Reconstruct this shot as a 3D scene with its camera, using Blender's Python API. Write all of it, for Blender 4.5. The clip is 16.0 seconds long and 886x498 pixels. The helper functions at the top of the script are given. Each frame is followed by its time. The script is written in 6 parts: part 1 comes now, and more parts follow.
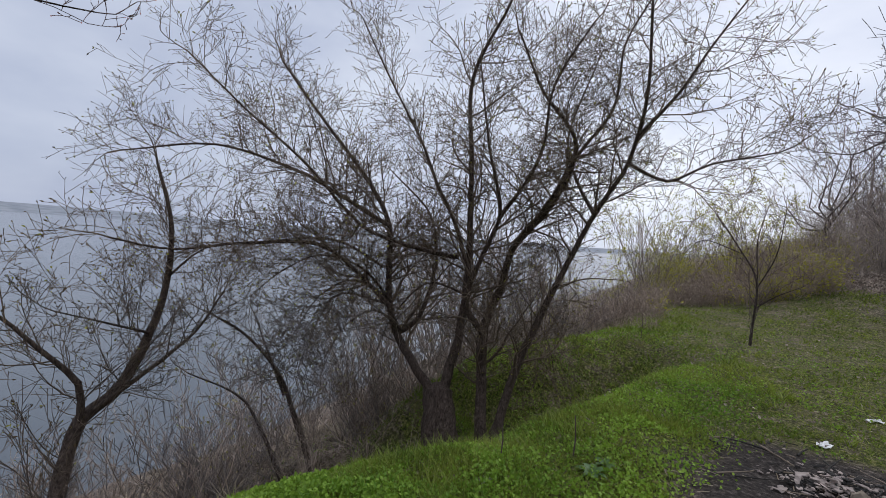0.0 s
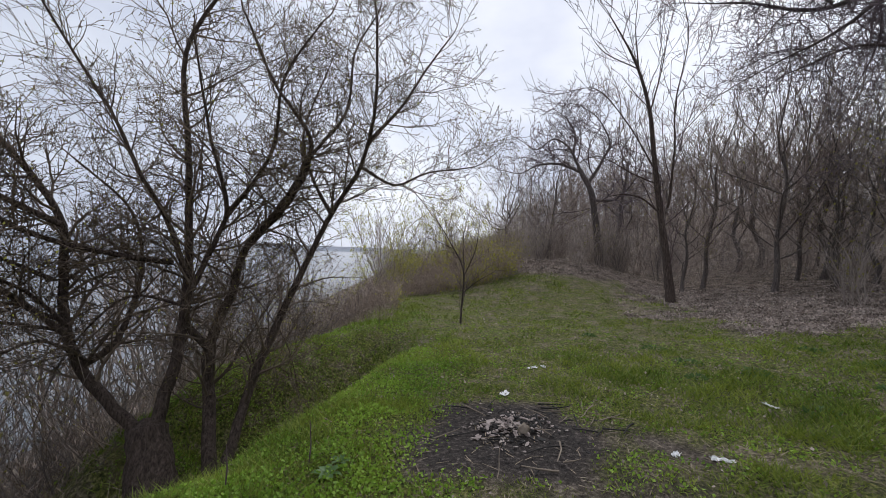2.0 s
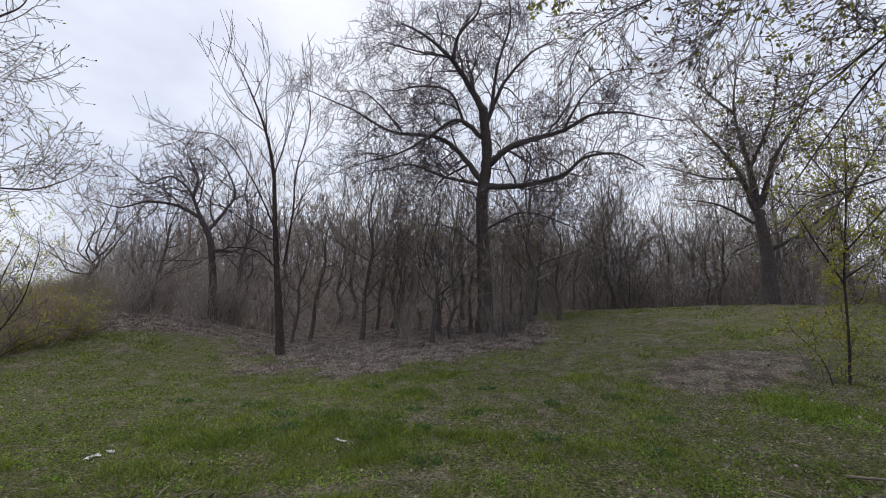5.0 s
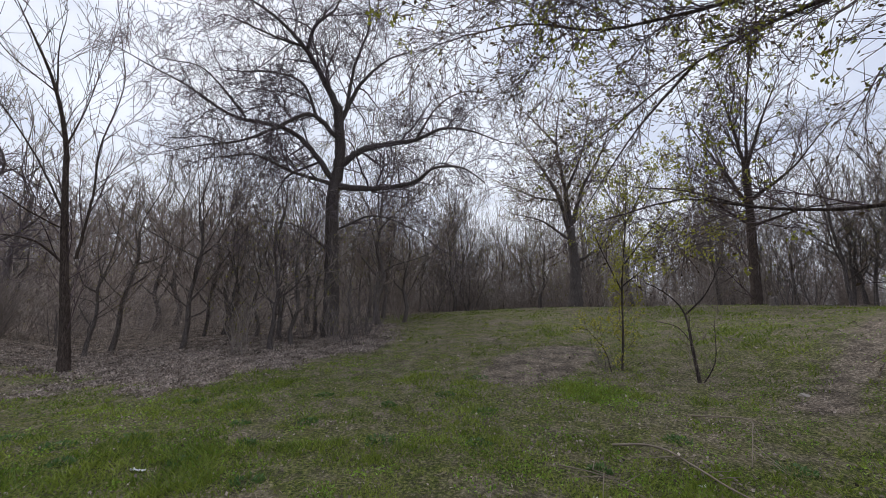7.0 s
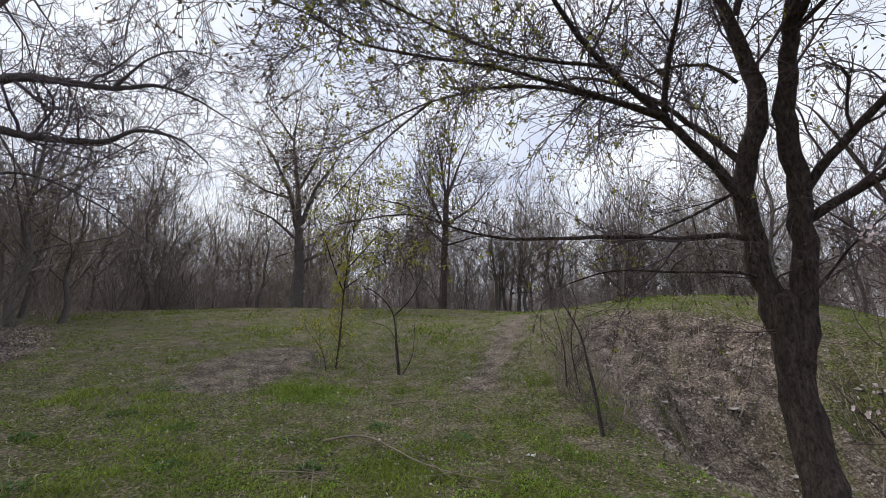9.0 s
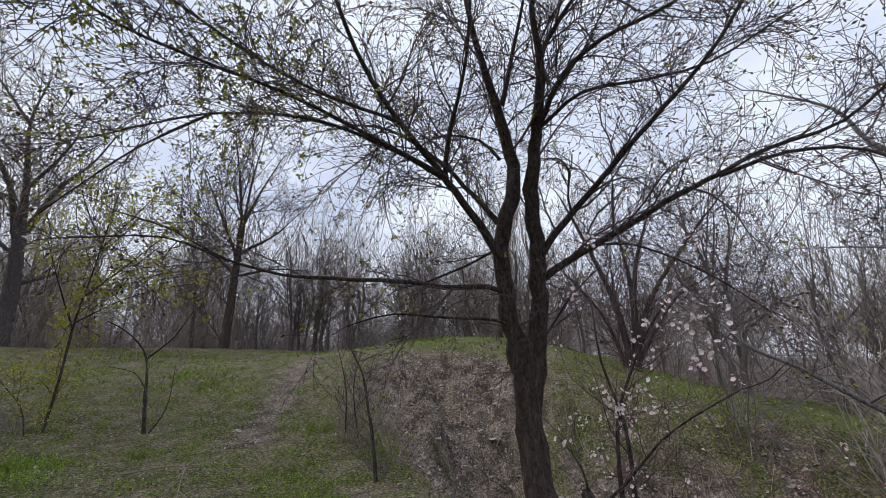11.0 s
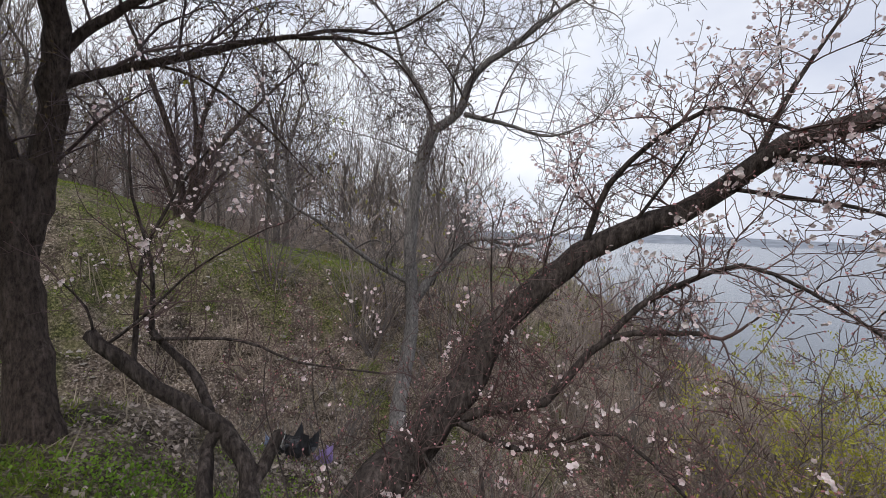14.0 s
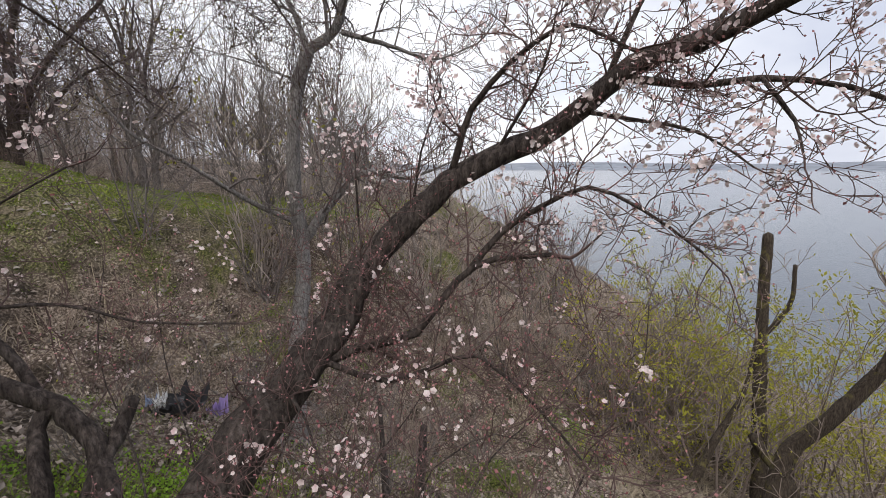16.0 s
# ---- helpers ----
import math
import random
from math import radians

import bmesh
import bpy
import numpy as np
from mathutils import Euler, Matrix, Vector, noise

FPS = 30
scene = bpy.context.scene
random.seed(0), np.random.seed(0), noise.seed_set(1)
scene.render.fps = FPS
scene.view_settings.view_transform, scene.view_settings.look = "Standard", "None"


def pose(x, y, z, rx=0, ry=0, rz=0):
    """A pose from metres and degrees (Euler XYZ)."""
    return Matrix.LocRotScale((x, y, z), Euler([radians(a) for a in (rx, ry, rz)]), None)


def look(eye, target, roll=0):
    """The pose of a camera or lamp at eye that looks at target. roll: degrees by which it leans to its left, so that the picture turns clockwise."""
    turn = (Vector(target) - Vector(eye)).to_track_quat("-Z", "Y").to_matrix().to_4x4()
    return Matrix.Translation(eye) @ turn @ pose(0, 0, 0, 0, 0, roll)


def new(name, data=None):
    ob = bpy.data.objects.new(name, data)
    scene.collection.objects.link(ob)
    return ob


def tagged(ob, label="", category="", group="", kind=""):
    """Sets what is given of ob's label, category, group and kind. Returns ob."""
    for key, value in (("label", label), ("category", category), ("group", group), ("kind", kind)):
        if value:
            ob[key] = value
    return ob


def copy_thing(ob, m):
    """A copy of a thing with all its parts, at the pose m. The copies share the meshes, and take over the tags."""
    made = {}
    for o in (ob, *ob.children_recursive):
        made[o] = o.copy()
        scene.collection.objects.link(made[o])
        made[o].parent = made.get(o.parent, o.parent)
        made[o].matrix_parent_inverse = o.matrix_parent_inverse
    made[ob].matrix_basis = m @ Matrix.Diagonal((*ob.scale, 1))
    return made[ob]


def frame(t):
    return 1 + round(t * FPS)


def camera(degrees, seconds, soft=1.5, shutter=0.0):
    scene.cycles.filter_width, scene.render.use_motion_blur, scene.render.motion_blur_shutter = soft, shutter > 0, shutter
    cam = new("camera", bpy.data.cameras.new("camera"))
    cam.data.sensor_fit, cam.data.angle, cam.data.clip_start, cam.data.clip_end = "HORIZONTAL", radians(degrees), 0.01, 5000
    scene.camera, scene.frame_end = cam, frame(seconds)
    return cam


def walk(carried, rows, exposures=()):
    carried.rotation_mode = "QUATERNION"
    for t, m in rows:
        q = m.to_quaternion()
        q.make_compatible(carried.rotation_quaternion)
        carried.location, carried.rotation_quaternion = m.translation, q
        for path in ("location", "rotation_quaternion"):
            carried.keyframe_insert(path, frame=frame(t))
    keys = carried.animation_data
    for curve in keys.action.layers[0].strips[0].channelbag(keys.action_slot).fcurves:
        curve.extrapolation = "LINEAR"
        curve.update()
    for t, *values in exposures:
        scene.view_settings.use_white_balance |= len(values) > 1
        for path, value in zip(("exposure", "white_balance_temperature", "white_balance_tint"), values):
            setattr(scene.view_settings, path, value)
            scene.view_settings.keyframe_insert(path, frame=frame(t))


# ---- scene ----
cam = camera(93.3, 16.0, soft=0.8)
PATH = [
    (0, (-0.162, 0.317, 1.491), (-0.09, 2.315, 1.436), 4.3),
    (0.5, (-0.127, 0.345, 1.476), (0.311, 2.296, 1.431), 4.2),
    (1, (-0.098, 0.357, 1.481), (0.544, 2.25, 1.411), 4.2),
    (1.5, (-0.063, 0.382, 1.478), (0.73, 2.216, 1.397), 3.6),
    (2, (-0.021, 0.359, 1.504), (1.144, 1.984, 1.522), 2.9),
    (2.5, (0.022, 0.343, 1.508), (1.483, 1.708, 1.57), 2.7),
    (3, (-0.003, 0.329, 1.498), (1.543, 1.595, 1.586), 2.9),
    (3.5, (-0.041, 0.296, 1.51), (1.653, 1.333, 1.737), 3.1),
    (4, (0.008, 0.231, 1.531), (1.852, 0.941, 1.841), 2.1),
    (4.5, (0.015, 0.163, 1.547), (1.955, 0.515, 1.888), 2.3),
    (4.7, (0.012, 0.15, 1.552), (1.96, 0.441, 1.896), 2.5),
    (6.8, (-0.012, -0.019, 1.57), (1.911, -0.4, 1.964), 1.4),
    (7, (0.007, -0.001, 1.573), (1.911, -0.473, 1.961), 1.4),
    (7.5, (0.073, 0.103, 1.562), (1.886, -0.648, 1.948), 0.9),
    (8, (0.099, 0.125, 1.566), (1.743, -0.946, 1.952), 0.2),
    (8.5, (0.091, 0.104, 1.555), (1.515, -1.246, 1.941), 0.2),
    (8.7, (0.088, 0.09, 1.552), (1.434, -1.338, 1.94), 0.2),
    (10.8, (-0.049, -0.088, 1.594), (0.424, -1.948, 2.156), -1.6),
    (11, (-0.054, -0.097, 1.593), (0.342, -1.97, 2.17), -1.5),
    (11.5, (-0.078, -0.1, 1.587), (0.036, -2.005, 2.186), -1.7),
    (12, (-0.122, -0.107, 1.565), (-0.317, -2.018, 2.122), -1.8),
    (12.5, (-0.141, -0.123, 1.537), (-0.738, -1.993, 1.923), -1.9),
    (12.9, (-0.128, -0.154, 1.532), (-0.934, -1.977, 1.69), -1.9),
    (13, (-0.134, -0.155, 1.533), (-1.0, -1.953, 1.67), -1.8),
    (13.5, (-0.141, -0.13, 1.525), (-1.315, -1.746, 1.618), 0.0),
    (14, (-0.144, -0.121, 1.51), (-1.499, -1.59, 1.425), 1.8),
    (14.5, (-0.164, -0.1, 1.509), (-1.648, -1.429, 1.333), 1.8),
    (15, (-0.249, -0.075, 1.491), (-1.808, -1.295, 1.206), 0.5),
    (15.5, (-0.324, -0.038, 1.501), (-1.938, -1.171, 1.169), 0.3),
    (16, (-0.387, -0.017, 1.5), (-1.997, -1.138, 1.109), -0.2),
]
EXPOSURES = [(0.0, -0.06, 6250, 10), (1.5, 0.0, 6350, 10), (3.0, 0.0, 6300, 10), (4.5, -0.1, 6200, 10), (7.0, -0.02, 6220, 10), (8.0, 0.14, 6320, 10), (8.7, 0.14, 6320, 10), (11.0, -0.02, 6050, 10), (12.0, -0.1, 6000, 10), (12.7, -0.06, 6000, 10), (14.0, 0.04, 6420, 10), (15.0, 0.17, 6600, 10), (16.0, 0.26, 6660, 10)]
walk(cam, [(t, look(e, g, r)) for t, e, g, r in PATH], EXPOSURES)

# ---- world and light: a bright overcast afternoon ----
world = bpy.data.worlds.new("overcast_sky")
scene.world = world
world.use_nodes = True
wn, wl = world.node_tree.nodes, world.node_tree.links
wn.clear()
w_out = wn.new("ShaderNodeOutputWorld")
w_bg = wn.new("ShaderNodeBackground")
sky = wn.new("ShaderNodeTexSky")
sky.sky_type, sky.sun_disc = "NISHITA", False
sky.sun_elevation, sky.sun_rotation = radians(48), radians(60)
sky.dust_density, sky.air_density = 3.0, 1.0
w_scale = wn.new("ShaderNodeVectorMath")
w_scale.operation = "SCALE"
w_scale.inputs["Scale"].default_value = 0.07
wl.new(sky.outputs["Color"], w_scale.inputs[0])
w_co = wn.new("ShaderNodeTexCoord")
w_map = wn.new("ShaderNodeMapping")
w_map.inputs["Scale"].default_value = (1.2, 1.2, 2.6)
wl.new(w_co.outputs["Generated"], w_map.inputs["Vector"])
w_noise = wn.new("ShaderNodeTexNoise")
w_noise.inputs["Scale"].default_value, w_noise.inputs["Detail"].default_value = 1.7, 5.0
w_noise.inputs["Roughness"].default_value = 0.52
wl.new(w_map.outputs["Vector"], w_noise.inputs["Vector"])
w_ramp = wn.new("ShaderNodeValToRGB")
w_ramp.color_ramp.elements[0].position, w_ramp.color_ramp.elements[0].color = 0.30, (0.68, 0.725, 0.865, 1)
w_ramp.color_ramp.elements[1].position, w_ramp.color_ramp.elements[1].color = 0.60, (1.02, 1.04, 1.105, 1)
wl.new(w_noise.outputs["Fac"], w_ramp.inputs["Fac"])
w_dot = wn.new("ShaderNodeVectorMath")
w_dot.operation = "DOT_PRODUCT"
w_dot.inputs[1].default_value = (-0.74, 0.66, 0.0)
wl.new(w_co.outputs["Generated"], w_dot.inputs[0])
w_far = wn.new("ShaderNodeValToRGB")
w_far.color_ramp.elements[0].position, w_far.color_ramp.elements[0].color = 0.25, (1, 1, 1, 1)
w_far.color_ramp.elements[1].position, w_far.color_ramp.elements[1].color = 1.0, (0.60, 0.63, 0.70, 1)
wl.new(w_dot.outputs["Value"], w_far.inputs["Fac"])
w_cloud = wn.new("ShaderNodeMix")
w_cloud.data_type, w_cloud.blend_type = "RGBA", "MULTIPLY"
w_cloud.inputs["Factor"].default_value = 1.0
wl.new(w_ramp.outputs["Color"], w_cloud.inputs["A"])
wl.new(w_far.outputs["Color"], w_cloud.inputs["B"])
w_mix = wn.new("ShaderNodeMix")
w_mix.data_type = "RGBA"
w_mix.inputs["Factor"].default_value = 0.88
wl.new(w_scale.outputs["Vector"], w_mix.inputs["A"])
wl.new(w_cloud.outputs["Result"], w_mix.inputs["B"])
wl.new(w_mix.outputs["Result"], w_bg.inputs["Color"])
w_bg.inputs["Strength"].default_value = 1.06
wl.new(w_bg.outputs["Background"], w_out.inputs["Surface"])

sun = new("sun", bpy.data.lights.new("sun", "SUN"))
sun.data.energy, sun.data.angle, sun.data.color = 1.5, radians(25), (1.0, 0.97, 0.93)
sun.matrix_world = look((math.sin(radians(60)) * 40, math.cos(radians(60)) * 40, 45), (0, 0, 0))


# ---- materials ----
def material(name, rough=0.85, spec=0.3):
    m = bpy.data.materials.new(name)
    m.use_nodes = True
    b = m.node_tree.nodes["Principled BSDF"]
    b.inputs["Roughness"].default_value = rough
    b.inputs["Specular IOR Level"].default_value = spec
    return m, m.node_tree.nodes, m.node_tree.links, b


def noise_node(n, l, scale, detail=4.0, stretch=None, rough=0.6):
    co = n.new("ShaderNodeTexCoord")
    t = n.new("ShaderNodeTexNoise")
    t.inputs["Scale"].default_value, t.inputs["Detail"].default_value = scale, detail
    t.inputs["Roughness"].default_value = rough
    if stretch:
        mp = n.new("ShaderNodeMapping")
        mp.inputs["Scale"].default_value = stretch
        l.new(co.outputs["Object"], mp.inputs["Vector"])
        l.new(mp.outputs["Vector"], t.inputs["Vector"])
    else:
        l.new(co.outputs["Object"], t.inputs["Vector"])
    return t


def ramp_node(n, l, source, stops):
    r = n.new("ShaderNodeValToRGB")
    e = r.color_ramp.elements
    while len(e) < len(stops):
        e.new(0.5)
    for k, (p, c) in enumerate(stops):
        e[k].position, e[k].color = p, (*c, 1)
    l.new(source, r.inputs["Fac"])
    return r


def mix_node(n, l, fac, a, b, blend="MIX"):
    m = n.new("ShaderNodeMix")
    m.data_type, m.blend_type = "RGBA", blend
    for key, v in (("Factor", fac), ("A", a), ("B", b)):
        if isinstance(v, (int, float)):
            m.inputs[key].default_value = v
        elif isinstance(v, tuple):
            m.inputs[key].default_value = (*v, 1)
        else:
            l.new(v, m.inputs[key])
    return m.outputs["Result"]


def bump(n, l, bsdf, height, strength, distance):
    b = n.new("ShaderNodeBump")
    b.inputs["Strength"].default_value, b.inputs["Distance"].default_value = strength, distance
    l.new(height, b.inputs["Height"])
    l.new(b.outputs["Normal"], bsdf.inputs["Normal"])


def bark(name, dark, mid, light, lichen=None):
    m, n, l, b = material(name, 0.9, 0.2)
    fiss = noise_node(n, l, 9.0, 6.0, (3.5, 3.5, 0.6))
    base = ramp_node(n, l, fiss.outputs["Fac"], [(0.3, dark), (0.5, mid), (0.72, light)]).outputs["Color"]
    blot = noise_node(n, l, 2.2, 3.0)
    base = mix_node(n, l, blot.outputs["Fac"], base, mid)
    grain = noise_node(n, l, 55.0, 4.0, (1.0, 1.0, 0.35), 0.7)
    base = mix_node(n, l, 1.0, base, ramp_node(n, l, grain.outputs["Fac"], [(0.34, (0.45, 0.43, 0.42)), (0.5, (1, 1, 1)), (0.68, (1.5, 1.45, 1.4))]).outputs["Color"], "MULTIPLY")
    if lichen:
        spot = noise_node(n, l, 5.0, 5.0)
        mask = ramp_node(n, l, spot.outputs["Fac"], [(0.56, (0, 0, 0)), (0.66, (0.7, 0.7, 0.7))]).outputs["Color"]
        base = mix_node(n, l, mask, base, lichen)
    l.new(base, b.inputs["Base Color"])
    both = n.new("ShaderNodeMath")
    both.operation = "MULTIPLY_ADD"
    both.inputs[1].default_value = 0.35
    l.new(grain.outputs["Fac"], both.inputs[0])
    l.new(fiss.outputs["Fac"], both.inputs[2])
    bump(n, l, b, both.outputs["Value"], 1.0, 0.045)
    return m


def varied(name, a, b_, rough=0.8, spec=0.25, scale=1.5, through_light=0.0):
    """A small-leaf or twig material: two tones by island and by place."""
    m, n, l, b = material(name, rough, spec)
    g = n.new("ShaderNodeNewGeometry")
    t = noise_node(n, l, scale, 3.0)
    f = n.new("ShaderNodeMath")
    f.operation = "MULTIPLY_ADD"
    f.inputs[1].default_value = 0.6
    l.new(g.outputs["Random Per Island"], f.inputs[0])
    h = n.new("ShaderNodeMath")
    h.operation = "MULTIPLY"
    h.inputs[1].default_value = 0.45
    l.new(ramp_node(n, l, t.outputs["Fac"], [(0.36, (0, 0, 0)), (0.64, (1, 1, 1))]).outputs["Color"], h.inputs[0])
    l.new(h.outputs["Value"], f.inputs[2])
    col = mix_node(n, l, f.outputs["Value"], a, b_)
    l.new(col, b.inputs["Base Color"])
    if through_light:
        tr = n.new("ShaderNodeBsdfTranslucent")
        l.new(col, tr.inputs["Color"])
        ms = n.new("ShaderNodeMixShader")
        ms.inputs["Fac"].default_value = through_light
        out = n["Material Output"]
        l.new(b.outputs["BSDF"], ms.inputs[1])
        l.new(tr.outputs["BSDF"], ms.inputs[2])
        l.new(ms.outputs["Shader"], out.inputs["Surface"])
    return m


BARK_DARK = bark("dark_furrowed_bark", (0.025, 0.018, 0.0155), (0.082, 0.062, 0.053), (0.19, 0.15, 0.13))
BARK_BROWN = bark("brown_cracked_bark", (0.014, 0.011, 0.010), (0.072, 0.058, 0.053), (0.21, 0.176, 0.162))
BARK_GREY = bark("pale_grey_bark", (0.095, 0.086, 0.08), (0.235, 0.218, 0.208), (0.40, 0.38, 0.365))
BARK_OAK = bark("grey_brown_oak_bark", (0.05, 0.041, 0.039), (0.125, 0.106, 0.1), (0.24, 0.21, 0.2))
BARK_WOOD = bark("grey_brown_woodland_bark", (0.06, 0.05, 0.046), (0.15, 0.128, 0.118), (0.26, 0.23, 0.215))
BARK_MOSS = bark("mossy_old_bark", (0.016, 0.012, 0.01), (0.06, 0.047, 0.036), (0.14, 0.115, 0.09), (0.17, 0.15, 0.045))
TWIG_DARK = varied("dark_twigs", (0.052, 0.037, 0.039), (0.165, 0.12, 0.123))
TWIG_GREY = varied("grey_twigs", (0.10, 0.084, 0.08), (0.23, 0.20, 0.19))
TWIG_BROWN = varied("brown_twigs", (0.16, 0.125, 0.108), (0.36, 0.295, 0.255))
TWIG_HAZE = varied("pale_brown_brushwood", (0.205, 0.17, 0.15), (0.46, 0.39, 0.345))
TWIG_RUSSET = varied("russet_brush", (0.18, 0.14, 0.115), (0.44, 0.35, 0.285))
TWIG_PURPLE = varied("purple_grey_twigs", (0.075, 0.058, 0.065), (0.21, 0.166, 0.18))
TWIG_OLIVE = varied("olive_brown_twigs", (0.062, 0.047, 0.037), (0.20, 0.152, 0.115))
TWIG_RED = varied("reddish_twigs", (0.08, 0.05, 0.047), (0.18, 0.12, 0.112))
DOCK = varied("broad_dock_leaves", (0.05, 0.11, 0.03), (0.12, 0.20, 0.05), 0.5, 0.4, 6.0, 0.2)
BUD = varied("olive_brown_buds", (0.045, 0.036, 0.022), (0.19, 0.135, 0.075), through_light=0.25)
LEAF_YOUNG = varied("young_yellow_green_leaves", (0.25, 0.25, 0.028), (0.52, 0.49, 0.09), 0.6, 0.3, through_light=0.5)
LEAF_OPENING = varied("opening_olive_green_leaves", (0.17, 0.17, 0.024), (0.44, 0.43, 0.075), 0.6, 0.3, through_light=0.3)
LEAF_HAZE = varied("faint_green_buds", (0.20, 0.19, 0.05), (0.38, 0.35, 0.11), through_light=0.4)
PETAL = varied("white_pink_petals", (0.74, 0.53, 0.54), (0.88, 0.82, 0.80), 0.6, 0.3, through_light=0.3)
CALYX = varied("pink_red_calyces", (0.20, 0.06, 0.07), (0.52, 0.27, 0.27), 0.7, 0.2)
GRASS = varied("fresh_grass", (0.064, 0.114, 0.012), (0.285, 0.335, 0.054), 0.6, 0.3, 0.8, 0.35)
WEED = varied("bright_leafy_weeds", (0.10, 0.21, 0.018), (0.33, 0.49, 0.062), 0.55, 0.35, 0.8, 0.35)
DRY = varied("dry_straw", (0.14, 0.11, 0.075), (0.36, 0.30, 0.22), 0.8, 0.2)
LITTER = varied("fallen_leaves", (0.07, 0.054, 0.046), (0.52, 0.435, 0.375), 0.8, 0.2, 2.0)


# ---- fast mesh building ----
def quads_mesh(name, verts, faces, smooth=True):
    me = bpy.data.meshes.new(name)
    verts, faces = np.asarray(verts, dtype=np.float32), np.asarray(faces, dtype=np.int32)
    k = faces.shape[1]
    me.vertices.add(len(verts))
    me.vertices.foreach_set("co", verts.ravel())
    me.loops.add(faces.size)
    me.loops.foreach_set("vertex_index", faces.ravel())
    me.polygons.add(len(faces))
    me.polygons.foreach_set("loop_start", np.arange(0, faces.size, k, dtype=np.int32))
    me.polygons.foreach_set("use_smooth", np.full(len(faces), smooth, dtype=bool))
    me.update(calc_edges=True)
    return me


def put(name, me, mat, parent=None, label="", kind=""):
    ob = new(name, me)
    if mat:
        me.materials.append(mat)
    if parent:
        ob.parent = parent
    return tagged(ob, label=label, kind=kind)


def unit(v):
    return v / np.maximum(np.linalg.norm(v, axis=-1, keepdims=True), 1e-9)


def tubes_mesh(name, tubes):
    """Tubes of (points, radii, sides) as one mesh of quads."""
    groups = {}
    for p, r, k in tubes:
        groups.setdefault((len(p), k), []).append((p, r))
    vs, fs, base = [], [], 0
    for (n, k), items in groups.items():
        P = np.array([i[0] for i in items], dtype=np.float64)
        R = np.array([i[1] for i in items], dtype=np.float64)
        T = unit(np.gradient(P, axis=1))
        mean = unit(T.mean(axis=1, keepdims=True))
        ref = np.where(np.abs(mean[..., 2:3]) > 0.8, np.array([1.0, 0.13, 0.0]), np.array([0.0, 0.1, 1.0]))
        U = unit(np.cross(T, np.broadcast_to(ref, T.shape)))
        V = np.cross(T, U)
        a = np.arange(k) * 2 * math.pi / k
        ring = (np.cos(a)[:, None] * U[:, :, None, :] + np.sin(a)[:, None] * V[:, :, None, :])
        B = len(items)
        uneven = np.ones((B, n, k))
        if k >= 12:
            gen = np.random.default_rng(n * 31 + B)
            turn = np.linspace(0, 2.5, n)[None, :, None]
            uneven += 0.09 * np.cos(2 * a + gen.uniform(0, 6, (B, 1, 1)) + turn) + 0.06 * np.cos(3 * a + gen.uniform(0, 6, (B, 1, 1)) - 1.6 * turn) + gen.normal(0, 0.06, (B, n, k))
        X = P[:, :, None, :] + (R[:, :, None] * uneven)[..., None] * ring
        vs.append(X.reshape(-1, 3))
        i0 = (np.arange(B)[:, None, None] * n + np.arange(n - 1)[None, :, None]) * k
        side = np.arange(k if k > 2 else 1)[None, None, :]
        j, j2 = side, (side + 1) % k
        q = np.stack([i0 + j, i0 + j2, i0 + k + j2, i0 + k + j], axis=-1).reshape(-1, 4) + base
        fs.append(q)
        base += B * n * k
    return quads_mesh(name, np.concatenate(vs), np.concatenate(fs))


def leaves_mesh(name, P, D, size, wide=0.5, rng=None, droop=0.0, loose=0.55):
    """One folded diamond leaf for every place and direction."""
    P, D = np.asarray(P, dtype=np.float64), unit(np.asarray(D, dtype=np.float64))
    n = len(P)
    D = unit(D + rng.normal(0, loose, (n, 3)) - np.array([0, 0, droop]))
    S = unit(np.cross(D, rng.normal(0, 1, (n, 3))))
    L = size * rng.uniform(0.6, 1.3, (n, 1))
    N = np.cross(D, S)
    X = np.stack([P, P + D * L * 0.5 + S * L * wide * 0.5 + N * L * 0.1, P + D * L, P + D * L * 0.5 - S * L * wide * 0.5 + N * L * 0.1], axis=1)
    return quads_mesh(name, X.reshape(-1, 3), np.arange(4 * n).reshape(n, 4), False)


def flowers_mesh(name, P, size, rng):
    """Five-petalled blossoms, each petal a bent quad."""
    P = np.asarray(P, dtype=np.float64)
    n = len(P)
    A = unit(rng.normal(0, 1, (n, 3)) + np.array([0.3, 0.2, 0.3]))
    U = unit(np.cross(A, rng.normal(0, 1, (n, 3))))
    V = np.cross(A, U)
    L = size * rng.uniform(0.5, 1.2, (n, 1))
    out = []
    for k in range(5):
        a = k * 2 * math.pi / 5
        d = math.cos(a) * U + math.sin(a) * V
        s = -math.sin(a) * U + math.cos(a) * V
        q = np.stack([P, P + d * L * 0.35 + s * L * 0.27 + A * L * 0.16, P + d * L * 0.55 + A * L * 0.26, P + d * L * 0.35 - s * L * 0.27 + A * L * 0.16], axis=1)
        out.append(q)
    X = np.stack(out, axis=1).reshape(-1, 3)
    return quads_mesh(name, X, np.arange(len(X)).reshape(-1, 4), False)


# ---- the lie of the land ----
def lattice(ix, iy, seed):
    h = (ix * 374761393 + iy * 668265263 + seed * 1442695041) & 0x7FFFFFFF
    h = ((h ^ (h >> 13)) * 1274126177) & 0x7FFFFFFF
    return ((h ^ (h >> 16)) & 0xFFFF) / 65535.0


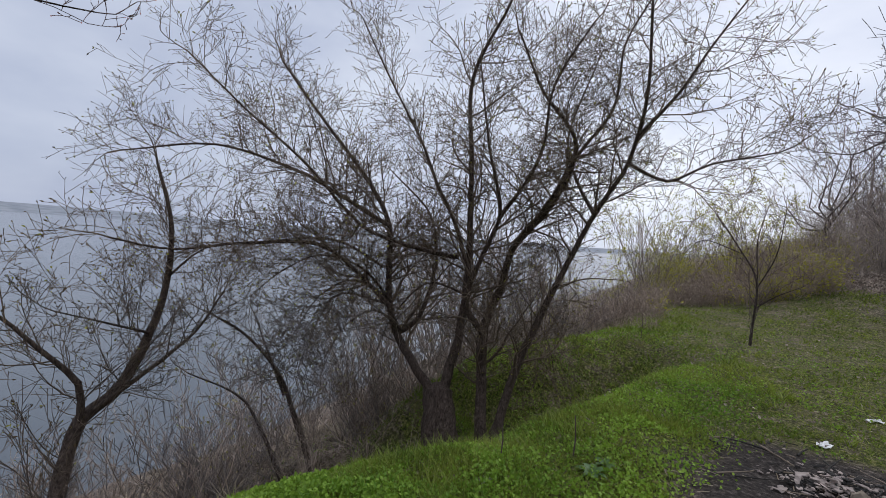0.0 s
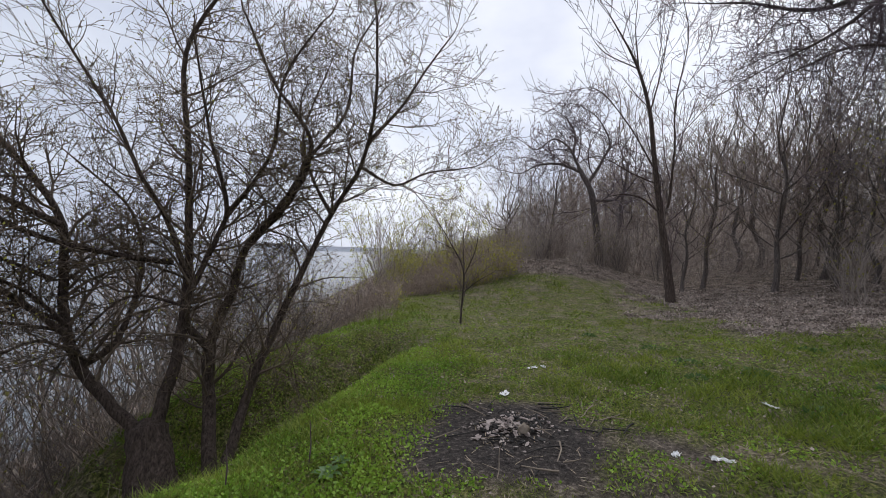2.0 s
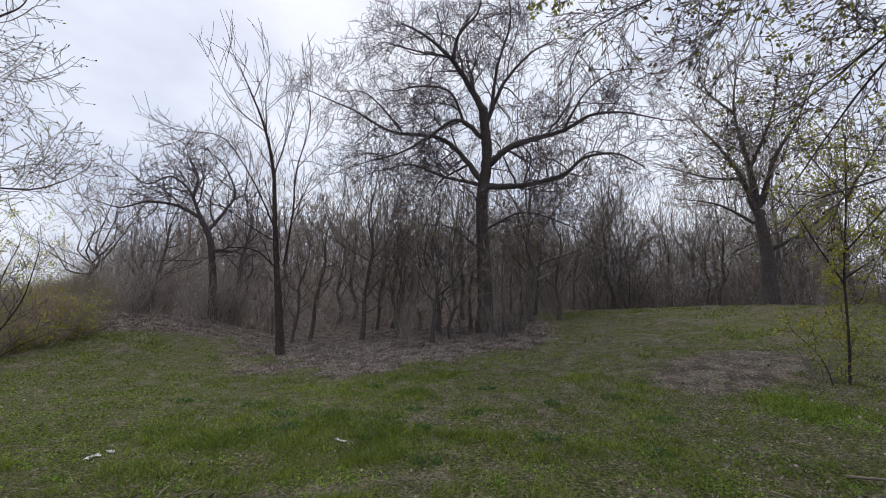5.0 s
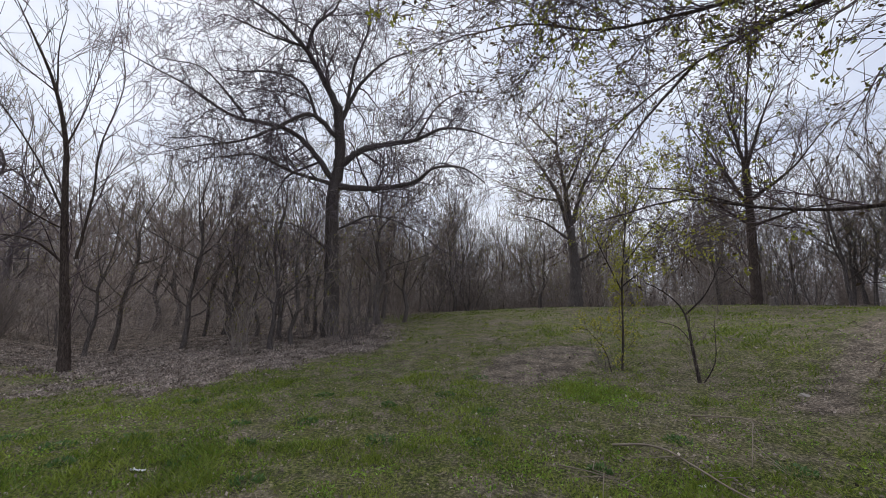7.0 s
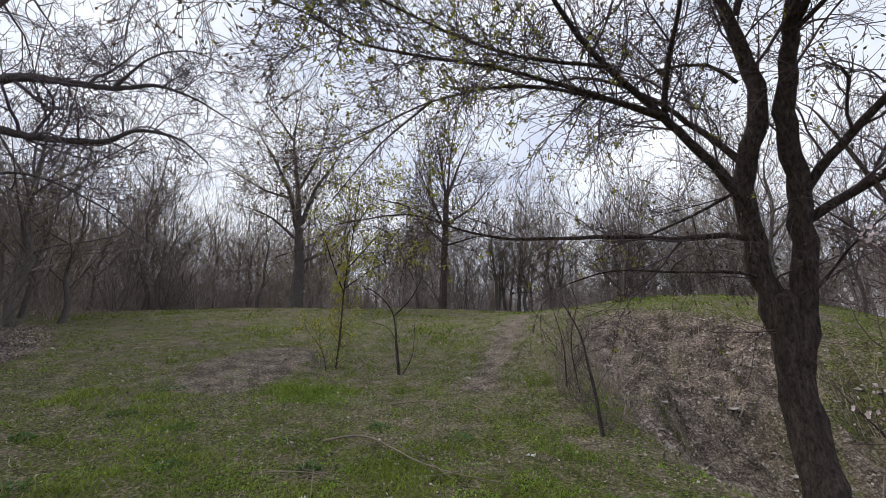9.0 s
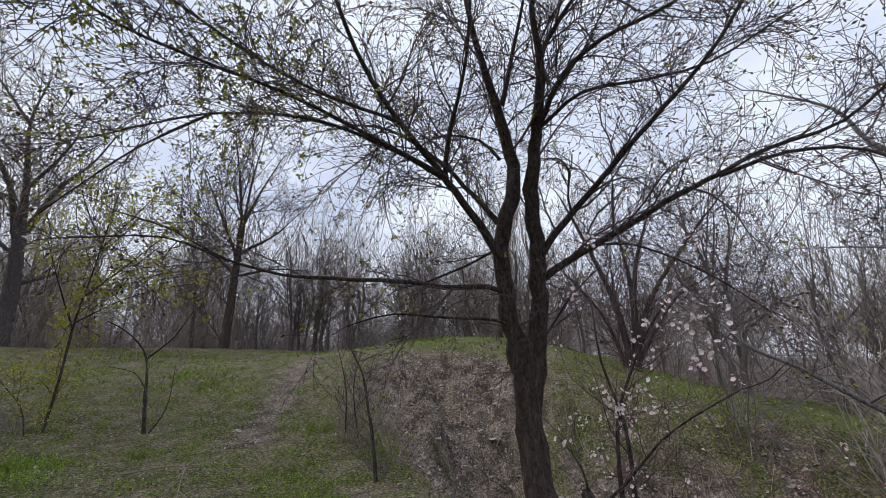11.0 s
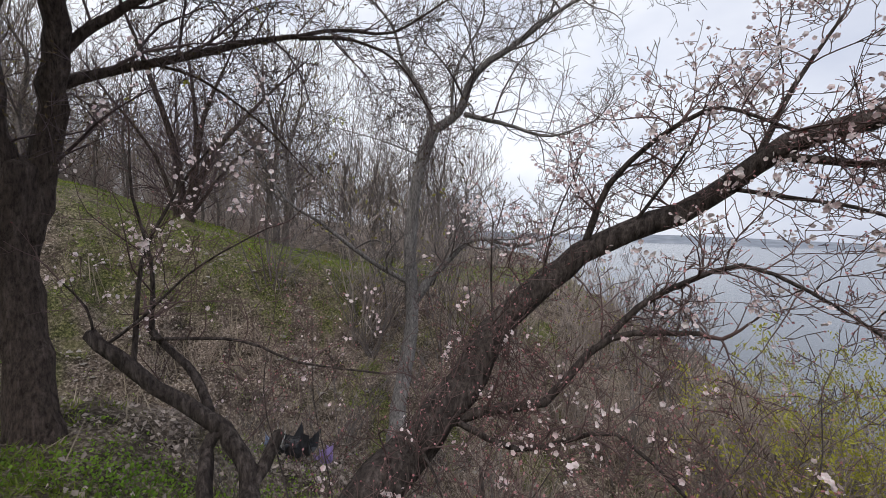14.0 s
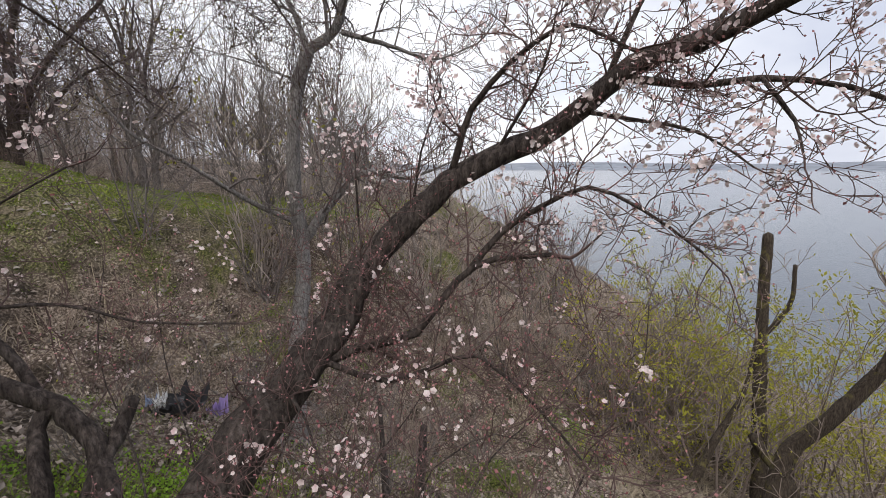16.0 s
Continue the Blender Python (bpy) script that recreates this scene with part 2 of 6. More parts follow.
def noise2(x, y, scale, seed=0):
    x, y = np.asarray(x, dtype=np.float64) / scale, np.asarray(y, dtype=np.float64) / scale
    ix, iy = np.floor(x).astype(np.int64), np.floor(y).astype(np.int64)
    fx, fy = x - ix, y - iy
    fx, fy = fx * fx * (3 - 2 * fx), fy * fy * (3 - 2 * fy)
    a, b = lattice(ix, iy, seed), lattice(ix + 1, iy, seed)
    c, d = lattice(ix, iy + 1, seed), lattice(ix + 1, iy + 1, seed)
    return (a * (1 - fx) + b * fx) * (1 - fy) + (c * (1 - fx) + d * fx) * fy


def smooth(a, b, v):
    t = np.clip((v - a) / (b - a), 0, 1)
    return t * t * (3 - 2 * t)


# the lip of the bank, from far up the shore, round the grassy hollow, past the camera and round the gully
LIP = [(1300, 2000), (50, 84), (15.5, 27.5), (9.2, 17.0), (6.3, 12.6), (5.0, 10.2), (4.2, 8.9), (2.4, 7.9), (1.2, 7.2), (1.0, 6.7), (1.6, 6.75), (2.5, 7.15), (3.7, 7.6),
       (3.25, 6.05), (2.3, 5.05), (1.35, 4.25), (0.65, 3.66), (-0.3, 3.28), (-1.08, 2.75), (-1.5, 1.5), (-1.35, 0.2), (-1.1, -1.0), (-0.5, -1.9), (-0.1, -3.0),
       (-0.35, -4.5), (0.6, -5.1), (1.6, -6.0), (2.6, -7.3), (3.6, -9.2), (4.3, -11.0), (3.6, -12.4), (1.2, -11.8), (-1.5, -11.2), (-4.5, -10.4),
       (-8, -9.6), (-12, -9.2), (-17, -10.5), (-28, -20), (-60, -80), (-1500, -2200)]
LAND = LIP + [(4500, -2200), (4500, 2000)]


def outside(x, y):
    """Metres beyond the lip of the bank (negative on the land)."""
    x, y = np.asarray(x, dtype=np.float64), np.asarray(y, dtype=np.float64)
    best, inside = np.full(x.shape, 1e9), np.zeros(x.shape, dtype=bool)
    for k, (x1, y1) in enumerate(LAND):
        x2, y2 = LAND[(k + 1) % len(LAND)]
        dx, dy = x2 - x1, y2 - y1
        t = np.clip(((x - x1) * dx + (y - y1) * dy) / (dx * dx + dy * dy), 0, 1)
        best = np.minimum(best, np.hypot(x - x1 - t * dx, y - y1 - t * dy))
        if dy != 0:
            cross = ((y1 > y) != (y2 > y)) & (x < dx * (y - y1) / dy + x1)
            inside ^= cross
    return np.where(inside, -best, best)


WATER = -18.0


def height(x, y):
    x, y = np.asarray(x, dtype=np.float64), np.asarray(y, dtype=np.float64)
    s = 0.77 * x - 0.64 * y
    r = np.hypot(x, y)
    z = np.interp(s, [-4, 0, 3, 6, 9, 12, 16, 22, 30, 70], [-0.1, 0, 0.12, 0.42, 0.8, 1.35, 1.95, 2.8, 3.2, 3.6])
    z = z + 1.7 * np.exp(-((x - 1) ** 2 + (y + 14.5) ** 2) / 42.0) * smooth(-5.0, -9.0, y)
    az = np.degrees(np.arctan2(x, y))
    z = z + 8.0 * smooth(24, 85, r) * smooth(38, 72, az) * (1 - smooth(88, 108, az))
    z = z + 1.5 * smooth(29, 43, az) * (1 - smooth(50, 66, az)) * smooth(11, 21, r)
    z = z + 0.10 * (noise2(x, y, 2.3, 1) - 0.5) * smooth(1.5, 5, r) + 0.06 * (noise2(x, y, 0.6, 2) - 0.5) + 0.5 * (noise2(x, y, 14, 3) - 0.5) * smooth(10, 25, r)
    f = np.clip(((x - 1.0) * 2.4 + (y - 6.2) * 0.8) / 6.4, 0, 1)
    z = z - (0.75 - 0.3 * f) * np.exp(-((x - 1.0 - 2.4 * f) ** 2 + (y - 6.2 - 0.8 * f) ** 2) / 0.4)
    e = outside(x, y)
    soft = 0.5 * (e + np.sqrt(e * e + 0.05))
    cut = np.interp(soft, [0, 0.6, 1.5, 4, 9, 20, 38, 60], [0, 0.45, 1.15, 2.8, 5.4, 11.3, 21.0, 24.0])
    rugged = 1 + 0.9 * smooth(-4.5, -6.0, y)
    z = z - cut + rugged * (0.45 * (noise2(x, y, 1.1, 5) - 0.5) + 0.34 * (noise2(x, y, 0.4, 6) - 0.5)) * smooth(0.1, 1.2, e)
    z = np.where(e > 8, np.maximum(z, WATER - 4), z)
    far = smooth(1750, 2300, r) * smooth(300, 700, e)
    z = z + far * (17 + 24 * noise2(x, y, 700, 7))
    return z


def ground_z(x, y):
    return float(height(np.array([x]), np.array([y]))[0])


def zones(x, y):
    """Shares of grass, leaf litter and burnt earth."""
    e, s, r = outside(x, y), 0.77 * x - 0.64 * y, np.hypot(x, y)
    n1, n2, n3 = noise2(x, y, 3.2, 11), noise2(x, y, 0.9, 12), noise2(x, y, 0.35, 13)
    az = np.degrees(np.arctan2(x, y))
    edge = np.minimum((x - 11.2) * 0.79 - (y - 5.7) * 0.61, (x - 9.0) * 0.82 + (y - 3.3) * 0.57)
    wood = smooth(-0.5, 0.9, edge + 1.6 * (n1 - 0.5) + 1.3 * (n2 - 0.5) + 0.9 * (n3 - 0.5)) * smooth(-3.2, -0.5, y + 1.2 * (n1 - 0.5))
    wood = np.maximum(wood, smooth(22, 27, r + 5 * (n1 - 0.5)))
    wood = np.maximum(wood, smooth(15.9, 17.3, r + 2.0 * (n2 - 0.5)) * smooth(38, 42, az) * (1 - smooth(60, 64, az)))
    gully = smooth(-0.25, 0.5, e) * (1 - smooth(-4.2, -3.2, y)) * (1 - 0.8 * smooth(9.0, 10.4, -y + 1.6 * (n2 - 0.5)) * (1 - smooth(-0.8, 0.6, x)))
    gully = gully * (1 - 0.5 * smooth(0.64, 0.76, 0.5 * n2 + 0.5 * noise2(x, y, 0.55, 14)))
    soil = np.exp(-(((x - 8.95) * 0.5 - (y + 4.55) * 0.87) ** 2 / 3.2 + ((x - 8.95) * 0.87 + (y + 4.55) * 0.5) ** 2 / 1.1))
    soil = smooth(0.3, 0.5, soil + 0.3 * (n2 - 0.5) + 0.25 * (n3 - 0.5))
    soil = np.clip(soil + 0.5 * smooth(0.7, 0.85, 0.5 * noise2(x, y, 0.9, 17) + 0.5 * n3) * smooth(1.5, 4, s), 0, 1)
    track = np.exp(-((((0.77 * x - 0.64 * y) - 4.6 - 0.8 * (noise2(x, y, 6, 15) - 0.5)) ** 2 / 0.16))) * smooth(3, 8, y)
    f = np.clip((x - 4.5) * 0.355 + (y + 6.5) * -0.935, 0, 6.2)
    path = np.exp(-((x - 4.5 - 0.355 * f) ** 2 + (y + 6.5 + 0.935 * f) ** 2) / 0.13) * (0.5 + n2)
    soil = np.clip(np.maximum(soil, path), 0, 1)
    scrub = smooth(1.2, 2.6, e + 1.0 * (n2 - 0.5)) * (1 - gully)
    grass = 0.92 - 0.12 * smooth(0.5, -2.5, y) * smooth(0.5, 2.5, s) + 0.22 * (n1 - 0.5) + 0.5 * (n2 - 0.5) + 0.8 * (n3 - 0.5)
    grass = grass + 0.6 * np.exp(-((x - 6.6) ** 2 + (y + 4.2) ** 2) / 0.5) + 0.5 * np.exp(-((x - 5.2) ** 2 + (y - 3.7) ** 2) / 1.6)
    grass = grass + 0.5 * (1 - smooth(0.4, 2.2, np.abs(e + 0.3))) * smooth(-2.4, -1.0, y)
    moss = smooth(0.54, 0.68, 0.7 * noise2(x, y, 1.2, 19) + 0.3 * n3) * smooth(0.4, 1.0, e) * (1 - smooth(4.5, 6.5, e)) * smooth(1.5, -0.5, x) * smooth(3.0, 0.5, y)
    litter = np.clip(np.maximum.reduce([wood, 0.9 * gully, 0.75 * scrub]) + 0.25 * (n3 - 0.5), 0, 1)
    patch = smooth(0.6, 0.8, n1 * 0.4 + n2 * 0.6) * 0.22 * smooth(2, 4, s)
    strew = 0.24 * smooth(0.45, 0.65, 0.3 * n1 + 0.4 * n2 + 0.3 * n3) * smooth(4.2, 6.5, s) * smooth(0.3, -1.0, y) * (1 - smooth(18, 24, r))
    litter = np.clip(np.maximum.reduce([litter, patch, strew]), 0, 1)
    green_top = smooth(2.0, 6.0, -y - 6) * (1 - smooth(-0.6, 0.6, e)) * (1 - smooth(2, 5, x))
    grass = np.clip(grass + 0.5 * green_top, 0, 1) * (1 - 0.92 * np.clip(litter, 0, 1)) * (1 - 0.9 * soil) * (1 - 0.5 * track)
    grass, litter = np.maximum(grass, 0.85 * moss), litter * (1 - 0.8 * moss)
    foot = np.exp(-((x + 0.2) ** 2 + (y + 3.9) ** 2) / 1.3)
    grass, litter = grass * (1 - 0.6 * foot), np.maximum(litter, foot * (0.35 + 0.5 * n3))
    dx, dy = x - 2.72, y - 2.85
    pit = np.hypot(dx, dy * 1.05) + 0.5 * (n2 - 0.5) + 0.55 * (n3 - 0.5)
    burn = np.maximum(1 - smooth(0.5, 1.25, pit), 0.75 * np.exp(-((x - 2.35) ** 2 + (y - 1.6) ** 2) / 0.5))
    return np.clip(grass * (1 - burn), 0, 1), litter * (1 - burn), burn


def build_ground():
    na, radii = 420, [0.0]
    r = 0.25
    while r < 4300:
        radii.append(r)
        r *= 1.016 if r < 12 else (1.03 if r < 60 else 1.07)
        r += 0.035 if r < 6 else 0.0
    radii = np.array(radii[1:])
    a = np.arange(na) * 2 * math.pi / na
    R, A = np.meshgrid(radii, a, indexing="ij")
    x, y = (R * np.sin(A)).ravel(), (R * np.cos(A)).ravel()
    z = height(x, y)
    m = len(radii)
    i, j = np.meshgrid(np.arange(m - 1), np.arange(na), indexing="ij")
    j2 = (j + 1) % na
    q = np.stack([i * na + j, (i + 1) * na + j, (i + 1) * na + j2, i * na + j2], axis=-1).reshape(-1, 4)
    # the innermost ring closes on itself with a fan of thin quads
    c = len(x)
    verts = np.stack([np.append(x, 0.0), np.append(y, 0.0), np.append(z, ground_z(0, 0))], axis=1)
    k = np.arange(0, na, 2)
    fan = np.stack([np.full(len(k), c), k, (k + 1) % na, (k + 2) % na], axis=1)
    me = quads_mesh("ground", verts, np.concatenate([q[:, ::-1], fan[:, ::-1]]))
    g, lit, burn = zones(verts[:, 0], verts[:, 1])
    col = me.color_attributes.new("zones", "FLOAT_COLOR", "POINT")
    # alpha: share of distance haze painted into the colour, growing from 300 to 900 m
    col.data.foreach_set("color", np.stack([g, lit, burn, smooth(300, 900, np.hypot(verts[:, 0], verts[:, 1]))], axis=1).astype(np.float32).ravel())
    return me


def ground_material():
    m, n, l, b = material("meadow_earth", 0.95, 0.15)
    at = n.new("ShaderNodeAttribute")
    at.attribute_name = "zones"
    sp = n.new("ShaderNodeSeparateColor")
    l.new(at.outputs["Color"], sp.inputs["Color"])
    fine = noise_node(n, l, 26.0, 6.0, rough=0.7)
    mid = noise_node(n, l, 3.0, 5.0)
    big = noise_node(n, l, 0.35, 4.0)
    soil = ramp_node(n, l, fine.outputs["Fac"], [(0.3, (0.05, 0.041, 0.033)), (0.5, (0.165, 0.138, 0.11)), (0.66, (0.40, 0.35, 0.285))]).outputs["Color"]
    soil = mix_node(n, l, 1.0, soil, ramp_node(n, l, mid.outputs["Fac"], [(0.38, (0.6, 0.58, 0.55)), (0.62, (1.35, 1.3, 1.25))]).outputs["Color"], "MULTIPLY")
    turf = ramp_node(n, l, fine.outputs["Fac"], [(0.36, (0.024, 0.032, 0.009)), (0.5, (0.092, 0.112, 0.026)), (0.64, (0.28, 0.27, 0.085))]).outputs["Color"]
    turf = mix_node(n, l, ramp_node(n, l, mid.outputs["Fac"], [(0.5, (0, 0, 0)), (0.62, (0.6, 0.6, 0.6))]).outputs["Color"], turf, (0.13, 0.11, 0.055))
    leaf = ramp_node(n, l, fine.outputs["Fac"], [(0.36, (0.03, 0.024, 0.02)), (0.5, (0.14, 0.115, 0.098)), (0.62, (0.46, 0.40, 0.35))]).outputs["Color"]
    leaf = mix_node(n, l, mix_node(n, l, 0.5, big.outputs["Color"], (0, 0, 0)), leaf, (0.19, 0.15, 0.12))
    leaf = mix_node(n, l, 1.0, leaf, ramp_node(n, l, mid.outputs["Fac"], [(0.36, (0.36, 0.34, 0.32)), (0.62, (1.4, 1.33, 1.27))]).outputs["Color"], "MULTIPLY")
    ash = ramp_node(n, l, fine.outputs["Fac"], [(0.33, (0.02, 0.018, 0.017)), (0.55, (0.068, 0.058, 0.054)), (0.70, (0.21, 0.18, 0.165))]).outputs["Color"]
    gm = n.new("ShaderNodeMath")
    gm.operation = "MULTIPLY_ADD"
    gm.inputs[1].default_value, gm.inputs[2].default_value = 1.6, -0.35
    gm.use_clamp = True
    l.new(sp.outputs["Red"], gm.inputs[0])
    blot = noise_node(n, l, 5.0, 6.0, rough=0.7)
    thin = ramp_node(n, l, blot.outputs["Fac"], [(0.48, (0, 0, 0)), (0.58, (0.58, 0.58, 0.58))]).outputs["Color"]
    col = mix_node(n, l, gm.outputs["Value"], soil, mix_node(n, l, thin, turf, soil))
    col = mix_node(n, l, sp.outputs["Green"], col, leaf)
    col = mix_node(n, l, sp.outputs["Blue"], col, ash)
    # aerial haze put into the far land's colour: mottled blue-grey, blended in by alpha
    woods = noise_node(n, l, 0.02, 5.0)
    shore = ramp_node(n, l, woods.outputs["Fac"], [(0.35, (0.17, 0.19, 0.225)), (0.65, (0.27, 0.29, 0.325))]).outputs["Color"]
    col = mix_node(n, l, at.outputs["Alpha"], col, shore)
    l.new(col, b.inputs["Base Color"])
    bump(n, l, b, fine.outputs["Fac"], 1.0, 0.06)
    return m


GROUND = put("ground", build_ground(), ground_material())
tagged(GROUND, label="grassy bank with leaf litter and bare earth above a lake", category="ground", kind="structure")


def water_material():
    m, n, l, b = material("lake_water", 0.16, 0.3)
    b.inputs["Base Color"].default_value = (0.088, 0.104, 0.122, 1)
    w = noise_node(n, l, 0.9, 4.0, (1.0, 1.0, 1.0))
    bump(n, l, b, w.outputs["Fac"], 0.25, 0.25)
    return m


def build_water():
    bm = bmesh.new()
    rings = [8, 60, 200, 700, 2600]
    rows = []
    for r in rings:
        rows.append([bm.verts.new((-0.72 * 1700 + r * math.cos(k * math.pi / 24), 0.55 * 1700 + r * math.sin(k * math.pi / 24), WATER)) for k in range(48)])
    bm.faces.new(rows[0])
    for p, q in zip(rows, rows[1:]):
        for k in range(48):
            bm.faces.new((p[k], q[k], q[(k + 1) % 48], p[(k + 1) % 48]))
    me = bpy.data.meshes.new("lake")
    bm.to_mesh(me)
    bm.free()
    return me


tagged(put("lake", build_water(), water_material()), label="still grey lake under an overcast sky", category="water", kind="structure")


# ---- growing trees ----
class Grower:
    """Collects the tubes of one tree: limbs, twigs and the places of its buds."""

    def __init__(self, seed, up=0.25, wander=0.16, spread=50, min_r=0.003, spacing=(0.16, 0.075), lengths=(0.9, 0.32), levels=2, droop=0.0, stout=0.006, tip=4, slim=0.85, tail=0.5, gnarl=0.03, joints=7, flat=False, curl=0.0, mid=4):
        self.rng = random.Random(seed)
        self.np = np.random.default_rng(seed)
        self.up, self.wander, self.spread, self.min_r = up, wander, spread, min_r
        self.spacing, self.lengths, self.levels, self.droop = spacing, lengths, levels, droop
        self.stout, self.tip, self.slim, self.tail, self.gnarl, self.joints, self.flat, self.curl, self.mid = stout, tip, slim, tail, gnarl, joints, flat, curl, mid
        self.trunks, self.limbs, self.twigs, self.bud_p, self.bud_d = [], [], [], [], []

    def smooth_path(self, pts, step):
        pts = [Vector(p) for p in pts]
        ext = [pts[0] * 2 - pts[1], *pts, pts[-1] * 2 - pts[-2]]
        out = []
        for k in range(1, len(ext) - 2):
            p0, p1, p2, p3 = ext[k - 1:k + 3]
            n = max(2, int((p2 - p1).length / step))
            for i in range(n):
                t = i / n
                out.append(0.5 * (2 * p1 + (p2 - p0) * t + (2 * p0 - 5 * p1 + 4 * p2 - p3) * t * t + (3 * p1 - p0 - 3 * p2 + p3) * t ** 3))
        out.append(pts[-1])
        return out

    def limb(self, pts, r0, r1, density=1.0, sides=8, trunk=False, step=0.12, jitter=0.12, flare=0.0, first=0.12):
        path = self.smooth_path(pts, step)
        n = len(path)
        rad = []
        for k, p in enumerate(path):
            f = k / (n - 1)
            r = r1 + (r0 * self.slim - r1) * (1 - f) ** 1.25 if not trunk else r0 + (r1 - r0) * f
            r *= 1 + flare * math.exp(-f * 9) + self.rng.uniform(-0.03, 0.04)
            rad.append(r)
            if 0 < k < n - 1:
                path[k] = p + Vector((self.rng.gauss(0, 1), self.rng.gauss(0, 1), self.rng.gauss(0, 1))) * r * (self.gnarl if trunk else jitter)
        end = path[-1] + (path[-1] - path[-2]).normalized() * rad[-1] * 0.5
        (self.trunks if trunk else self.limbs).append(([tuple(p) for p in path] + [tuple(end)], rad + [rad[-1] * 0.15], sides))
        if density > 0:
            self.clothe(path, rad, density, first)
        return path

    def clothe(self, path, rad, density, first):
        rng = self.rng
        travelled, total = 0.0, sum((b - a).length for a, b in zip(path, path[1:]))
        nxt = total * first
        for k in range(1, len(path)):
            seg = path[k] - path[k - 1]
            travelled += seg.length
            while travelled > nxt:
                f = nxt / total
                L = self.lengths[0] * rng.uniform(0.45, 1.25) * (1.05 - 0.45 * f)
                self.shoot(path[k - 1].lerp(path[k], rng.random()), seg.normalized(), L, min(rad[k] * 0.5, 0.0025 + self.stout * L), 0)
                nxt += self.spacing[0] * rng.uniform(0.5, 1.5) / density
        # the tip goes on as a shoot of its own
        if rad[-1] < 0.022:
            self.shoot(path[-1], (path[-1] - path[-2]).normalized(), self.lengths[0] * self.tail, rad[-1], 0, along=True)

    def shoot(self, p, axis, L, r, level, along=False):
        rng = self.rng
        side = Vector((rng.gauss(0, 1), rng.gauss(0, 1), rng.gauss(0, 1) + 0.2))
        side = (side - axis * side.dot(axis)).normalized()
        ang = 0.12 if along else radians(self.spread + rng.gauss(0, 17))
        d = axis * math.cos(ang) + side * math.sin(ang)
        last = level >= self.levels - 1
        n = self.tip if last else (self.joints if level == 0 else self.mid)
        step = L / (n - 1)
        pts, pos = [tuple(p)], Vector(p)
        w, up = self.wander, self.up
        path = [pos.copy()]
        bend = Vector((0, 0, 0))
        for k in range(n - 1):
            if self.curl and (k == 0 or rng.random() < 0.45):
                bend = Vector((rng.gauss(0, 1), rng.gauss(0, 1), rng.gauss(0, 0.8))) * self.curl
            d = d + bend + Vector((rng.gauss(0, w), rng.gauss(0, w), rng.gauss(0, w) + up * 0.3 - self.droop * k * 0.08))
            d.normalize()
            pos = pos + d * step
            pts.append((pos.x, pos.y, pos.z))
            path.append(pos.copy())
        rad = [max(self.min_r, r + (self.min_r - r) * k / (n - 1)) for k in range(n)]
        self.twigs.append((pts, rad, 2 if self.flat and level >= 1 else (3 if r < 0.012 else 5)))
        if last:
            for k in range(1, n):
                self.bud_p.append(pts[k])
                self.bud_d.append((d.x, d.y, d.z))
            return
        ln = self.lengths[level + 1]
        m = max(2, int(L / self.spacing[level + 1] * rng.uniform(0.8, 1.2)))
        for i in range(m):
            f = 0.15 + 0.85 * (i + rng.random()) / m
            k = min(n - 2, int(f * (n - 1)))
            a, b = path[k], path[k + 1]
            self.shoot(a.lerp(b, f * (n - 1) - k), (b - a).normalized(), ln * rng.uniform(0.4, 1.25) * (1.15 - 0.5 * f), max(self.min_r, rad[k] * 0.6), level + 1)
        self.bud_p.append(pts[-1])
        self.bud_d.append((d.x, d.y, d.z))


def bud_places(g, share):
    """The places of buds or leaves; a share above 1 gives several to each."""
    P, D = np.array(g.bud_p), np.array(g.bud_d)
    if share <= 1:
        pick = g.np.random(len(P)) < share
        return P[pick], D[pick]
    n = int(round(share))
    return np.concatenate([P + g.np.normal(0, 0.05, P.shape) for k in range(n)]), np.concatenate([D] * n)


def rooted(name, base, label, category, group=""):
    root = new(name)
    root.empty_display_size = 0.2
    root.location = base
    return tagged(root, label=label, category=category, group=group)


def finish(root, g, bark_mat, twig_mat, extra=()):
    """Turns a grower's tubes into the parts of a tree. extra: (name, material, size, share, wide, label)."""
    o = np.array(root.location)
    shift = lambda tubes: [(np.array(p) - o, r, k) for p, r, k in tubes]
    for t in g.trunks:
        put("trunk", tubes_mesh("trunk", shift([t])), bark_mat, root)
    for t in g.limbs:
        put("limb", tubes_mesh("limb", shift([t])), bark_mat, root)
    if g.twigs:
        put("crown", tubes_mesh("crown", shift(g.twigs)), twig_mat, root, kind="stuff")
    for name, mat, size, share, wide, label in extra:
        P, D = bud_places(g, share)
        P = P - o
        if len(P):
            put(name, leaves_mesh(name, P, D, size, wide, g.np, loose=0.3 if name == "bud_cover" else 0.55), mat, root, label, "stuff")
    return root

WILLOW = []
WILLOW.append(([(0.23, 5.54, -1.44), (0.16, 5.76, -1.03), (0.10, 5.95, -0.58)], 0.264, 0.2, 0))
WILLOW.append(([(0.05, 5.92, -0.65), (-0.52, 6.28, 0.08), (-0.71, 6.52, 0.77), (-0.77, 6.69, 1.60), (-1.14, 6.73, 2.26), (-1.84, 6.57, 3.10), (-2.37, 6.33, 3.77)], 0.08, 0.016, 1))
WILLOW.append(([(-0.64, 6.21, 0.45), (-1.11, 6.06, 0.94), (-1.60, 5.81, 1.28), (-2.35, 5.38, 1.25), (-2.91, 4.91, 1.15), (-3.26, 4.49, 1.25)], 0.04, 0.0096, 1))
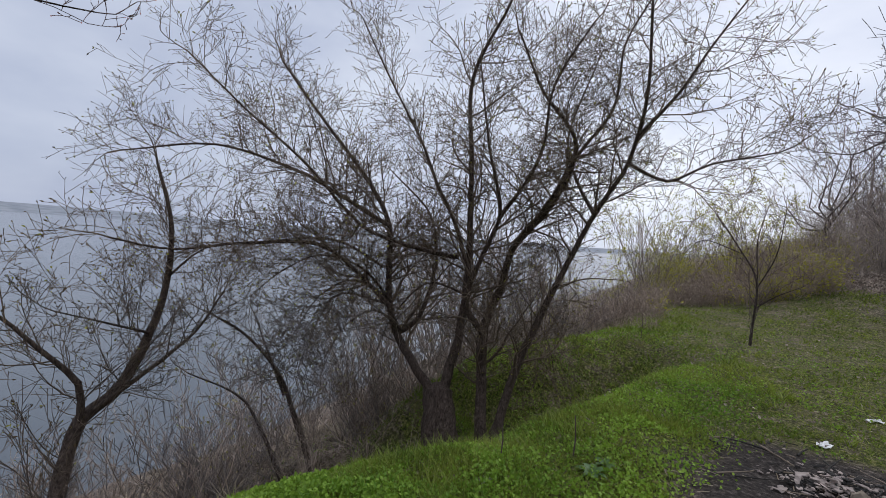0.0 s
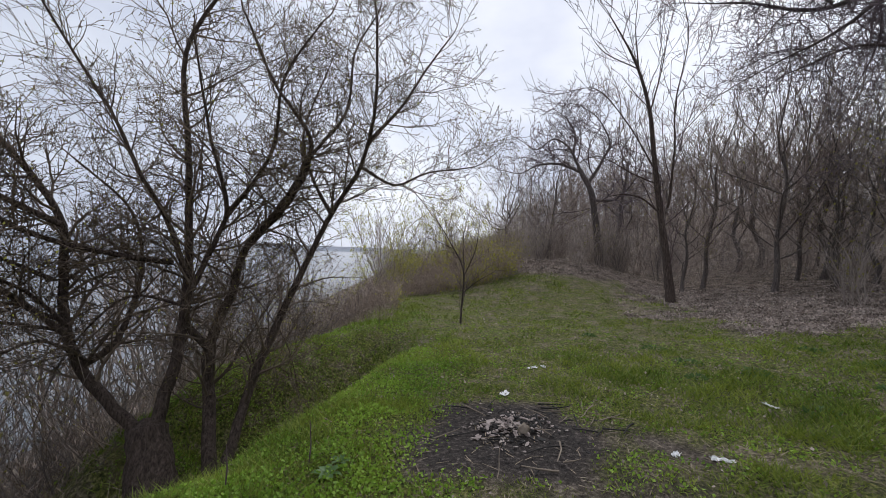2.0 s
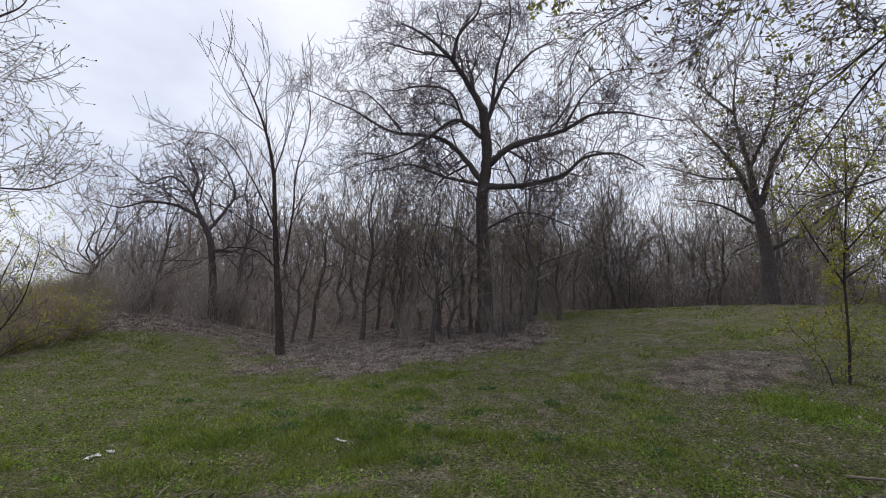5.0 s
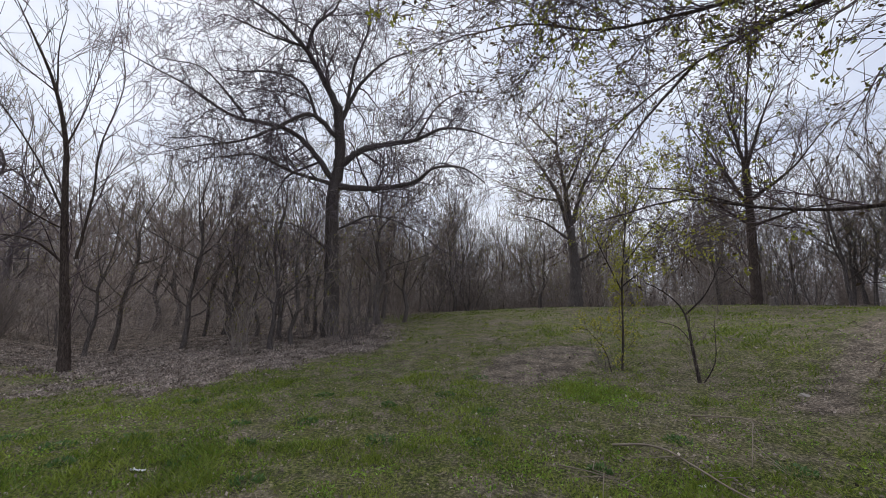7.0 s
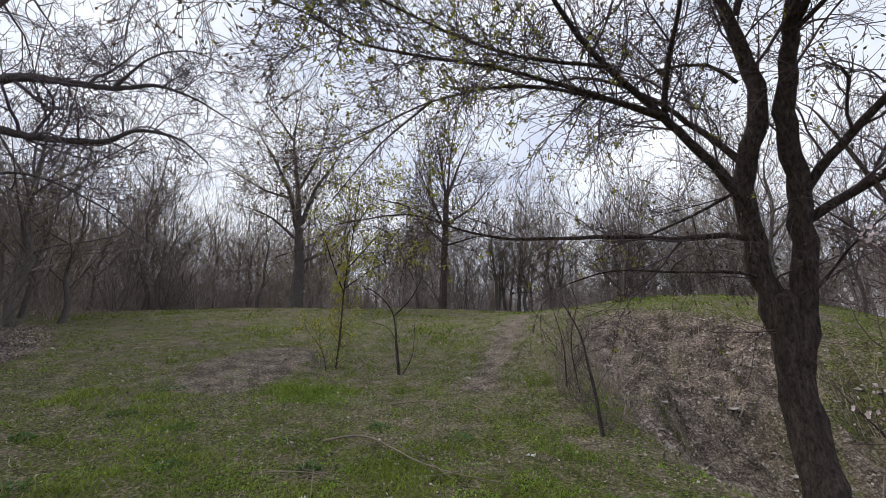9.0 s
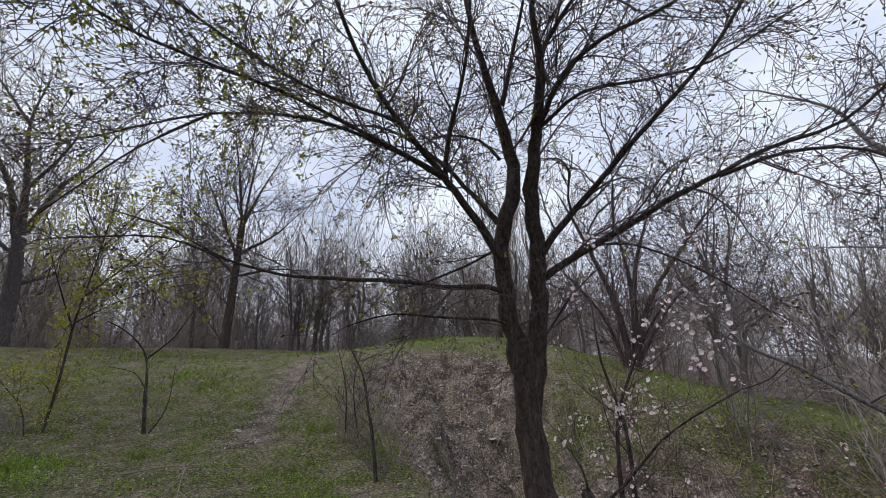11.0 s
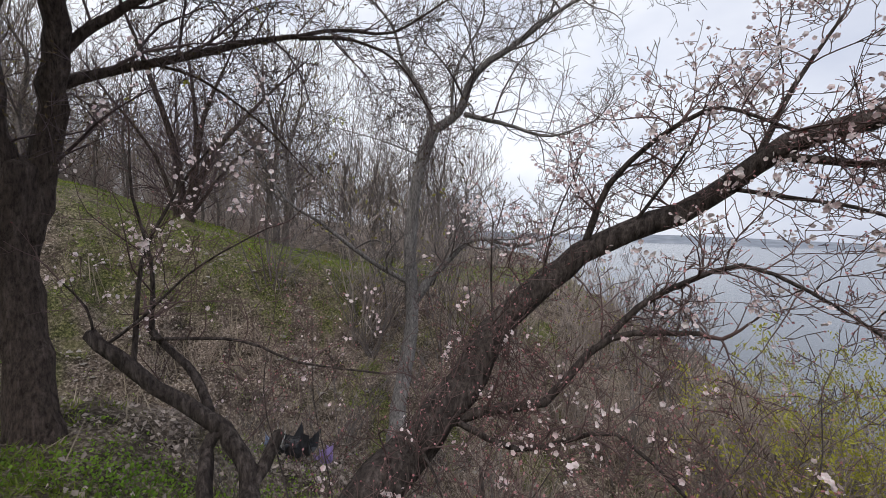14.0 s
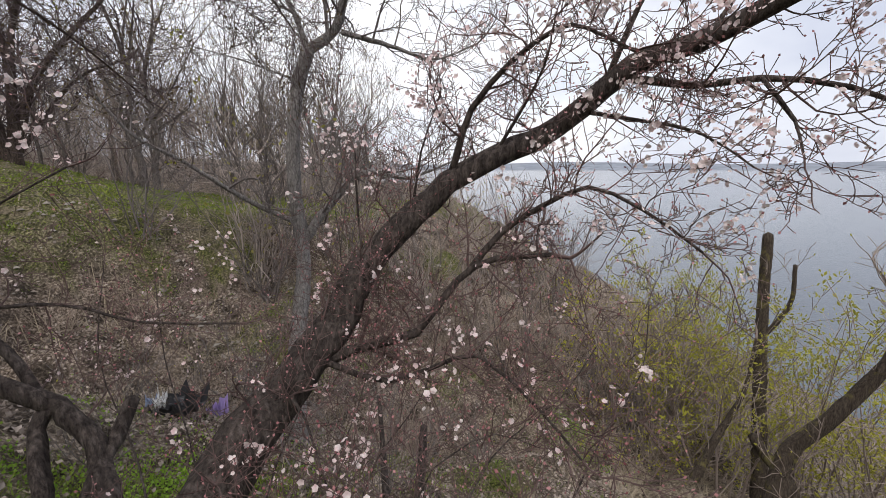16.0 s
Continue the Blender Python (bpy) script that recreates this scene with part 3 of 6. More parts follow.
WILLOW.append(([(-0.73, 6.29, 1.60), (-1.45, 6.26, 1.98), (-2.07, 6.17, 2.27), (-2.99, 5.86, 2.47), (-3.90, 5.46, 2.24)], 0.04, 0.0096, 1))
WILLOW.append(([(0.17, 5.92, -0.64), (0.39, 6.26, 0.30), (0.45, 6.45, 1.19), (0.39, 6.46, 2.51), (0.29, 6.23, 3.73), (0.67, 5.88, 4.59), (0.80, 5.64, 5.10)], 0.088, 0.016, 1))
WILLOW.append(([(0.43, 6.28, 1.04), (0.23, 6.55, 1.68), (-0.12, 6.75, 2.35), (-0.38, 6.88, 2.96), (-0.92, 6.83, 3.85), (-1.38, 6.67, 4.66)], 0.044, 0.0096, 1))
WILLOW.append(([(0.29, 6.40, 1.22), (-0.29, 6.40, 1.30), (-1.11, 6.31, 1.57), (-1.88, 6.05, 2.34), (-2.57, 5.65, 2.92), (-3.04, 5.23, 3.38)], 0.04, 0.0096, 1))
WILLOW.append(([(0.69, 5.69, -1.27), (0.72, 6.03, -0.57), (0.71, 6.28, 0.16), (0.94, 6.39, 0.82), (1.09, 6.43, 1.41), (1.51, 6.34, 1.97), (1.78, 6.21, 2.59), (1.76, 6.15, 3.05), (1.27, 6.14, 3.63), (0.87, 5.98, 4.29)], 0.104, 0.0144, 1))
WILLOW.append(([(0.70, 6.22, 0.17), (0.42, 6.19, 0.64), (0.70, 6.08, 1.54), (0.77, 5.91, 1.93), (0.53, 5.69, 2.69), (0.31, 5.30, 3.52)], 0.056, 0.0096, 1))
WILLOW.append(([(0.80, 6.24, 1.79), (1.09, 5.92, 2.33), (1.20, 5.61, 2.73), (1.17, 5.21, 3.36), (1.39, 4.69, 3.84)], 0.036, 0.0096, 1))
WILLOW.append(([(1.06, 6.30, 1.41), (1.56, 6.28, 2.18), (1.86, 6.23, 2.80), (2.25, 6.06, 3.45), (2.26, 5.89, 4.23), (2.46, 5.70, 4.73)], 0.048, 0.0112, 1))
WILLOW.append(([(0.82, 5.59, -1.21), (1.11, 5.93, -0.36), (1.44, 6.09, 0.41), (1.76, 6.13, 1.14), (2.10, 6.05, 1.96), (2.42, 5.86, 2.66), (2.49, 5.63, 3.49), (2.29, 5.29, 4.49)], 0.08, 0.016, 1))
WILLOW.append(([(2.43, 5.84, 2.65), (2.91, 5.74, 2.45), (3.36, 5.54, 2.68), (3.94, 5.19, 2.81), (4.20, 5.04, 3.02)], 0.028, 0.0064, 1))
WILLOW.append(([(2.47, 5.73, 3.01), (2.87, 5.58, 3.54), (3.14, 5.41, 4.09), (3.42, 5.19, 4.61)], 0.032, 0.0096, 1))
WILLOW.append(([(2.07, 5.98, 1.96), (1.93, 6.37, 2.46), (1.84, 6.64, 3.17), (2.17, 6.51, 4.34)], 0.032, 0.0096, 1))
WILLOW.append(([(-0.52, 6.25, 0.08), (-0.22, 6.53, 0.29), (-0.02, 6.86, 1.05), (-0.16, 7.09, 1.84), (-0.77, 7.23, 2.45)], 0.048, 0.0112, 1))
WILLOW.append(([(-0.63, 6.22, 0.49), (-1.30, 6.01, 0.63), (-1.52, 5.76, 0.28), (-1.62, 5.47, -0.16)], 0.024, 0.0064, 1))
WILLOW.append(([(-0.63, 6.28, 0.53), (-1.04, 6.13, 0.98), (-1.56, 5.87, 1.14), (-1.96, 5.57, 0.92), (-2.19, 5.28, 0.64)], 0.028, 0.0064, 1.35))
WILLOW.append(([(-0.65, 6.29, 0.56), (-1.14, 6.11, 0.82), (-1.54, 5.85, 0.60), (-1.76, 5.55, 0.14)], 0.024, 0.0056, 1.35))
WILLOW.append(([(-0.43, 6.22, 0.14), (-0.85, 6.14, 0.41), (-1.24, 5.91, 0.15), (-1.40, 5.61, -0.37)], 0.024, 0.0056, 1.35))
WILLOW.append(([(-0.79, 6.42, 1.01), (-1.46, 6.49, 1.32), (-2.10, 6.48, 1.31), (-2.74, 6.41, 1.18)], 0.028, 0.0064, 1.35))
WILLOW.append(([(0.51, 6.41, 0.66), (-0.14, 6.55, 0.79), (-0.65, 6.53, 0.19), (-0.86, 6.42, -0.50)], 0.0224, 0.0056, 1.35))
WILLOW.append(([(0.65, 6.54, 1.21), (1.15, 6.58, 0.90), (1.68, 6.47, 0.15), (1.87, 6.37, -0.52)], 0.016, 0.0048, 1))
MAINTREE = []
MAINTREE.append(([(-0.02, -3.98, 0.07), (0.02, -4.14, 0.67), (0.07, -4.21, 1.26), (0.04, -4.19, 1.87)], 0.1386, 0.1302, 0))
MAINTREE.append(([(0.05, -4.20, 1.41), (0.12, -4.19, 1.77), (0.18, -4.15, 2.19), (0.19, -4.01, 2.77), (0.05, -3.87, 3.18)], 0.1134, 0.0739, 0.3))
MAINTREE.append(([(0.02, -4.20, 1.36), (-0.05, -4.21, 1.76), (-0.12, -4.17, 2.30), (-0.14, -4.04, 2.83), (-0.12, -3.88, 3.30)], 0.1134, 0.0714, 0.3))
MAINTREE.append(([(0.18, -4.02, 2.55), (0.26, -3.88, 2.75), (0.61, -3.53, 3.29), (0.82, -3.24, 3.55), (1.00, -2.91, 3.78), (1.11, -2.56, 4.01), (1.13, -2.25, 4.17)], 0.0542, 0.0151, 1))
MAINTREE.append(([(0.63, -3.50, 3.33), (0.52, -3.28, 3.68), (0.32, -2.97, 4.08), (0.22, -2.65, 4.37)], 0.0289, 0.0113, 1))
MAINTREE.append(([(0.15, -3.97, 2.92), (0.44, -3.91, 3.31), (0.85, -3.74, 3.75), (1.33, -3.56, 4.01), (1.80, -3.50, 4.01)], 0.0361, 0.0091, 1))
MAINTREE.append(([(0.05, -3.88, 3.17), (0.01, -3.78, 3.49), (0.11, -3.55, 3.96), (0.24, -3.20, 4.46), (0.31, -2.83, 4.86)], 0.084, 0.0168, 1))
MAINTREE.append(([(0.07, -3.52, 4.00), (-0.06, -3.40, 4.41), (-0.24, -3.11, 4.91)], 0.0289, 0.0113, 1))
MAINTREE.append(([(0.13, -3.69, 3.53), (0.30, -3.52, 3.67), (0.62, -3.38, 3.68), (0.79, -3.32, 3.58)], 0.0181, 0.0076, 1))
MAINTREE.append(([(0.14, -4.13, 2.32), (0.36, -3.99, 2.38), (0.74, -3.83, 2.37), (1.02, -3.63, 2.40), (1.60, -3.28, 2.40), (1.88, -2.99, 2.39), (2.13, -2.66, 2.45), (2.38, -2.36, 2.55), (2.62, -2.12, 2.5)], 0.0325, 0.0058, 0.4))
MAINTREE.append(([(2.25, -2.45, 3.57), (2.75, -2.35, 3.3), (3.02, -2.25, 3.02), (3.2, -2.12, 2.72)], 0.0120, 0.0045, 0.7))
MAINTREE.append(([(1.88, -2.99, 2.39), (2.25, -2.82, 2.5), (2.62, -2.62, 2.72), (2.9, -2.45, 2.82)], 0.0120, 0.0045, 0.6))
MAINTREE.append(([(0.17, -4.01, 2.77), (0.32, -3.99, 2.70), (0.57, -3.95, 2.58), (0.94, -3.86, 2.43)], 0.0159, 0.0106, 0.25))
MAINTREE.append(([(0.10, -4.18, 2.00), (0.31, -4.03, 2.07), (0.72, -3.83, 2.09), (1.15, -3.57, 2.11), (1.44, -3.32, 2.00)], 0.0181, 0.0053, 0.25))
MAINTREE.append(([(0.58, -3.37, 3.25), (1.09, -2.99, 3.48), (1.60, -2.50, 3.65), (1.97, -2.05, 3.66), (2.20, -1.63, 3.63), (2.33, -1.14, 3.67), (2.44, -0.72, 3.57)], 0.0245, 0.0055, 1.4))
MAINTREE.append(([(0.88, -2.99, 3.61), (1.40, -2.48, 3.65), (1.70, -1.93, 3.68), (1.94, -1.22, 3.70), (2.02, -0.74, 3.55)], 0.0174, 0.0053, 1.2))
MAINTREE.append(([(0.56, -3.40, 3.21), (1.03, -3.16, 3.48), (1.59, -2.82, 3.65), (2.25, -2.45, 3.57), (2.86, -2.07, 3.23)], 0.0217, 0.0060, 1.25))
MAINTREE.append(([(-0.12, -3.89, 3.28), (-0.24, -3.58, 3.81), (-0.30, -3.25, 4.23), (-0.26, -2.97, 4.51), (-0.36, -2.66, 4.77)], 0.0823, 0.0168, 1))
MAINTREE.append(([(-0.25, -3.61, 3.79), (-0.49, -3.29, 4.06), (-0.79, -3.05, 4.15), (-1.25, -2.79, 4.14), (-1.57, -2.43, 4.20)], 0.0325, 0.0091, 1))
MAINTREE.append(([(-0.12, -4.13, 2.60), (-0.28, -4.09, 2.82), (-0.61, -3.96, 3.15), (-1.10, -3.69, 3.59), (-1.57, -3.30, 3.97), (-1.79, -2.99, 4.24), (-1.91, -2.65, 4.53)], 0.0433, 0.0113, 1))
MAINTREE.append(([(-0.09, -4.18, 2.38), (-0.28, -4.19, 2.55), (-0.79, -4.12, 2.79), (-1.30, -3.97, 3.04), (-1.73, -3.80, 3.20), (-2.05, -3.65, 3.31), (-2.47, -3.43, 3.36), (-2.81, -3.05, 3.65)], 0.0470, 0.0091, 1))
MAINTREE.append(([(-1.71, -3.77, 3.16), (-2.07, -3.50, 3.18), (-2.41, -3.26, 3.02), (-2.72, -3.11, 2.58)], 0.0217, 0.0060, 1))
MAINTREE.append(([(-0.27, -3.57, 3.75), (-0.62, -3.33, 3.88), (-1.04, -3.17, 3.79), (-1.45, -2.95, 3.70), (-1.77, -2.62, 3.72)], 0.0217, 0.0060, 1))
MAINTREE.append(([(-0.62, -4.11, 2.74), (-1.02, -4.12, 2.71), (-1.52, -4.11, 2.44), (-1.98, -4.07, 2.03)], 0.0159, 0.0053, 0.8))
MAINTREE.append(([(-0.31, -3.20, 4.25), (-0.53, -2.83, 4.33), (-0.89, -2.39, 4.37)], 0.0253, 0.0091, 1))
APRICOT = []
APRICOT.append(([(-0.99, -1.72, -0.01), (-1.21, -1.77, 0.15), (-1.47, -1.80, 0.37), (-1.78, -1.73, 0.62), (-2.00, -1.68, 0.93), (-2.25, -1.50, 1.23), (-2.43, -1.27, 1.48), (-2.60, -0.94, 1.64), (-2.68, -0.73, 1.79), (-2.72, -0.50, 1.98), (-2.76, -0.23, 2.05), (-2.76, -0.01, 2.15), (-2.75, 0.16, 2.21), (-2.72, 0.36, 2.31)], 0.112, 0.036, 0.45))
APRICOT.append(([(-1.70, -1.71, 0.48), (-1.88, -1.53, 0.57), (-2.02, -1.33, 0.63), (-2.18, -1.18, 0.90), (-2.26, -0.99, 1.03), (-2.34, -0.72, 1.07)], 0.04, 0.0128, 0.9))
APRICOT.append(([(-2.23, -1.14, 0.94), (-2.31, -0.99, 1.16), (-2.37, -0.80, 1.30), (-2.40, -0.59, 1.40), (-2.39, -0.35, 1.31), (-2.35, -0.10, 1.15)], 0.024, 0.0056, 1.5))
APRICOT.append(([(-2.37, -1.34, 1.45), (-2.37, -1.21, 1.79), (-2.38, -0.99, 2.00), (-2.38, -0.77, 2.11), (-2.38, -0.63, 2.09), (-2.40, -0.43, 1.97)], 0.0256, 0.0064, 1))
APRICOT.append(([(-2.49, -1.12, 1.58), (-2.42, -0.88, 1.88), (-2.30, -0.77, 2.00)], 0.0128, 0.0048, 1))
APRICOT.append(([(-2.69, -0.62, 1.89), (-2.72, -0.54, 2.14), (-2.74, -0.44, 2.36), (-2.76, -0.34, 2.54)], 0.0224, 0.0064, 1))
APRICOT.append(([(-2.70, -0.52, 1.92), (-2.72, -0.23, 1.86), (-2.70, 0.02, 1.86), (-2.66, 0.30, 1.79), (-2.62, 0.45, 1.70)], 0.0256, 0.008, 1))
APRICOT.append(([(-2.68, -0.70, 1.77), (-2.64, -0.44, 1.71), (-2.57, -0.18, 1.64), (-2.48, 0.03, 1.49)], 0.0144, 0.004, 1))
APRICOT.append(([(-2.72, -0.20, 2.04), (-2.82, -0.10, 2.26), (-2.90, 0.00, 2.48)], 0.016, 0.0048, 1))
APRICOT.append(([(-2.65, 0.02, 1.85), (-2.57, 0.14, 1.67), (-2.47, 0.18, 1.52)], 0.0112, 0.004, 1))
APRICOT.append(([(-1.67, -1.61, 0.52), (-1.78, -1.33, 0.46), (-1.88, -1.12, 0.55), (-1.95, -0.91, 0.64), (-1.91, -0.59, 0.50), (-1.81, -0.38, 0.42)], 0.02, 0.0048, 0.8))
APRICOT.append(([(-2.02, -1.69, 0.91), (-2.02, -1.73, 1.25), (-2.01, -1.72, 1.57)], 0.0112, 0.004, 1))
APRICOT.append(([(-2.26, -1.55, 1.18), (-2.32, -1.51, 1.58), (-2.35, -1.42, 1.83)], 0.0112, 0.004, 1))
APRICOT.append(([(-1.50, -1.76, 0.42), (-1.46, -1.55, 0.34), (-1.36, -1.29, 0.17)], 0.012, 0.004, 0.6))
APRICOT.append(([(-2.77, 0.17, 2.21), (-2.70, 0.42, 2.47), (-2.65, 0.67, 2.57)], 0.028, 0.008, 1))
APRICOT.append(([(-2.26, 1.90, 2.45), (-2.16, 2.09, 2.42), (-2.03, 2.28, 2.42), (-1.86, 2.45, 2.46)], 0.0096, 0.0032, 0.2))
APRICOT.append(([(-0.82, -1.13, -0.23), (-1.20, -1.50, 0.11), (-1.43, -1.63, 0.26), (-1.72, -1.73, 0.54), (-1.96, -1.82, 0.92), (-2.05, -1.95, 1.24)], 0.0072, 0.0024, 0.55))
APRICOT.append(([(-0.93, -0.93, -0.18), (-1.29, -1.32, 0.15), (-1.53, -1.37, 0.25), (-1.77, -1.46, 0.44), (-2.00, -1.57, 0.75)], 0.0064, 0.0024, 0.55))
APRICOT.append(([(-0.98, -0.88, -0.19), (-1.42, -1.15, 0.15), (-1.64, -1.19, 0.27), (-1.88, -1.17, 0.41), (-2.10, -1.23, 0.70)], 0.0064, 0.0024, 0.55))
APRICOT.append(([(-0.77, -1.25, -0.29), (-1.05, -1.75, 0.09), (-1.14, -2.00, 0.27), (-1.19, -2.28, 0.55), (-1.28, -2.51, 0.95)], 0.0072, 0.0024, 0.55))
APRICOT.append(([(-0.73, -1.30, -0.27), (-0.91, -1.87, 0.13), (-0.96, -2.15, 0.30), (-0.98, -2.46, 0.60), (-1.13, -2.69, 1.04)], 0.0072, 0.0024, 0.55))
APRICOT.append(([(-1.07, -0.68, -0.12), (-1.64, -0.76, 0.20), (-1.90, -0.71, 0.33), (-2.14, -0.58, 0.44), (-2.37, -0.49, 0.64)], 0.0064, 0.0024, 0.55))
APRICOT.append(([(-1.20, -0.49, -0.11), (-1.84, -0.40, 0.25), (-2.09, -0.37, 0.37), (-2.35, -0.28, 0.57), (-2.58, -0.31, 0.85)], 0.0064, 0.0024, 0.55))
APRICOT.append(([(-1.01, -0.76, -0.12), (-1.49, -0.91, 0.22), (-1.66, -0.88, 0.31), (-1.84, -0.76, 0.36), (-1.93, -0.59, 0.31)], 0.0056, 0.0024, 0.55))
OLDAP = []
OLDAP.append(([(-0.88, -2.31, -0.22), (-0.91, -2.42, -0.05), (-0.92, -2.49, 0.05), (-0.90, -2.59, 0.21), (-0.83, -2.67, 0.34), (-0.73, -2.73, 0.44), (-0.54, -2.83, 0.61), (-0.37, -2.90, 0.80), (-0.26, -2.94, 0.92)], 0.054, 0.034, 0.25))
OLDAP.append(([(-0.68, -2.43, -0.17), (-0.70, -2.54, -0.00), (-0.73, -2.64, 0.19), (-0.78, -2.69, 0.30), (-0.82, -2.69, 0.34)], 0.048, 0.036, 0))
OLDAP.append(([(-0.82, -2.69, 0.33), (-0.77, -2.78, 0.48), (-0.74, -2.86, 0.61), (-0.64, -2.94, 0.75), (-0.54, -3.01, 0.88)], 0.036, 0.02, 0.3))
OLDAP.append(([(-0.53, -2.95, 0.85), (-0.92, -2.67, 0.84), (-1.13, -2.37, 0.75), (-1.43, -1.98, 0.73)], 0.013, 0.005, 1))
OLDAP.append(([(-0.44, -2.88, 0.73), (-0.48, -2.90, 1.29), (-0.57, -2.82, 1.56), (-0.67, -2.71, 1.79), (-0.77, -2.59, 1.95)], 0.018, 0.005, 1))
OLDAP.append(([(-0.54, -3.01, 0.88), (-0.54, -3.03, 1.28), (-0.45, -3.02, 1.65), (-0.43, -2.96, 1.94)], 0.018, 0.006, 1))
OLDAP.append(([(-0.32, -2.92, 0.85), (-0.46, -2.81, 0.99), (-0.64, -2.69, 1.22), (-0.78, -2.54, 1.36), (-0.96, -2.36, 1.50)], 0.011, 0.004, 1))
OLDAP.append(([(-0.28, -2.93, 0.90), (-0.25, -2.91, 1.06), (-0.15, -2.88, 1.21)], 0.009, 0.004, 1))
OLDAP.append(([(-0.80, -2.40, -0.15), (-0.95, -2.52, 0.06), (-1.06, -2.56, 0.16), (-1.12, -2.58, 0.27)], 0.055, 0.036, 0))
GREY = []
GREY.append(([(-3.38, -4.47, -1.49), (-3.64, -4.69, -0.79), (-3.94, -4.85, 0.20), (-3.98, -4.99, 1.32), (-4.02, -4.90, 2.32), (-4.10, -4.68, 2.96)], 0.1275, 0.0765, 0.2))
GREY.append(([(-4.10, -4.68, 2.95), (-4.34, -4.42, 3.21), (-4.42, -4.17, 3.71), (-4.69, -3.71, 4.06), (-4.92, -3.18, 4.41), (-5.20, -2.52, 4.63)], 0.072, 0.014, 1))
GREY.append(([(-4.10, -4.68, 2.96), (-3.94, -4.77, 3.46), (-3.71, -4.91, 3.83), (-3.49, -4.95, 4.32), (-2.94, -5.13, 4.80)], 0.04, 0.010, 1))
GREY.append(([(-4.38, -4.35, 3.17), (-4.70, -3.84, 3.00), (-4.97, -3.32, 2.82), (-5.10, -2.78, 2.95)], 0.04, 0.010, 1))
GREY.append(([(-4.01, -4.86, 0.51), (-4.26, -4.63, 0.96), (-4.57, -4.25, 1.41), (-4.90, -3.74, 1.34), (-5.20, -3.17, 1.57)], 0.07, 0.0125, 1))
GREY.append(([(-3.93, -4.97, 0.75), (-3.38, -5.22, 1.09), (-2.76, -5.41, 1.57), (-2.28, -5.45, 1.87), (-1.80, -5.38, 2.56)], 0.04, 0.010, 0.9))
GREY.append(([(-4.26, -4.49, 3.11), (-4.24, -4.41, 3.75), (-4.38, -4.04, 4.46), (-4.10, -4.08, 5.02)], 0.0255, 0.0085, 1))
GREY.append(([(-4.06, -4.82, 2.57), (-3.48, -5.08, 2.75), (-2.94, -5.27, 2.84)], 0.017, 0.0068, 1))
LEFT = []
LEFT.append(([(-3.05, 3.76, -1.13), (-3.17, 3.98, -0.79), (-3.22, 4.22, -0.43), (-3.08, 4.50, -0.21), (-3.01, 4.78, 0.26), (-2.98, 4.96, 0.72), (-3.02, 5.07, 1.39), (-3.17, 5.01, 2.06)], 0.085, 0.0127, 1))
LEFT.append(([(-3.19, 4.24, -0.39), (-2.89, 4.45, -0.10), (-2.51, 4.69, 0.31), (-2.27, 4.79, 0.76)], 0.0382, 0.0085, 1))
LEFT.append(([(-3.16, 4.13, -0.39), (-3.19, 4.12, -0.05), (-3.40, 3.94, 0.31), (-3.54, 3.75, 0.60), (-3.63, 3.55, 0.72)], 0.0425, 0.0102, 1))
LEFT.append(([(-2.99, 4.75, 0.27), (-3.20, 4.40, 0.44), (-3.37, 4.05, 0.60)], 0.0187, 0.0059, 1))
LEFT.append(([(-2.98, 5.00, 0.84), (-2.66, 5.10, 1.17), (-2.21, 5.20, 1.26)], 0.0187, 0.0059, 1))
LEFT2 = []
LEFT2.append(([(-1.42, 5.55, -1.60), (-1.72, 5.73, -0.98), (-2.00, 5.81, -0.43), (-2.44, 5.74, 0.07), (-2.86, 5.56, 0.37)], 0.05, 0.01, 1))
LEFT2.append(([(-1.91, 5.84, -0.74), (-2.25, 6.07, -0.22), (-2.50, 6.24, 0.19)], 0.025, 0.008, 1))
LEFT2.append(([(-1.78, 5.52, -1.68), (-2.10, 5.61, -1.10), (-2.39, 5.57, -0.67), (-2.90, 5.34, -0.34)], 0.035, 0.008, 1))

OAK = []
OAK.append(([(16.01, 0.22, 1.02), (15.98, 0.23, 2.68), (15.81, 0.33, 4.15), (15.32, 0.43, 6.22), (14.76, 0.28, 7.77), (14.03, 0.45, 9.28)], 0.285, 0.15, 0))
OAK.append(([(14.07, 0.45, 9.19), (13.77, 0.93, 9.93), (13.32, 1.61, 10.78), (12.90, 2.48, 11.39), (12.61, 3.34, 11.73)], 0.144, 0.0288, 1))
OAK.append(([(13.30, 1.59, 10.72), (12.92, 1.34, 11.45), (12.63, 0.72, 12.02), (12.13, 0.53, 12.74)], 0.0792, 0.0216, 1))
OAK.append(([(13.21, 1.74, 10.82), (12.79, 2.43, 10.66), (12.20, 3.39, 10.57)], 0.0504, 0.0216, 1))
OAK.append(([(14.51, 0.42, 8.32), (14.00, 1.32, 8.81), (13.97, 2.32, 8.19), (13.86, 3.30, 7.53), (13.63, 4.35, 7.1), (13.45, 5.1, 6.75)], 0.098, 0.014, 1))
OAK.append(([(15.07, 0.52, 6.97), (14.85, 1.36, 7.95), (14.73, 2.22, 8.50), (14.54, 3.93, 8.66), (14.09, 5.18, 9.23), (13.69, 6.29, 9.58)], 0.1224, 0.0216, 1))
OAK.append(([(14.88, 0.21, 7.48), (14.50, -0.68, 8.05), (14.03, -2.35, 8.40), (13.58, -3.17, 8.73), (13.24, -4.10, 8.65), (12.96, -5.05, 8.29)], 0.144, 0.0216, 1))
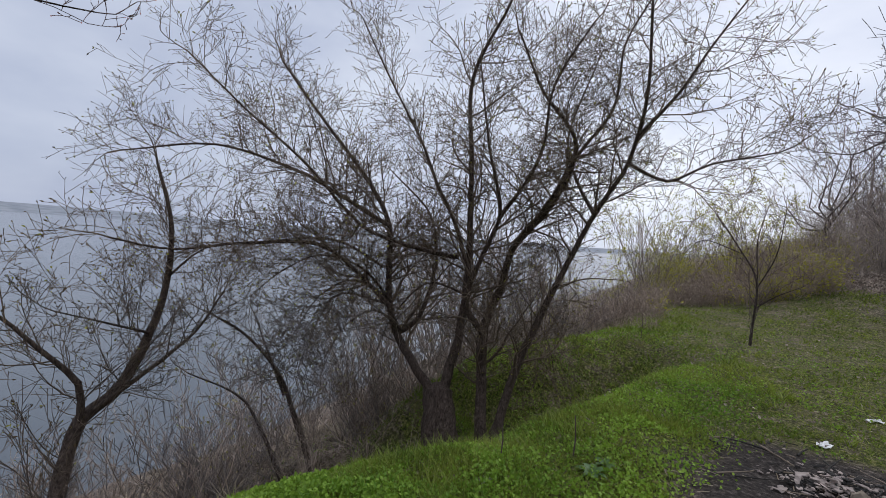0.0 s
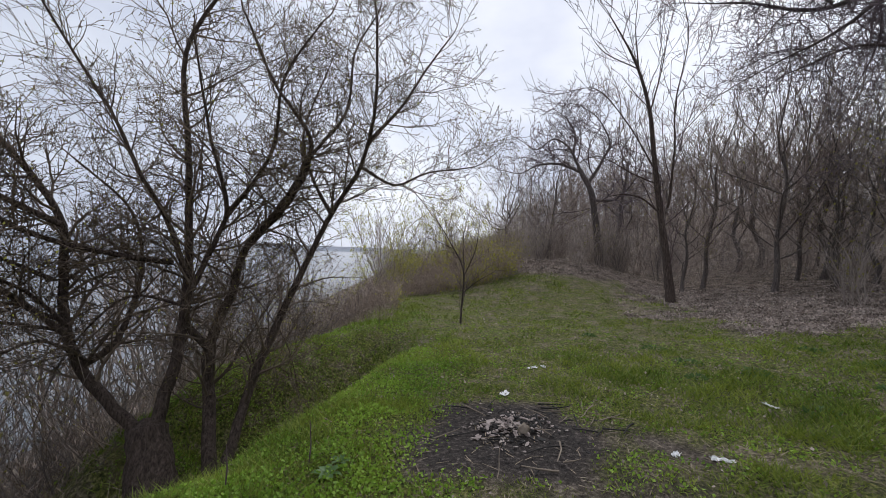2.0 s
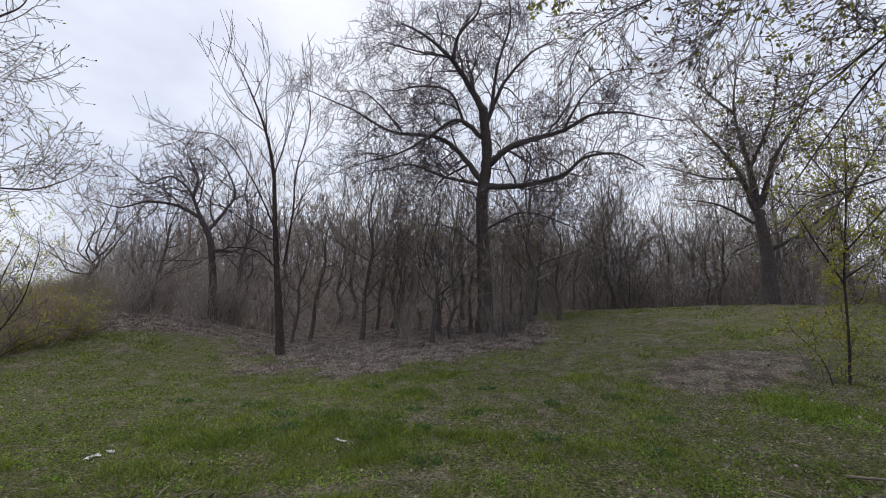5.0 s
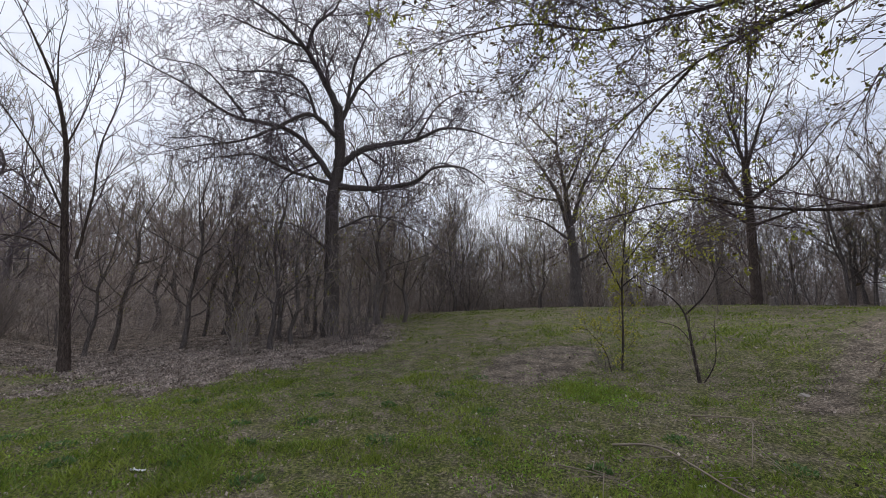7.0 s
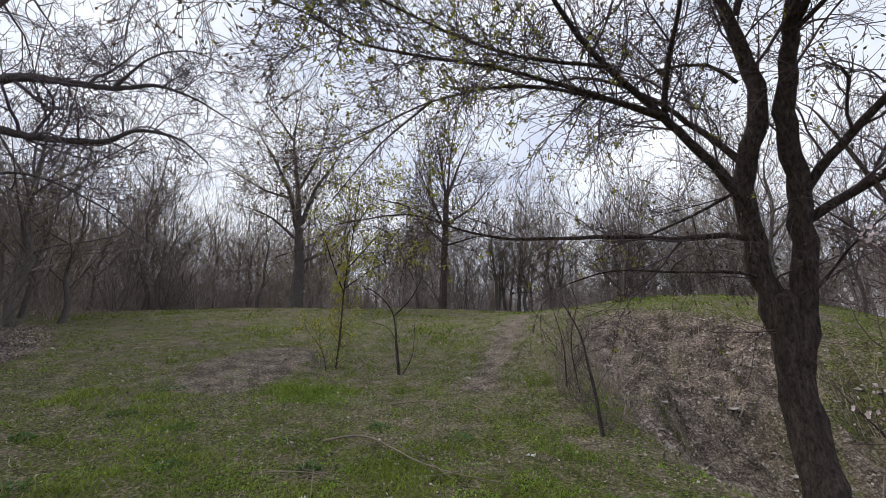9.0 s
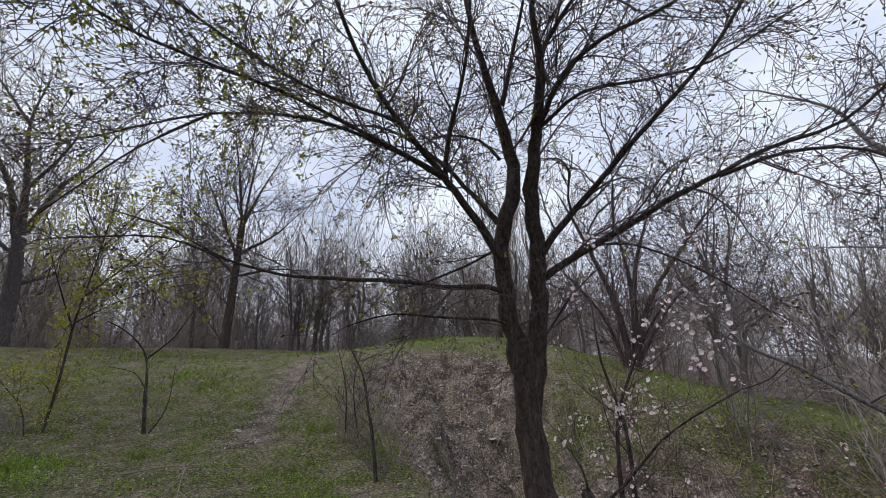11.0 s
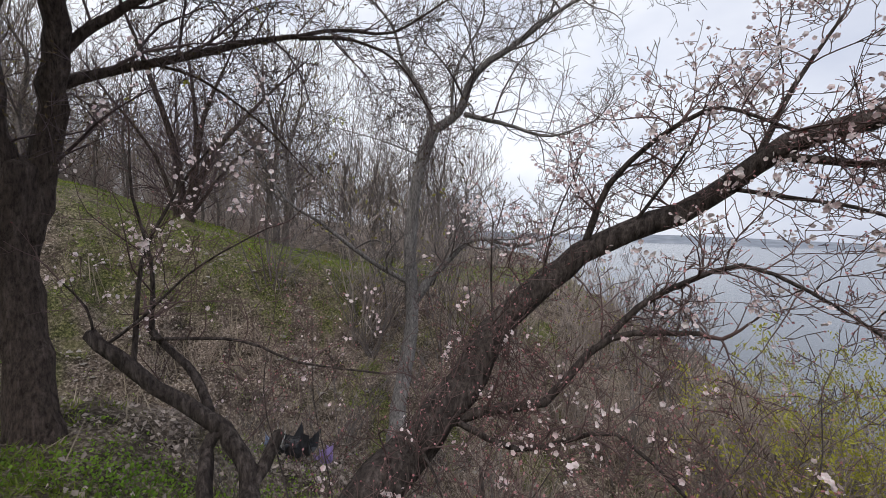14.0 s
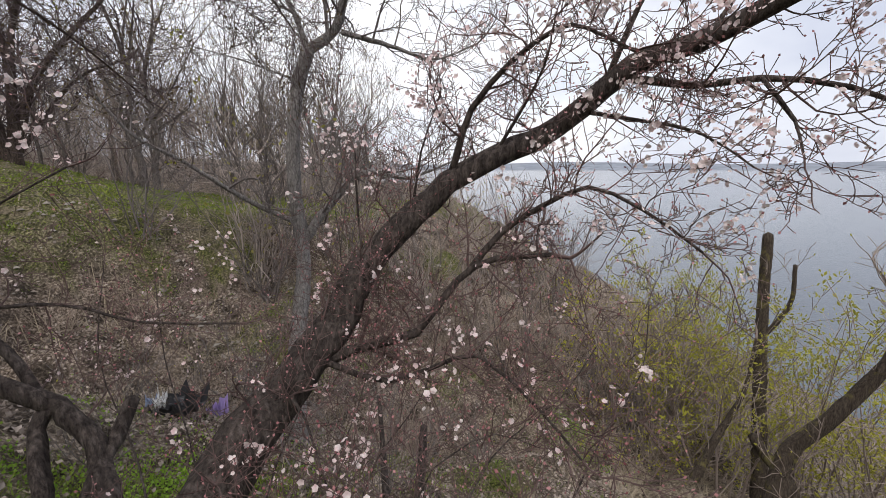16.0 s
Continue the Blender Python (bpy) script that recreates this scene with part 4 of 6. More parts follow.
OAK.append(([(15.16, 0.27, 6.71), (14.81, -1.09, 6.67), (14.26, -2.36, 6.85), (13.65, -2.97, 7.23), (13.12, -3.84, 7.16), (12.76, -4.57, 6.58)], 0.1368, 0.0216, 1))
OAK.append(([(14.26, 0.32, 8.85), (13.76, -0.25, 10.06), (13.35, -1.09, 10.91), (13.20, -1.82, 11.27)], 0.1008, 0.0216, 1))
OAK.append(([(14.08, 0.17, 9.18), (13.60, -0.01, 10.62), (13.05, -0.41, 11.93), (12.66, -0.30, 12.91)], 0.0792, 0.0216, 1))
OAK.append(([(15.14, 0.58, 6.78), (14.63, 1.95, 6.93), (14.04, 2.91, 7.12), (13.60, 3.82, 6.77)], 0.0792, 0.0216, 1))
OAK.append(([(14.26, 1.13, 8.78), (13.85, 1.64, 9.80), (13.77, 2.56, 10.03), (13.82, 3.62, 9.91)], 0.0648, 0.0216, 1))
OAK.append(([(14.03, -2.35, 8.40), (13.13, -2.91, 9.29), (12.45, -3.59, 9.58), (12.01, -4.23, 9.42)], 0.0504, 0.0144, 1))
OAK.append(([(14.63, 3.51, 8.69), (13.92, 4.72, 9.81), (13.74, 5.77, 9.88)], 0.0504, 0.0144, 1))
OAK.append(([(15.77, 0.39, 4.36), (15.25, 1.54, 5.11), (14.81, 2.54, 5.12)], 0.0504, 0.0144, 0.8))
OAK.append(([(15.60, 0.19, 5.20), (15.07, -1.11, 5.70), (14.66, -2.57, 5.17), (14.29, -3.37, 4.51)], 0.0504, 0.0144, 0.8))
T1 = []
T1.append(([(12.88, 6.54, 0.39), (12.86, 6.69, 1.55), (12.66, 6.87, 3.19), (12.30, 6.94, 4.81), (11.92, 6.93, 6.02), (11.29, 7.06, 7.28), (10.28, 7.41, 8.60)], 0.1275, 0.0106, 0.8))
T1.append(([(12.68, 6.86, 3.04), (12.15, 7.28, 3.51), (11.59, 7.81, 3.51), (11.13, 8.21, 3.12)], 0.0405, 0.0085, 1))
T1.append(([(12.76, 6.68, 3.20), (12.59, 6.48, 4.88), (12.29, 6.37, 6.14), (11.89, 5.90, 7.71), (11.35, 5.87, 8.78)], 0.0462, 0.0085, 1))
T1.append(([(12.44, 6.92, 4.27), (11.83, 7.54, 5.72), (11.12, 8.20, 6.78), (10.61, 9.09, 6.77)], 0.0347, 0.0085, 1))
T1.append(([(11.95, 6.93, 5.94), (11.65, 6.49, 6.95), (11.22, 6.09, 7.96)], 0.0289, 0.0085, 1))
T1.append(([(11.46, 7.03, 6.98), (10.96, 6.91, 8.05), (10.70, 6.73, 8.63)], 0.0289, 0.0085, 1))
T1.append(([(11.37, 7.06, 7.13), (10.58, 7.67, 7.60), (9.92, 7.85, 8.22)], 0.0231, 0.0063, 1))
T1.append(([(12.52, 6.91, 3.91), (11.93, 7.32, 4.16), (11.05, 7.98, 4.66), (10.45, 8.43, 4.33)], 0.0289, 0.0085, 1))
RT1 = []
RT1.append(([(19.60, -12.01, 2.53), (19.38, -11.96, 4.86), (19.09, -11.61, 7.05)], 0.3328, 0.2145, 0))
RT1.append(([(19.15, -11.58, 6.91), (18.85, -10.87, 8.54), (18.64, -9.82, 9.96), (18.46, -8.65, 11.12)], 0.1830, 0.0215, 1))
RT1.append(([(19.06, -11.60, 7.19), (18.84, -11.21, 9.10), (18.39, -10.54, 11.36), (17.64, -10.34, 13.17)], 0.1997, 0.0215, 1))
RT1.append(([(18.97, -11.68, 7.33), (18.20, -11.88, 9.11), (17.35, -12.29, 10.37), (16.52, -12.43, 11.67)], 0.1664, 0.0215, 1))
RT1.append(([(19.31, -11.94, 5.30), (18.42, -12.78, 5.95), (17.47, -13.46, 6.83), (16.59, -13.82, 7.92)], 0.1082, 0.0215, 1))
RT1.append(([(19.25, -11.62, 6.47), (19.70, -10.31, 7.48), (20.18, -9.07, 7.87)], 0.0998, 0.0215, 1))
RT1.append(([(18.88, -11.29, 8.97), (17.56, -11.48, 10.65), (16.54, -11.20, 11.94)], 0.0998, 0.0215, 1))
RT1.append(([(18.98, -11.01, 8.50), (19.08, -9.69, 8.55), (19.07, -8.11, 8.99)], 0.0832, 0.0215, 1))
RT1.append(([(18.45, -10.67, 11.25), (18.72, -9.60, 12.50), (18.95, -9.07, 13.19)], 0.0832, 0.0215, 1))
FT1 = []
FT1.append(([(14.53, -17.81, 2.45), (14.33, -17.71, 4.78), (13.97, -17.38, 7.23), (13.63, -17.02, 8.91)], 0.216, 0.136, 0.1))
FT1.append(([(13.97, -17.34, 7.36), (13.99, -15.91, 9.18), (13.85, -14.56, 10.53)], 0.104, 0.02, 1))
FT1.append(([(13.66, -17.04, 8.80), (13.55, -16.42, 10.93), (13.41, -15.61, 12.93)], 0.104, 0.02, 1))
FT1.append(([(13.64, -17.03, 8.87), (12.70, -16.93, 10.59), (11.70, -16.80, 12.06)], 0.104, 0.02, 1))
FT1.append(([(13.86, -17.35, 7.59), (12.35, -17.80, 8.52), (11.19, -17.85, 9.48)], 0.104, 0.02, 1))
FT1.append(([(13.73, -17.13, 8.44), (13.17, -16.83, 11.35), (12.61, -16.63, 13.43)], 0.096, 0.02, 1))
FT1.append(([(14.08, -17.51, 6.50), (14.89, -16.05, 7.77), (15.69, -14.67, 8.29)], 0.08, 0.02, 1))
FT1.append(([(14.05, -17.54, 6.50), (12.74, -18.68, 7.01), (11.85, -19.54, 7.08)], 0.08, 0.02, 1))
MULTI = []
MULTI.append(([(-2.61, -12.86, 1.46), (-2.36, -12.78, 3.38), (-1.66, -12.45, 5.36), (-1.13, -12.08, 6.53)], 0.12, 0.02, 1))
MULTI.append(([(-2.68, -12.85, 1.45), (-2.85, -12.82, 3.82), (-2.59, -12.53, 5.95)], 0.1, 0.02, 1))
MULTI.append(([(-2.68, -12.85, 1.45), (-2.91, -12.44, 4.10), (-3.39, -11.72, 5.85)], 0.12, 0.02, 1))
MULTI.append(([(-2.61, -12.86, 1.46), (-3.17, -12.48, 3.32), (-4.25, -11.67, 4.94), (-4.79, -11.08, 5.62)], 0.1, 0.02, 1))
MULTI.append(([(-2.50, -12.89, 1.46), (-1.94, -12.63, 3.11), (-0.92, -12.25, 4.42)], 0.08, 0.02, 1))
MULTI.append(([(-2.76, -12.83, 1.78), (-3.85, -12.53, 3.40), (-4.85, -12.18, 4.02)], 0.07, 0.02, 1))
SAP1 = []
SAP1.append(([(5.66, 7.51, -0.35), (5.75, 7.60, 0.26), (5.82, 7.68, 1.12), (5.59, 7.89, 1.72), (5.26, 8.12, 2.32)], 0.028, 0.008, 1))
SAP1.append(([(5.79, 7.63, 0.99), (5.95, 7.45, 1.62), (5.95, 7.33, 2.43)], 0.016, 0.006, 1))
SAP1.append(([(5.80, 7.63, 1.12), (5.82, 7.74, 1.86), (5.94, 7.71, 2.51)], 0.014, 0.006, 1))
SAP1.append(([(5.77, 7.61, 0.63), (5.90, 7.34, 0.89), (6.03, 7.04, 1.09)], 0.012, 0.005, 1))
SAP1.append(([(5.60, 7.79, 1.60), (5.15, 8.23, 1.82), (4.96, 8.47, 1.56)], 0.012, 0.005, 1))
SAPA = []
SAPA.append(([(7.68, -5.71, 0.66), (7.67, -5.79, 1.64), (7.60, -5.78, 2.65), (7.39, -5.76, 3.67), (7.08, -5.64, 4.78)], 0.024, 0.008, 1))
SAPA.append(([(7.62, -5.78, 2.52), (7.64, -5.40, 3.26), (7.59, -5.03, 3.97)], 0.02, 0.006, 1))
SAPA.append(([(7.54, -5.78, 3.03), (7.03, -6.04, 3.65), (6.49, -6.23, 4.25)], 0.02, 0.006, 1))
SAPA.append(([(7.32, -5.75, 3.92), (7.46, -5.38, 4.68), (7.48, -5.22, 5.18)], 0.016, 0.006, 1))
SAPA.append(([(7.32, -5.75, 3.92), (6.85, -6.04, 4.82), (6.61, -6.17, 5.33)], 0.016, 0.006, 1))
SAPA.append(([(7.62, -5.47, 0.74), (7.68, -5.35, 1.27), (7.82, -5.06, 1.69)], 0.014, 0.005, 0.8))
SAPA.append(([(7.60, -5.78, 2.6), (7.25, -6.25, 3.05), (6.95, -6.8, 3.35), (6.7, -7.2, 3.5)], 0.018, 0.006, 1))
SAPB = []
SAPB.append(([(6.31, -6.31, 0.50), (6.42, -6.29, 1.29), (6.48, -6.22, 2.02), (6.67, -5.98, 2.41), (6.86, -5.74, 2.59)], 0.036, 0.008, 1.3))
SAPB.append(([(6.47, -6.23, 1.99), (6.14, -6.38, 2.34), (5.85, -6.43, 2.80)], 0.022, 0.006, 1))
SAPB.append(([(6.34, -6.32, 0.72), (6.15, -6.47, 1.18), (6.09, -6.47, 1.87)], 0.016, 0.005, 0.9))
SAPB.append(([(6.45, -6.26, 1.52), (6.61, -6.18, 1.76), (6.89, -5.94, 1.87)], 0.012, 0.005, 0.9))
GULSAP = []
GULSAP.append(([(2.07, -5.66, 0.40), (2.14, -5.70, 0.85), (2.21, -5.71, 1.19), (2.29, -5.69, 1.62), (2.46, -5.61, 1.99)], 0.027, 0.007, 1.1))
GULSAP.append(([(2.55, -5.77, 0.88), (2.58, -5.79, 1.46), (2.68, -5.74, 1.93)], 0.014, 0.005, 0.8))
GULSAP.append(([(2.39, -5.82, 0.81), (2.46, -5.78, 1.47), (2.34, -5.77, 1.99)], 0.013, 0.005, 0.8))
CORNER = []
CORNER.append(([(16.97, 11.66, 1.08), (16.75, 11.82, 2.86), (16.08, 11.72, 4.49), (15.7, 12.07, 5.51)], 0.17, 0.10, 0))
CORNER.append(([(15.75, 12.0, 5.4), (15.3, 12.9, 5.83), (14.59, 13.55, 5.75), (13.97, 14.05, 5.34), (13.16, 14.3, 5.38)], 0.085, 0.015, 1))
CORNER.append(([(15.7, 12.05, 5.5), (15.5, 12.6, 6.58), (15.01, 13.08, 6.95), (14.46, 13.54, 6.45), (13.72, 13.7, 6.68)], 0.08, 0.015, 1))
CORNER.append(([(15.95, 11.8, 4.9), (16.5, 11.5, 6.03), (16.47, 11.16, 6.74), (16.09, 11.54, 7.79), (15.15, 11.79, 8.2)], 0.08, 0.015, 1))
CORNER.append(([(16.2, 11.75, 4.2), (16.9, 11.1, 4.25), (17.01, 10.31, 4.95), (17.11, 9.94, 5.89)], 0.07, 0.015, 1))
CORNER.append(([(15.6, 12.4, 6.3), (15.9, 12.6, 7.3), (15.34, 12.69, 7.9), (14.9, 13.05, 8.3)], 0.06, 0.015, 1))
LEAN = []
LEAN.append(([(-6.54, 0.81, -2.88), (-6.92, 0.92, -2.17), (-7.09, 1.31, -1.59), (-7.22, 1.64, -0.97), (-7.28, 1.94, -0.35)], 0.15, 0.06, 0.5))
LEAN.append(([(-6.71, 0.96, -2.59), (-6.94, 0.65, -2.30), (-7.03, 0.54, -2.14)], 0.12, 0.06, 0.2))
LEAN.append(([(-7.17, 1.63, -0.95), (-7.44, 1.78, -0.29), (-7.70, 1.57, 0.18)], 0.05, 0.015, 1))
LEAN.append(([(-7.27, -0.07, -3.31), (-7.78, 0.21, -2.61), (-8.15, 0.44, -2.02), (-8.51, 0.51, -1.27)], 0.09, 0.02, 0.8))
STUMP = []
STUMP.append(([(-9.07, 0.91, -4.33), (-9.81, 0.80, -3.05), (-10.44, 0.68, -1.44), (-10.78, 0.60, 0.14)], 0.125, 0.095, 0.15))
STUMP.append(([(-10.31, 0.71, -1.86), (-10.39, 1.06, -1.12), (-10.46, 1.05, -0.36)], 0.06, 0.035, 0.6))
STUB = []
STUB.append(([(-2.70, -1.91, -1.45), (-2.95, -2.04, -1.14), (-3.13, -2.15, -0.86)], 0.05, 0.035, 0.2))
STUB.append(([(-2.82, -2.36, -1.62), (-3.03, -2.58, -1.25), (-3.22, -2.80, -0.81)], 0.035, 0.02, 0.5))


def guided_tree(name, limbs, label, bark_mat, twig_mat, grower, extra, trunks=1, category="tree", flare=0.35):
    x, y, z = limbs[0][0][0]
    base = (x, y, min(z, ground_z(x, y)) - 0.1)
    root = rooted(name, base, label, category)
    for k, (pts, r0, r1, dens) in enumerate(limbs):
        pts = list(pts)
        trunk = k < trunks
        if trunk and pts[0][2] > base[2]:
            p, q = Vector(pts[0]), Vector(pts[1])
            gz = ground_z(p.x, p.y) - 0.15
            if p.z > gz:
                pts.insert(0, (p.x + (p.x - q.x) * 0.3, p.y + (p.y - q.y) * 0.3, gz))
        grower.limb(pts, r0, r1, dens, 12 if trunk else 7, trunk, flare=flare if trunk else 0.0)
    return finish(root, grower, bark_mat, twig_mat, extra)


def wild_tree(name, seed, tall, label, bark_mat, twig_mat, style="wood", extra=(), twig_r=0.006, thin=1.0, group="", low=0.4):
    """A free-grown tree at the origin, with a trunk, limbs and twigs."""
    rng = random.Random(seed)
    k = tall / 8
    g = Grower(seed, up=0.14, wander=0.09, curl=0.07, spread=46, min_r=twig_r, levels=3, spacing=(0.46 * thin * k, 0.30 * thin * k, 0.25 * thin * k),
               lengths=(1.75 * k, 0.85 * k, 0.44 * k), stout=0.012, tip=2, joints=5, mid=4, flat=True)
    r0 = tall * rng.uniform(0.0095, 0.0145)
    lean = Vector((rng.uniform(-0.1, 0.1), rng.uniform(-0.1, 0.1), 1))
    top = 0.5 if style == "wood" else 0.36
    pts = [Vector((0, 0, -0.15))]
    for i in range(1, 6):
        pts.append(pts[0] + lean * tall * top * i / 5 + Vector((rng.gauss(0, 0.009), rng.gauss(0, 0.009), 0)) * tall)
    g.limb(pts, r0, r0 * 0.5, 0.3, 6, True, tall / 16, flare=0.3, first=0.3)
    n = rng.randint(8, 11)
    for i in range(n):
        f = low + (1 - low) * (i + rng.random()) / n
        j = min(4, int(f * 5))
        p = pts[j].lerp(pts[j + 1], f * 5 - j)
        a = i * 2.4 + rng.uniform(-0.4, 0.4)
        out = Vector((math.cos(a), math.sin(a), 0))
        tilt = rng.uniform(0.45, 1.2) if i < n - 3 else rng.uniform(0.1, 0.4)
        L = tall * rng.uniform(0.26, 0.46)
        d = (out * math.sin(tilt) + Vector((0, 0, math.cos(tilt))))
        side = Vector((rng.gauss(0, 0.05), rng.gauss(0, 0.05), rng.gauss(0, 0.03))) * tall
        rise = Vector((0, 0, 0.06)) * tall
        g.limb([p, p + d * L * 0.3 + side * 0.5, p + d * L * 0.65 - side * 0.3 + rise * 0.4, p + d * L + rise + side * 0.4], r0 * rng.uniform(0.32, 0.55), r0 * 0.1, 1.0, 4, False, tall / 12, first=0.22)
    root = rooted(name, (0, 0, 0), label, "tree", group)
    return finish(root, g, bark_mat, twig_mat, extra)


def shrub(name, seed, tall, stems, label, twig_mat, extra=(), twig_r=0.004, wide=0.5, dens=1.0, group=""):
    rng = random.Random(seed)
    g = Grower(seed, up=0.3, wander=0.2, spread=40, min_r=twig_r, spacing=(0.2 * tall / 2 / dens, 0.2 * tall / 2), lengths=(0.38 * tall, 0.17 * tall), tip=2, joints=4, flat=True)
    for i in range(stems):
        a, b = rng.uniform(0, 6.28), rng.uniform(0.1, wide)
        base = Vector((math.cos(a) * rng.uniform(0, 0.25), math.sin(a) * rng.uniform(0, 0.25), -0.12)) * tall * 0.5
        base.z = -0.12
        d = Vector((math.cos(a) * b, math.sin(a) * b, 1)).normalized()
        L = tall * rng.uniform(0.55, 1.0)
        k = Vector((rng.gauss(0, 0.08), rng.gauss(0, 0.08), 0)) * tall
        r = tall * rng.uniform(0.004, 0.009)
        g.limb([base, base + d * L * 0.5 + k, base + d * L - k * 0.3], r, twig_r, 0.8, 4, False, tall / 8)
    root = rooted(name, (0, 0, 0), label, "shrub", group)
    put("stem_mass", tubes_mesh("stem_mass", g.limbs), twig_mat, root, kind="stuff")
    put("crown", tubes_mesh("crown", g.twigs), twig_mat, root, kind="stuff")
    for nm, mat, size, share, w, lab in extra:
        P, D = bud_places(g, share)
        put(nm, leaves_mesh(nm, P, D, size, w, g.np), mat, root, lab, "stuff")
    return root


def stand(ob, x, y, turn=0.0, size=1.0, sink=0.0):
    ob.matrix_basis = Matrix.Translation((x, y, ground_z(x, y) - sink)) @ Matrix.Rotation(turn, 4, "Z") @ Matrix.Scale(size, 4)
    return ob


def again(ob, x, y, turn, size, sink=0.0, group=""):
    c = copy_thing(ob, Matrix.Identity(4))
    stand(c, x, y, turn, size, sink)
    return c


# ---- the named trees ----
HAZE = [("foliage", LEAF_HAZE, 0.075, 0.4, 0.6, "")]
guided_tree("spreading_tree", WILLOW, "dark many-stemmed budding tree spreading over the lake bank", BARK_DARK, TWIG_OLIVE,
            Grower(3, up=0.08, spacing=(0.112, 0.09, 0.098), lengths=(1.25, 0.52, 0.22), levels=3, tip=2, min_r=0.0026, wander=0.14, curl=0.10, spread=55, stout=0.014, slim=0.85, joints=8, tail=0.35),
            [("bud_cover", BUD, 0.034, 1.0, 0.42, ""), ("foliage", LEAF_OPENING, 0.034, 0.13, 0.5, "")])
ft = Grower(5, up=0.02, spacing=(0.108, 0.08, 0.066), lengths=(1.05, 0.42, 0.17), levels=3, tip=2, min_r=0.0021, wander=0.12, curl=0.13, spread=46, droop=0.30, stout=0.0095, slim=0.9, joints=8)
forked = guided_tree("forked_tree", MAINTREE, "tall fork-trunked tree with opening buds beside the gully", BARK_DARK, TWIG_DARK, ft, [("bud_cover", BUD, 0.031, 1.0, 0.5, "")])
P, D = np.array(ft.bud_p), np.array(ft.bud_d)
pick = ft.np.random(len(P)) < np.where(P[:, 0] > 2.5, 0.10, np.where(P[:, 0] > 1.4, 0.28, np.where(P[:, 0] > 0.7, 0.09, 0.012))) * smooth(0.35, 0.6, noise2(P[:, 0] * 1.3 + P[:, 2], P[:, 1] - P[:, 2] * 0.7, 0.4, 21))
P = np.concatenate([P[pick] + ft.np.normal(0, 0.017, (pick.sum(), 3)) for k in range(11)])
D = np.concatenate([D[pick]] * 11)
put("foliage", leaves_mesh("foliage", P - np.array(forked.location), D, 0.024, 0.7, ft.np, 0.4), LEAF_OPENING, forked, "clusters of opening yellow-green leaves", "stuff")
guided_tree("grey_tree", GREY, "slim pale grey-barked tree in the gully", BARK_GREY, TWIG_GREY,
            Grower(7, up=0.06, spacing=(0.14, 0.11, 0.085), lengths=(1.35, 0.55, 0.22), levels=3, tip=2, min_r=0.0028, wander=0.12, curl=0.2, stout=0.011, spread=55, joints=9, mid=5, slim=1.0), [("bud_cover", BUD, 0.022, 0.2, 0.5, "")])
guided_tree("bank_tree", LEFT, "slender dark tree leaning out of the lake bank", BARK_DARK, TWIG_OLIVE,
            Grower(9, up=0.2, slim=0.75, spacing=(0.085, 0.085, 0.075), lengths=(0.85, 0.4, 0.16), levels=3, tip=2, min_r=0.0024, wander=0.1, curl=0.1), [("bud_cover", BUD, 0.03, 0.6, 0.45, ""), ("foliage", LEAF_OPENING, 0.028, 0.14, 0.5, "")])
guided_tree("bank_tree", LEFT2, "thin dark stems leaning from the lake bank", BARK_DARK, TWIG_BROWN,
            Grower(11, up=0.2, spacing=(0.14, 0.11, 0.09), lengths=(1.0, 0.4, 0.17), levels=3, tip=2, min_r=0.0024, wander=0.1, curl=0.1), [("bud_cover", BUD, 0.028, 0.5, 0.45, ""), ("foliage", LEAF_OPENING, 0.028, 0.14, 0.5, "")])
ap = Grower(13, up=0.2, spacing=(0.075, 0.06, 0.042), lengths=(0.62, 0.24, 0.075), levels=3, tip=2, min_r=0.0018, wander=0.16, curl=0.2, spread=56, stout=0.010, gnarl=0.1, joints=8, mid=5)
apricot = guided_tree("apricot_tree", APRICOT, "leaning wild apricot in white and pink blossom", BARK_BROWN, TWIG_RED, ap, [("bud_cover", CALYX, 0.013, 1.0, 0.75, "")])
op = Grower(17, up=0.3, spacing=(0.12, 0.085, 0.06), lengths=(0.6, 0.25, 0.09), levels=3, tip=2, min_r=0.0016, wander=0.14, curl=0.14, spread=58, stout=0.008, gnarl=0.16)
old_apricot = guided_tree("apricot_tree", OLDAP, "gnarled old apricot trunk with blossoming shoots", BARK_BROWN, TWIG_RED, op, [("bud_cover", CALYX, 0.011, 0.12, 0.7, "")], trunks=2)
for g, root, share in ((ap, apricot, 0.21), (op, old_apricot, 0.24)):
    P = np.array(g.bud_p)
    near = g.np.random(len(P)) < share * smooth(0.42, 0.72, noise2(P[:, 0] * 1.3 + P[:, 2], P[:, 1] - P[:, 2], 0.22, 3)) * (0.27 + 0.45 * smooth(0.7, 1.4, P[:, 2]) + 1.3 * smooth(1.9, 2.6, P[:, 2]))
    wood = np.concatenate([np.array(t[0]) for t in g.trunks])
    P = P[near]
    P = P[np.array([np.min(np.linalg.norm(wood - p, axis=1)) > 0.16 for p in P])]
    P = np.concatenate([P + g.np.normal(0, 0.025, P.shape) for k in range(6)])
    put("blossom", flowers_mesh("blossom", P - np.array(root.location), 0.0245, g.np), PETAL, root, "white and pale pink five-petalled blossoms", "stuff")

